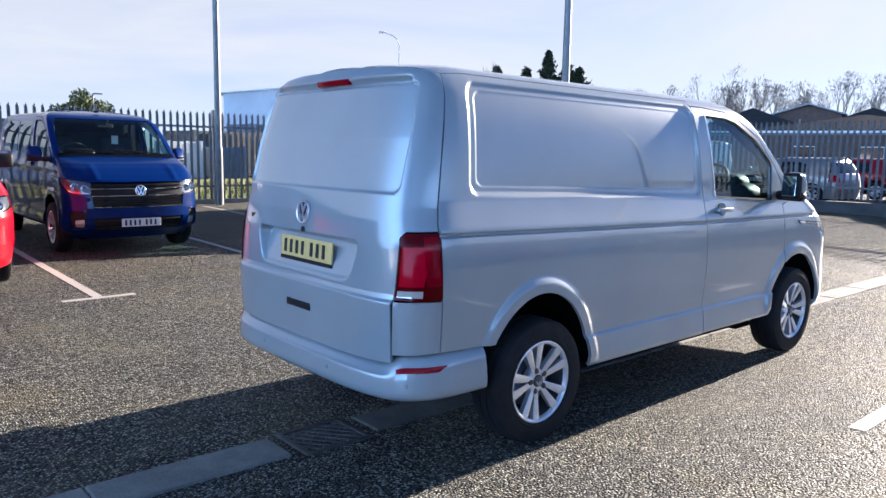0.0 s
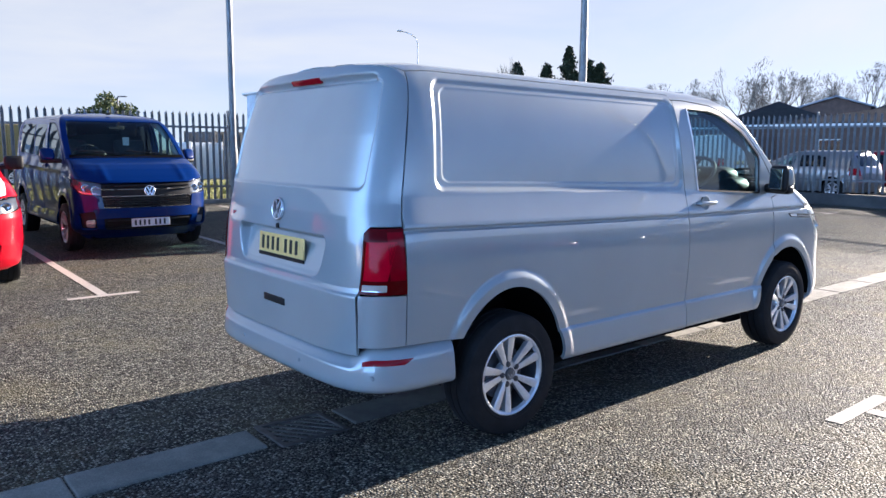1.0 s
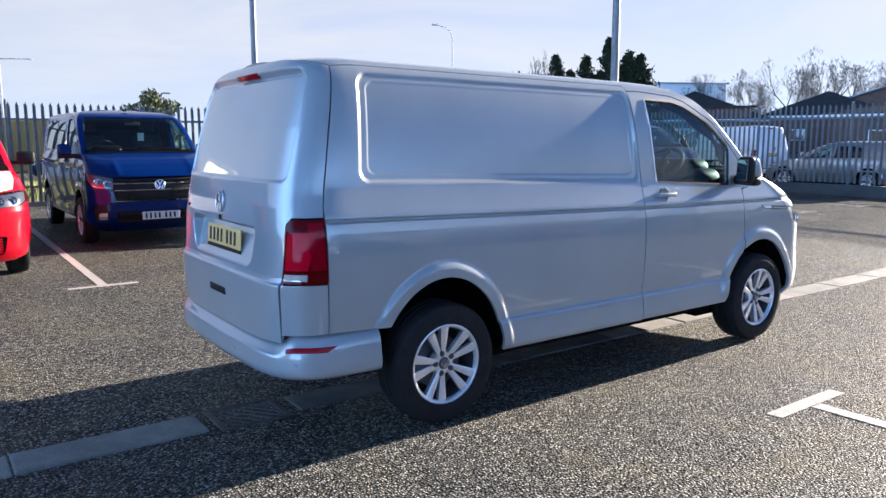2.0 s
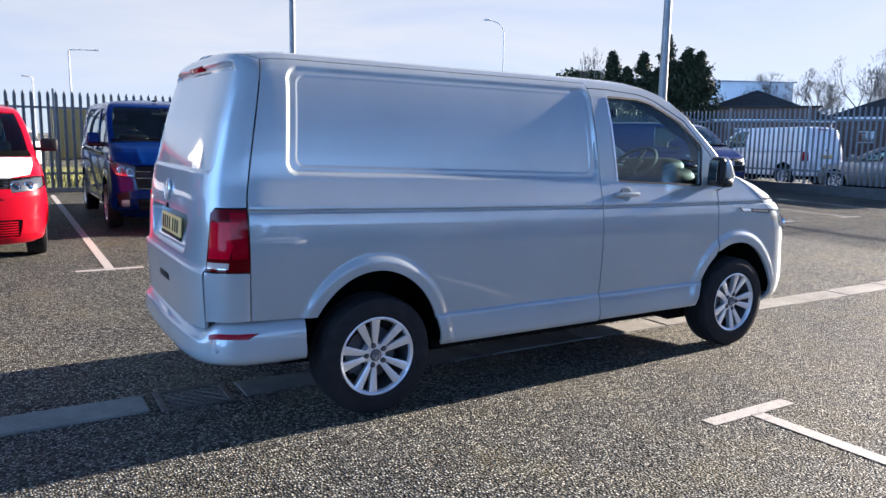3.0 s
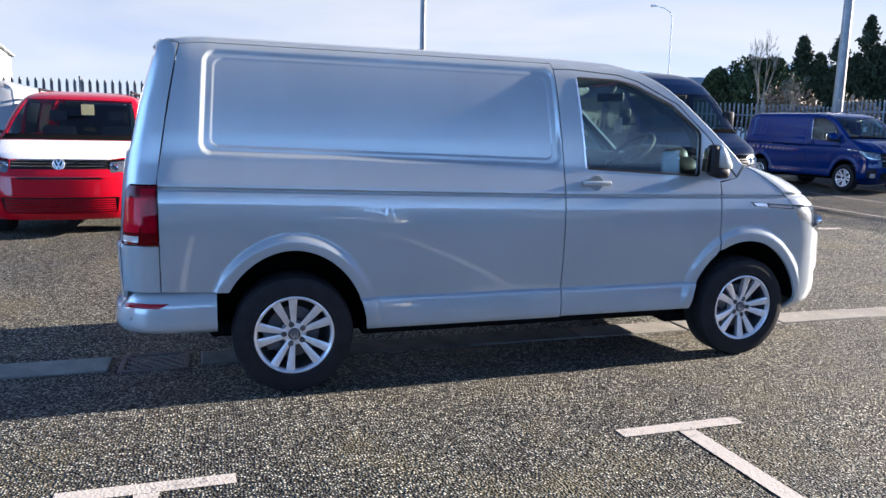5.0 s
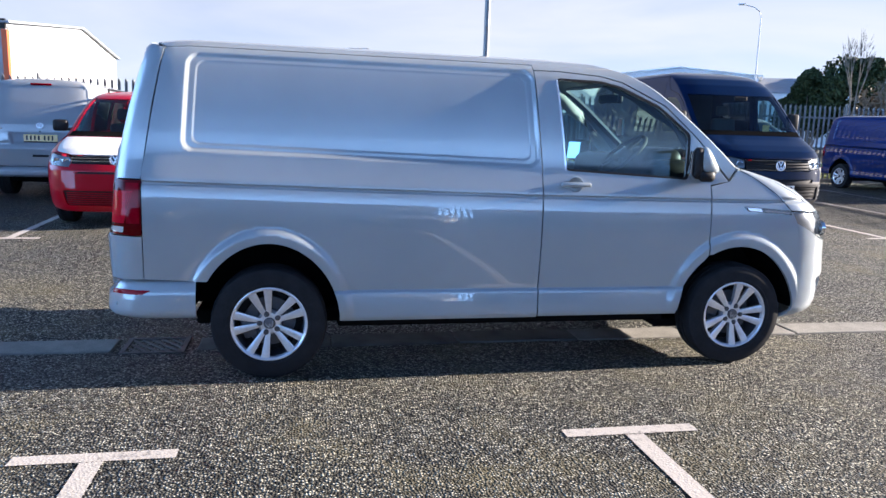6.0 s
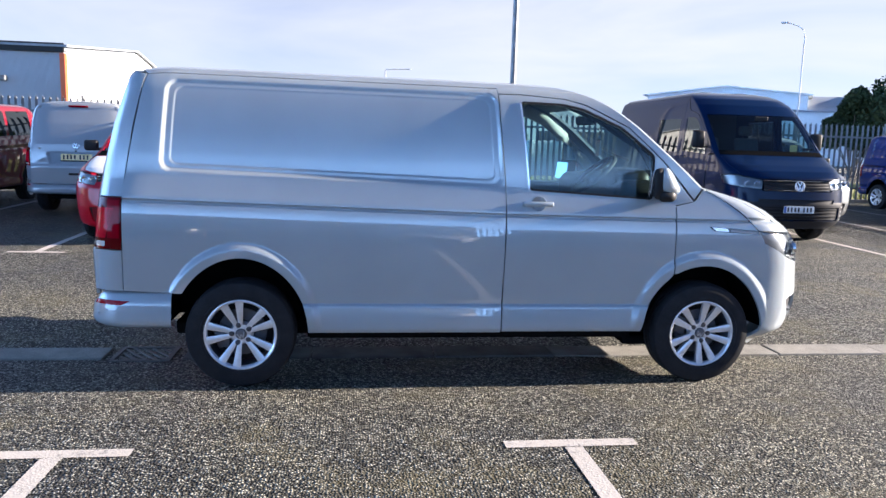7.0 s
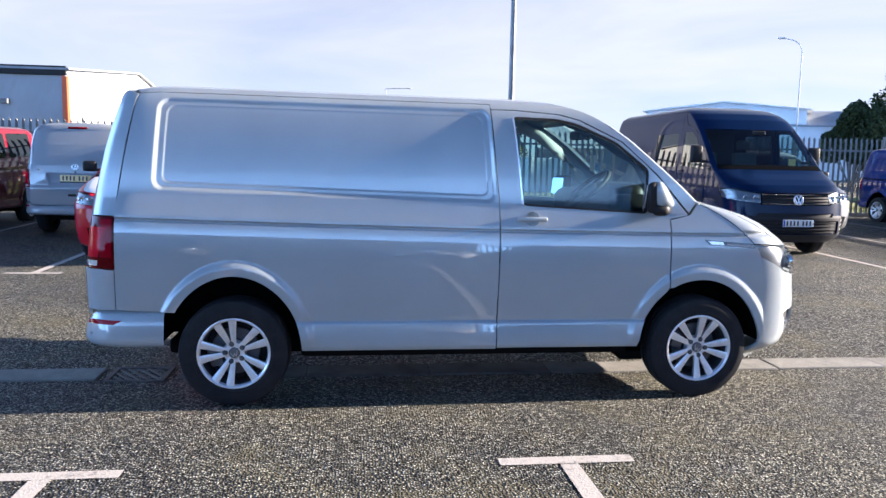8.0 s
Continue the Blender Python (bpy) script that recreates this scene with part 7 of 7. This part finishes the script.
gabled(45.0, 79.9, -32, 18.0, 30, 8.0, 9.0, "pale corrugated warehouse beyond the yard", PALE_CLAD, WHITE_CLAD, (), "warehouse")
gabled(53.0, 36.0, -56, 11.5, 14, 3.3, 6.1, "low house with a dark tiled gable roof", BRICK, ROOF_DARK, ((-3.5, 1.2, 1.6, 1.2), (1.8, 1.2, 1.6, 1.2)), hip=5.0)
gabled(77.5, 37.0, -64, 12.0, 16, 4.2, 7.1, "distant house with a dark tiled roof", BRICK, ROOF_DARK, ((-3.5, 1.6, 1.6, 1.2), (1.8, 1.6, 1.6, 1.2)), hip=5.0)
gabled(86.6, 27.6, -68, 14.0, 16, 4.2, 7.3, "distant house with a dark tiled roof", BRICK, ROOF_DARK, ((-3.5, 1.6, 1.6, 1.2), (1.8, 1.6, 1.6, 1.2)), hip=5.0)
gabled(84.2, 33.8, -66, 7.0, 12, 6.3, 7.4, "distant house with a grey sheet roof", BRICK, ROOF_GREY)
gabled(62.0, 20.0, -74, 16.0, 14, 3.6, 5.2, "long low house with a dark tiled roof", BRICK, ROOF_DARK, ((-5, 1.2, 1.8, 1.2), (0, 1.2, 1.8, 1.2), (4, 1.2, 1.8, 1.2)), hip=5.0)


# ---- yard beyond the back fence ----
def crate(x, y, sx, sy, sz, turn, material, label):
    """A steel storage box with ribbed sides and corner posts."""
    c = thing("storage_container", label, "container", "yard containers", "", pose(x, y, 0.15, 0, 0, turn))
    bm = bmesh.new()
    box(bm, (-sx / 2, -sy / 2, 0.08), (sx / 2, sy / 2, sz), 0.03)
    b = part("body", bm, material, c)
    n = int(sx / 0.3)
    for i in range(n):
        bm = bmesh.new()
        x0 = -sx / 2 + 0.1 + i * (sx - 0.2) / n
        box(bm, (x0, -sy / 2 - 0.03, 0.2), (x0 + 0.12, -sy / 2 + 0.005, sz - 0.12), 0.01)
        part("rib", bm, material, b)
    for px in (-sx / 2, sx / 2):
        for py in (-sy / 2, sy / 2):
            bm = bmesh.new()
            box(bm, (px - 0.06, py - 0.06, 0), (px + 0.06, py + 0.06, sz + 0.04), 0.01)
            part("corner_post", bm, material, c)
    return c


STEEL_BLUE = plain("blue_container_paint", (0.05, 0.09, 0.16), 0.5)
STEEL_DARK = plain("dark_container_paint", (0.03, 0.035, 0.04), 0.5)
STEEL_OCHRE = plain("ochre_container_paint", (0.28, 0.19, 0.05), 0.5)
STEEL_WHITE = plain("white_container_paint", (0.62, 0.63, 0.64), 0.5)
crate(12.5, 30.0, 5.0, 2.4, 2.1, 10, STEEL_DARK, "dark steel storage container in the yard")
crate(9.2, 27.5, 1.4, 1.2, 1.6, 5, STEEL_WHITE, "white storage crate in the yard")
crate(11.0, 27.0, 1.3, 1.2, 1.4, -8, STEEL_BLUE, "blue storage crate in the yard")
crate(17.5, 33.0, 6.0, 2.4, 2.6, 4, STEEL_BLUE, "blue steel storage container in the yard")
crate(2.5, 36.0, 3.4, 2.2, 2.4, 0, STEEL_OCHRE, "ochre steel storage container in the yard")
crate(-8.0, 40.0, 6.0, 2.4, 2.6, 0, STEEL_WHITE, "white steel storage container in the yard")
car("hatchback", "white hatchback in the yard behind the fence", "car", HATCH, WHITE, pose(-1.2, 24.0, 0.16, 0, 0, 160), False, "cars behind the back fence", 0.09)
car("hatchback", "dark hatchback in the yard behind the fence", "car", HATCH, NAVY, pose(4.6, 26.0, 0.16, 0, 0, 175), False, "cars behind the back fence", 0.09)
car("hatchback", "silver hatchback in the yard behind the fence", "car", HATCH, SILVER, pose(-6.5, 22.5, 0.16, 0, 0, 170), False, "cars behind the back fence", 0.09)


# ---- behind the walk: what the paint reflects ----
shed("showroom", "long dark clad showroom across the car park", -46.0, -58.0, 0, 55.0, 14.0, 5.4, 6.6, GREY_CLAD, ROOF_DARK)
shed("workshop", "white clad workshop with a low roof", 14.5, -58.0, 0, 18.0, 14.0, 5.0, 6.0, WHITE_CLAD, ROOF_GREY)
shed("showroom", "dark clad showroom beside a white workshop", 38.0, -58.0, 0, 40.0, 14.0, 5.4, 6.6, GREY_CLAD, ROOF_DARK)
shed("workshop", "brick workshop with a low gable", -52.0, -14.0, 90, 24.0, 18.0, 5.0, 8.5, BRICK, ROOF_DARK)
for i in range(-6, 12):
    fence_panel(pose(i * 2.75, -14.5, 0.10))
post = lamp_post(17.6, -11.8, 9.2, 0.10, 0.07, "tall steel floodlight column across the car park", None, 0.1)
for z, w in ((9.1, 0.55), (7.4, 0.75)):
    bm = bmesh.new()
    box(bm, (-w, -0.05, z - 0.05), (w, 0.05, z + 0.05), 0.01)
    box(bm, (-w, -0.16, z - 0.20), (-w + 0.42, 0.16, z + 0.22), 0.04)
    part("floodlight_bar", bm, POLE, post)
for x, turn, col, lab in ((-3.0, 88, SILVER, "silver hatchback parked across the car park"), (2.2, 90, WHITE, "white hatchback parked across the car park"), (5.0, 92, NAVY, "navy hatchback parked across the car park"), (10.2, 89, RED, "red hatchback parked across the car park"), (13.0, 90, SILVER, "silver hatchback parked across the car park")):
    car("hatchback", lab, "car", HATCH, col, pose(x, -13.2, 0.10, 0, 0, turn), False, "cars across the car park", 0.08)
transporter("panel_van", "plain white van parked across the car park", "van", WHITE, pose(-20.0, 6.0, 0.05, 0, 0, -60))
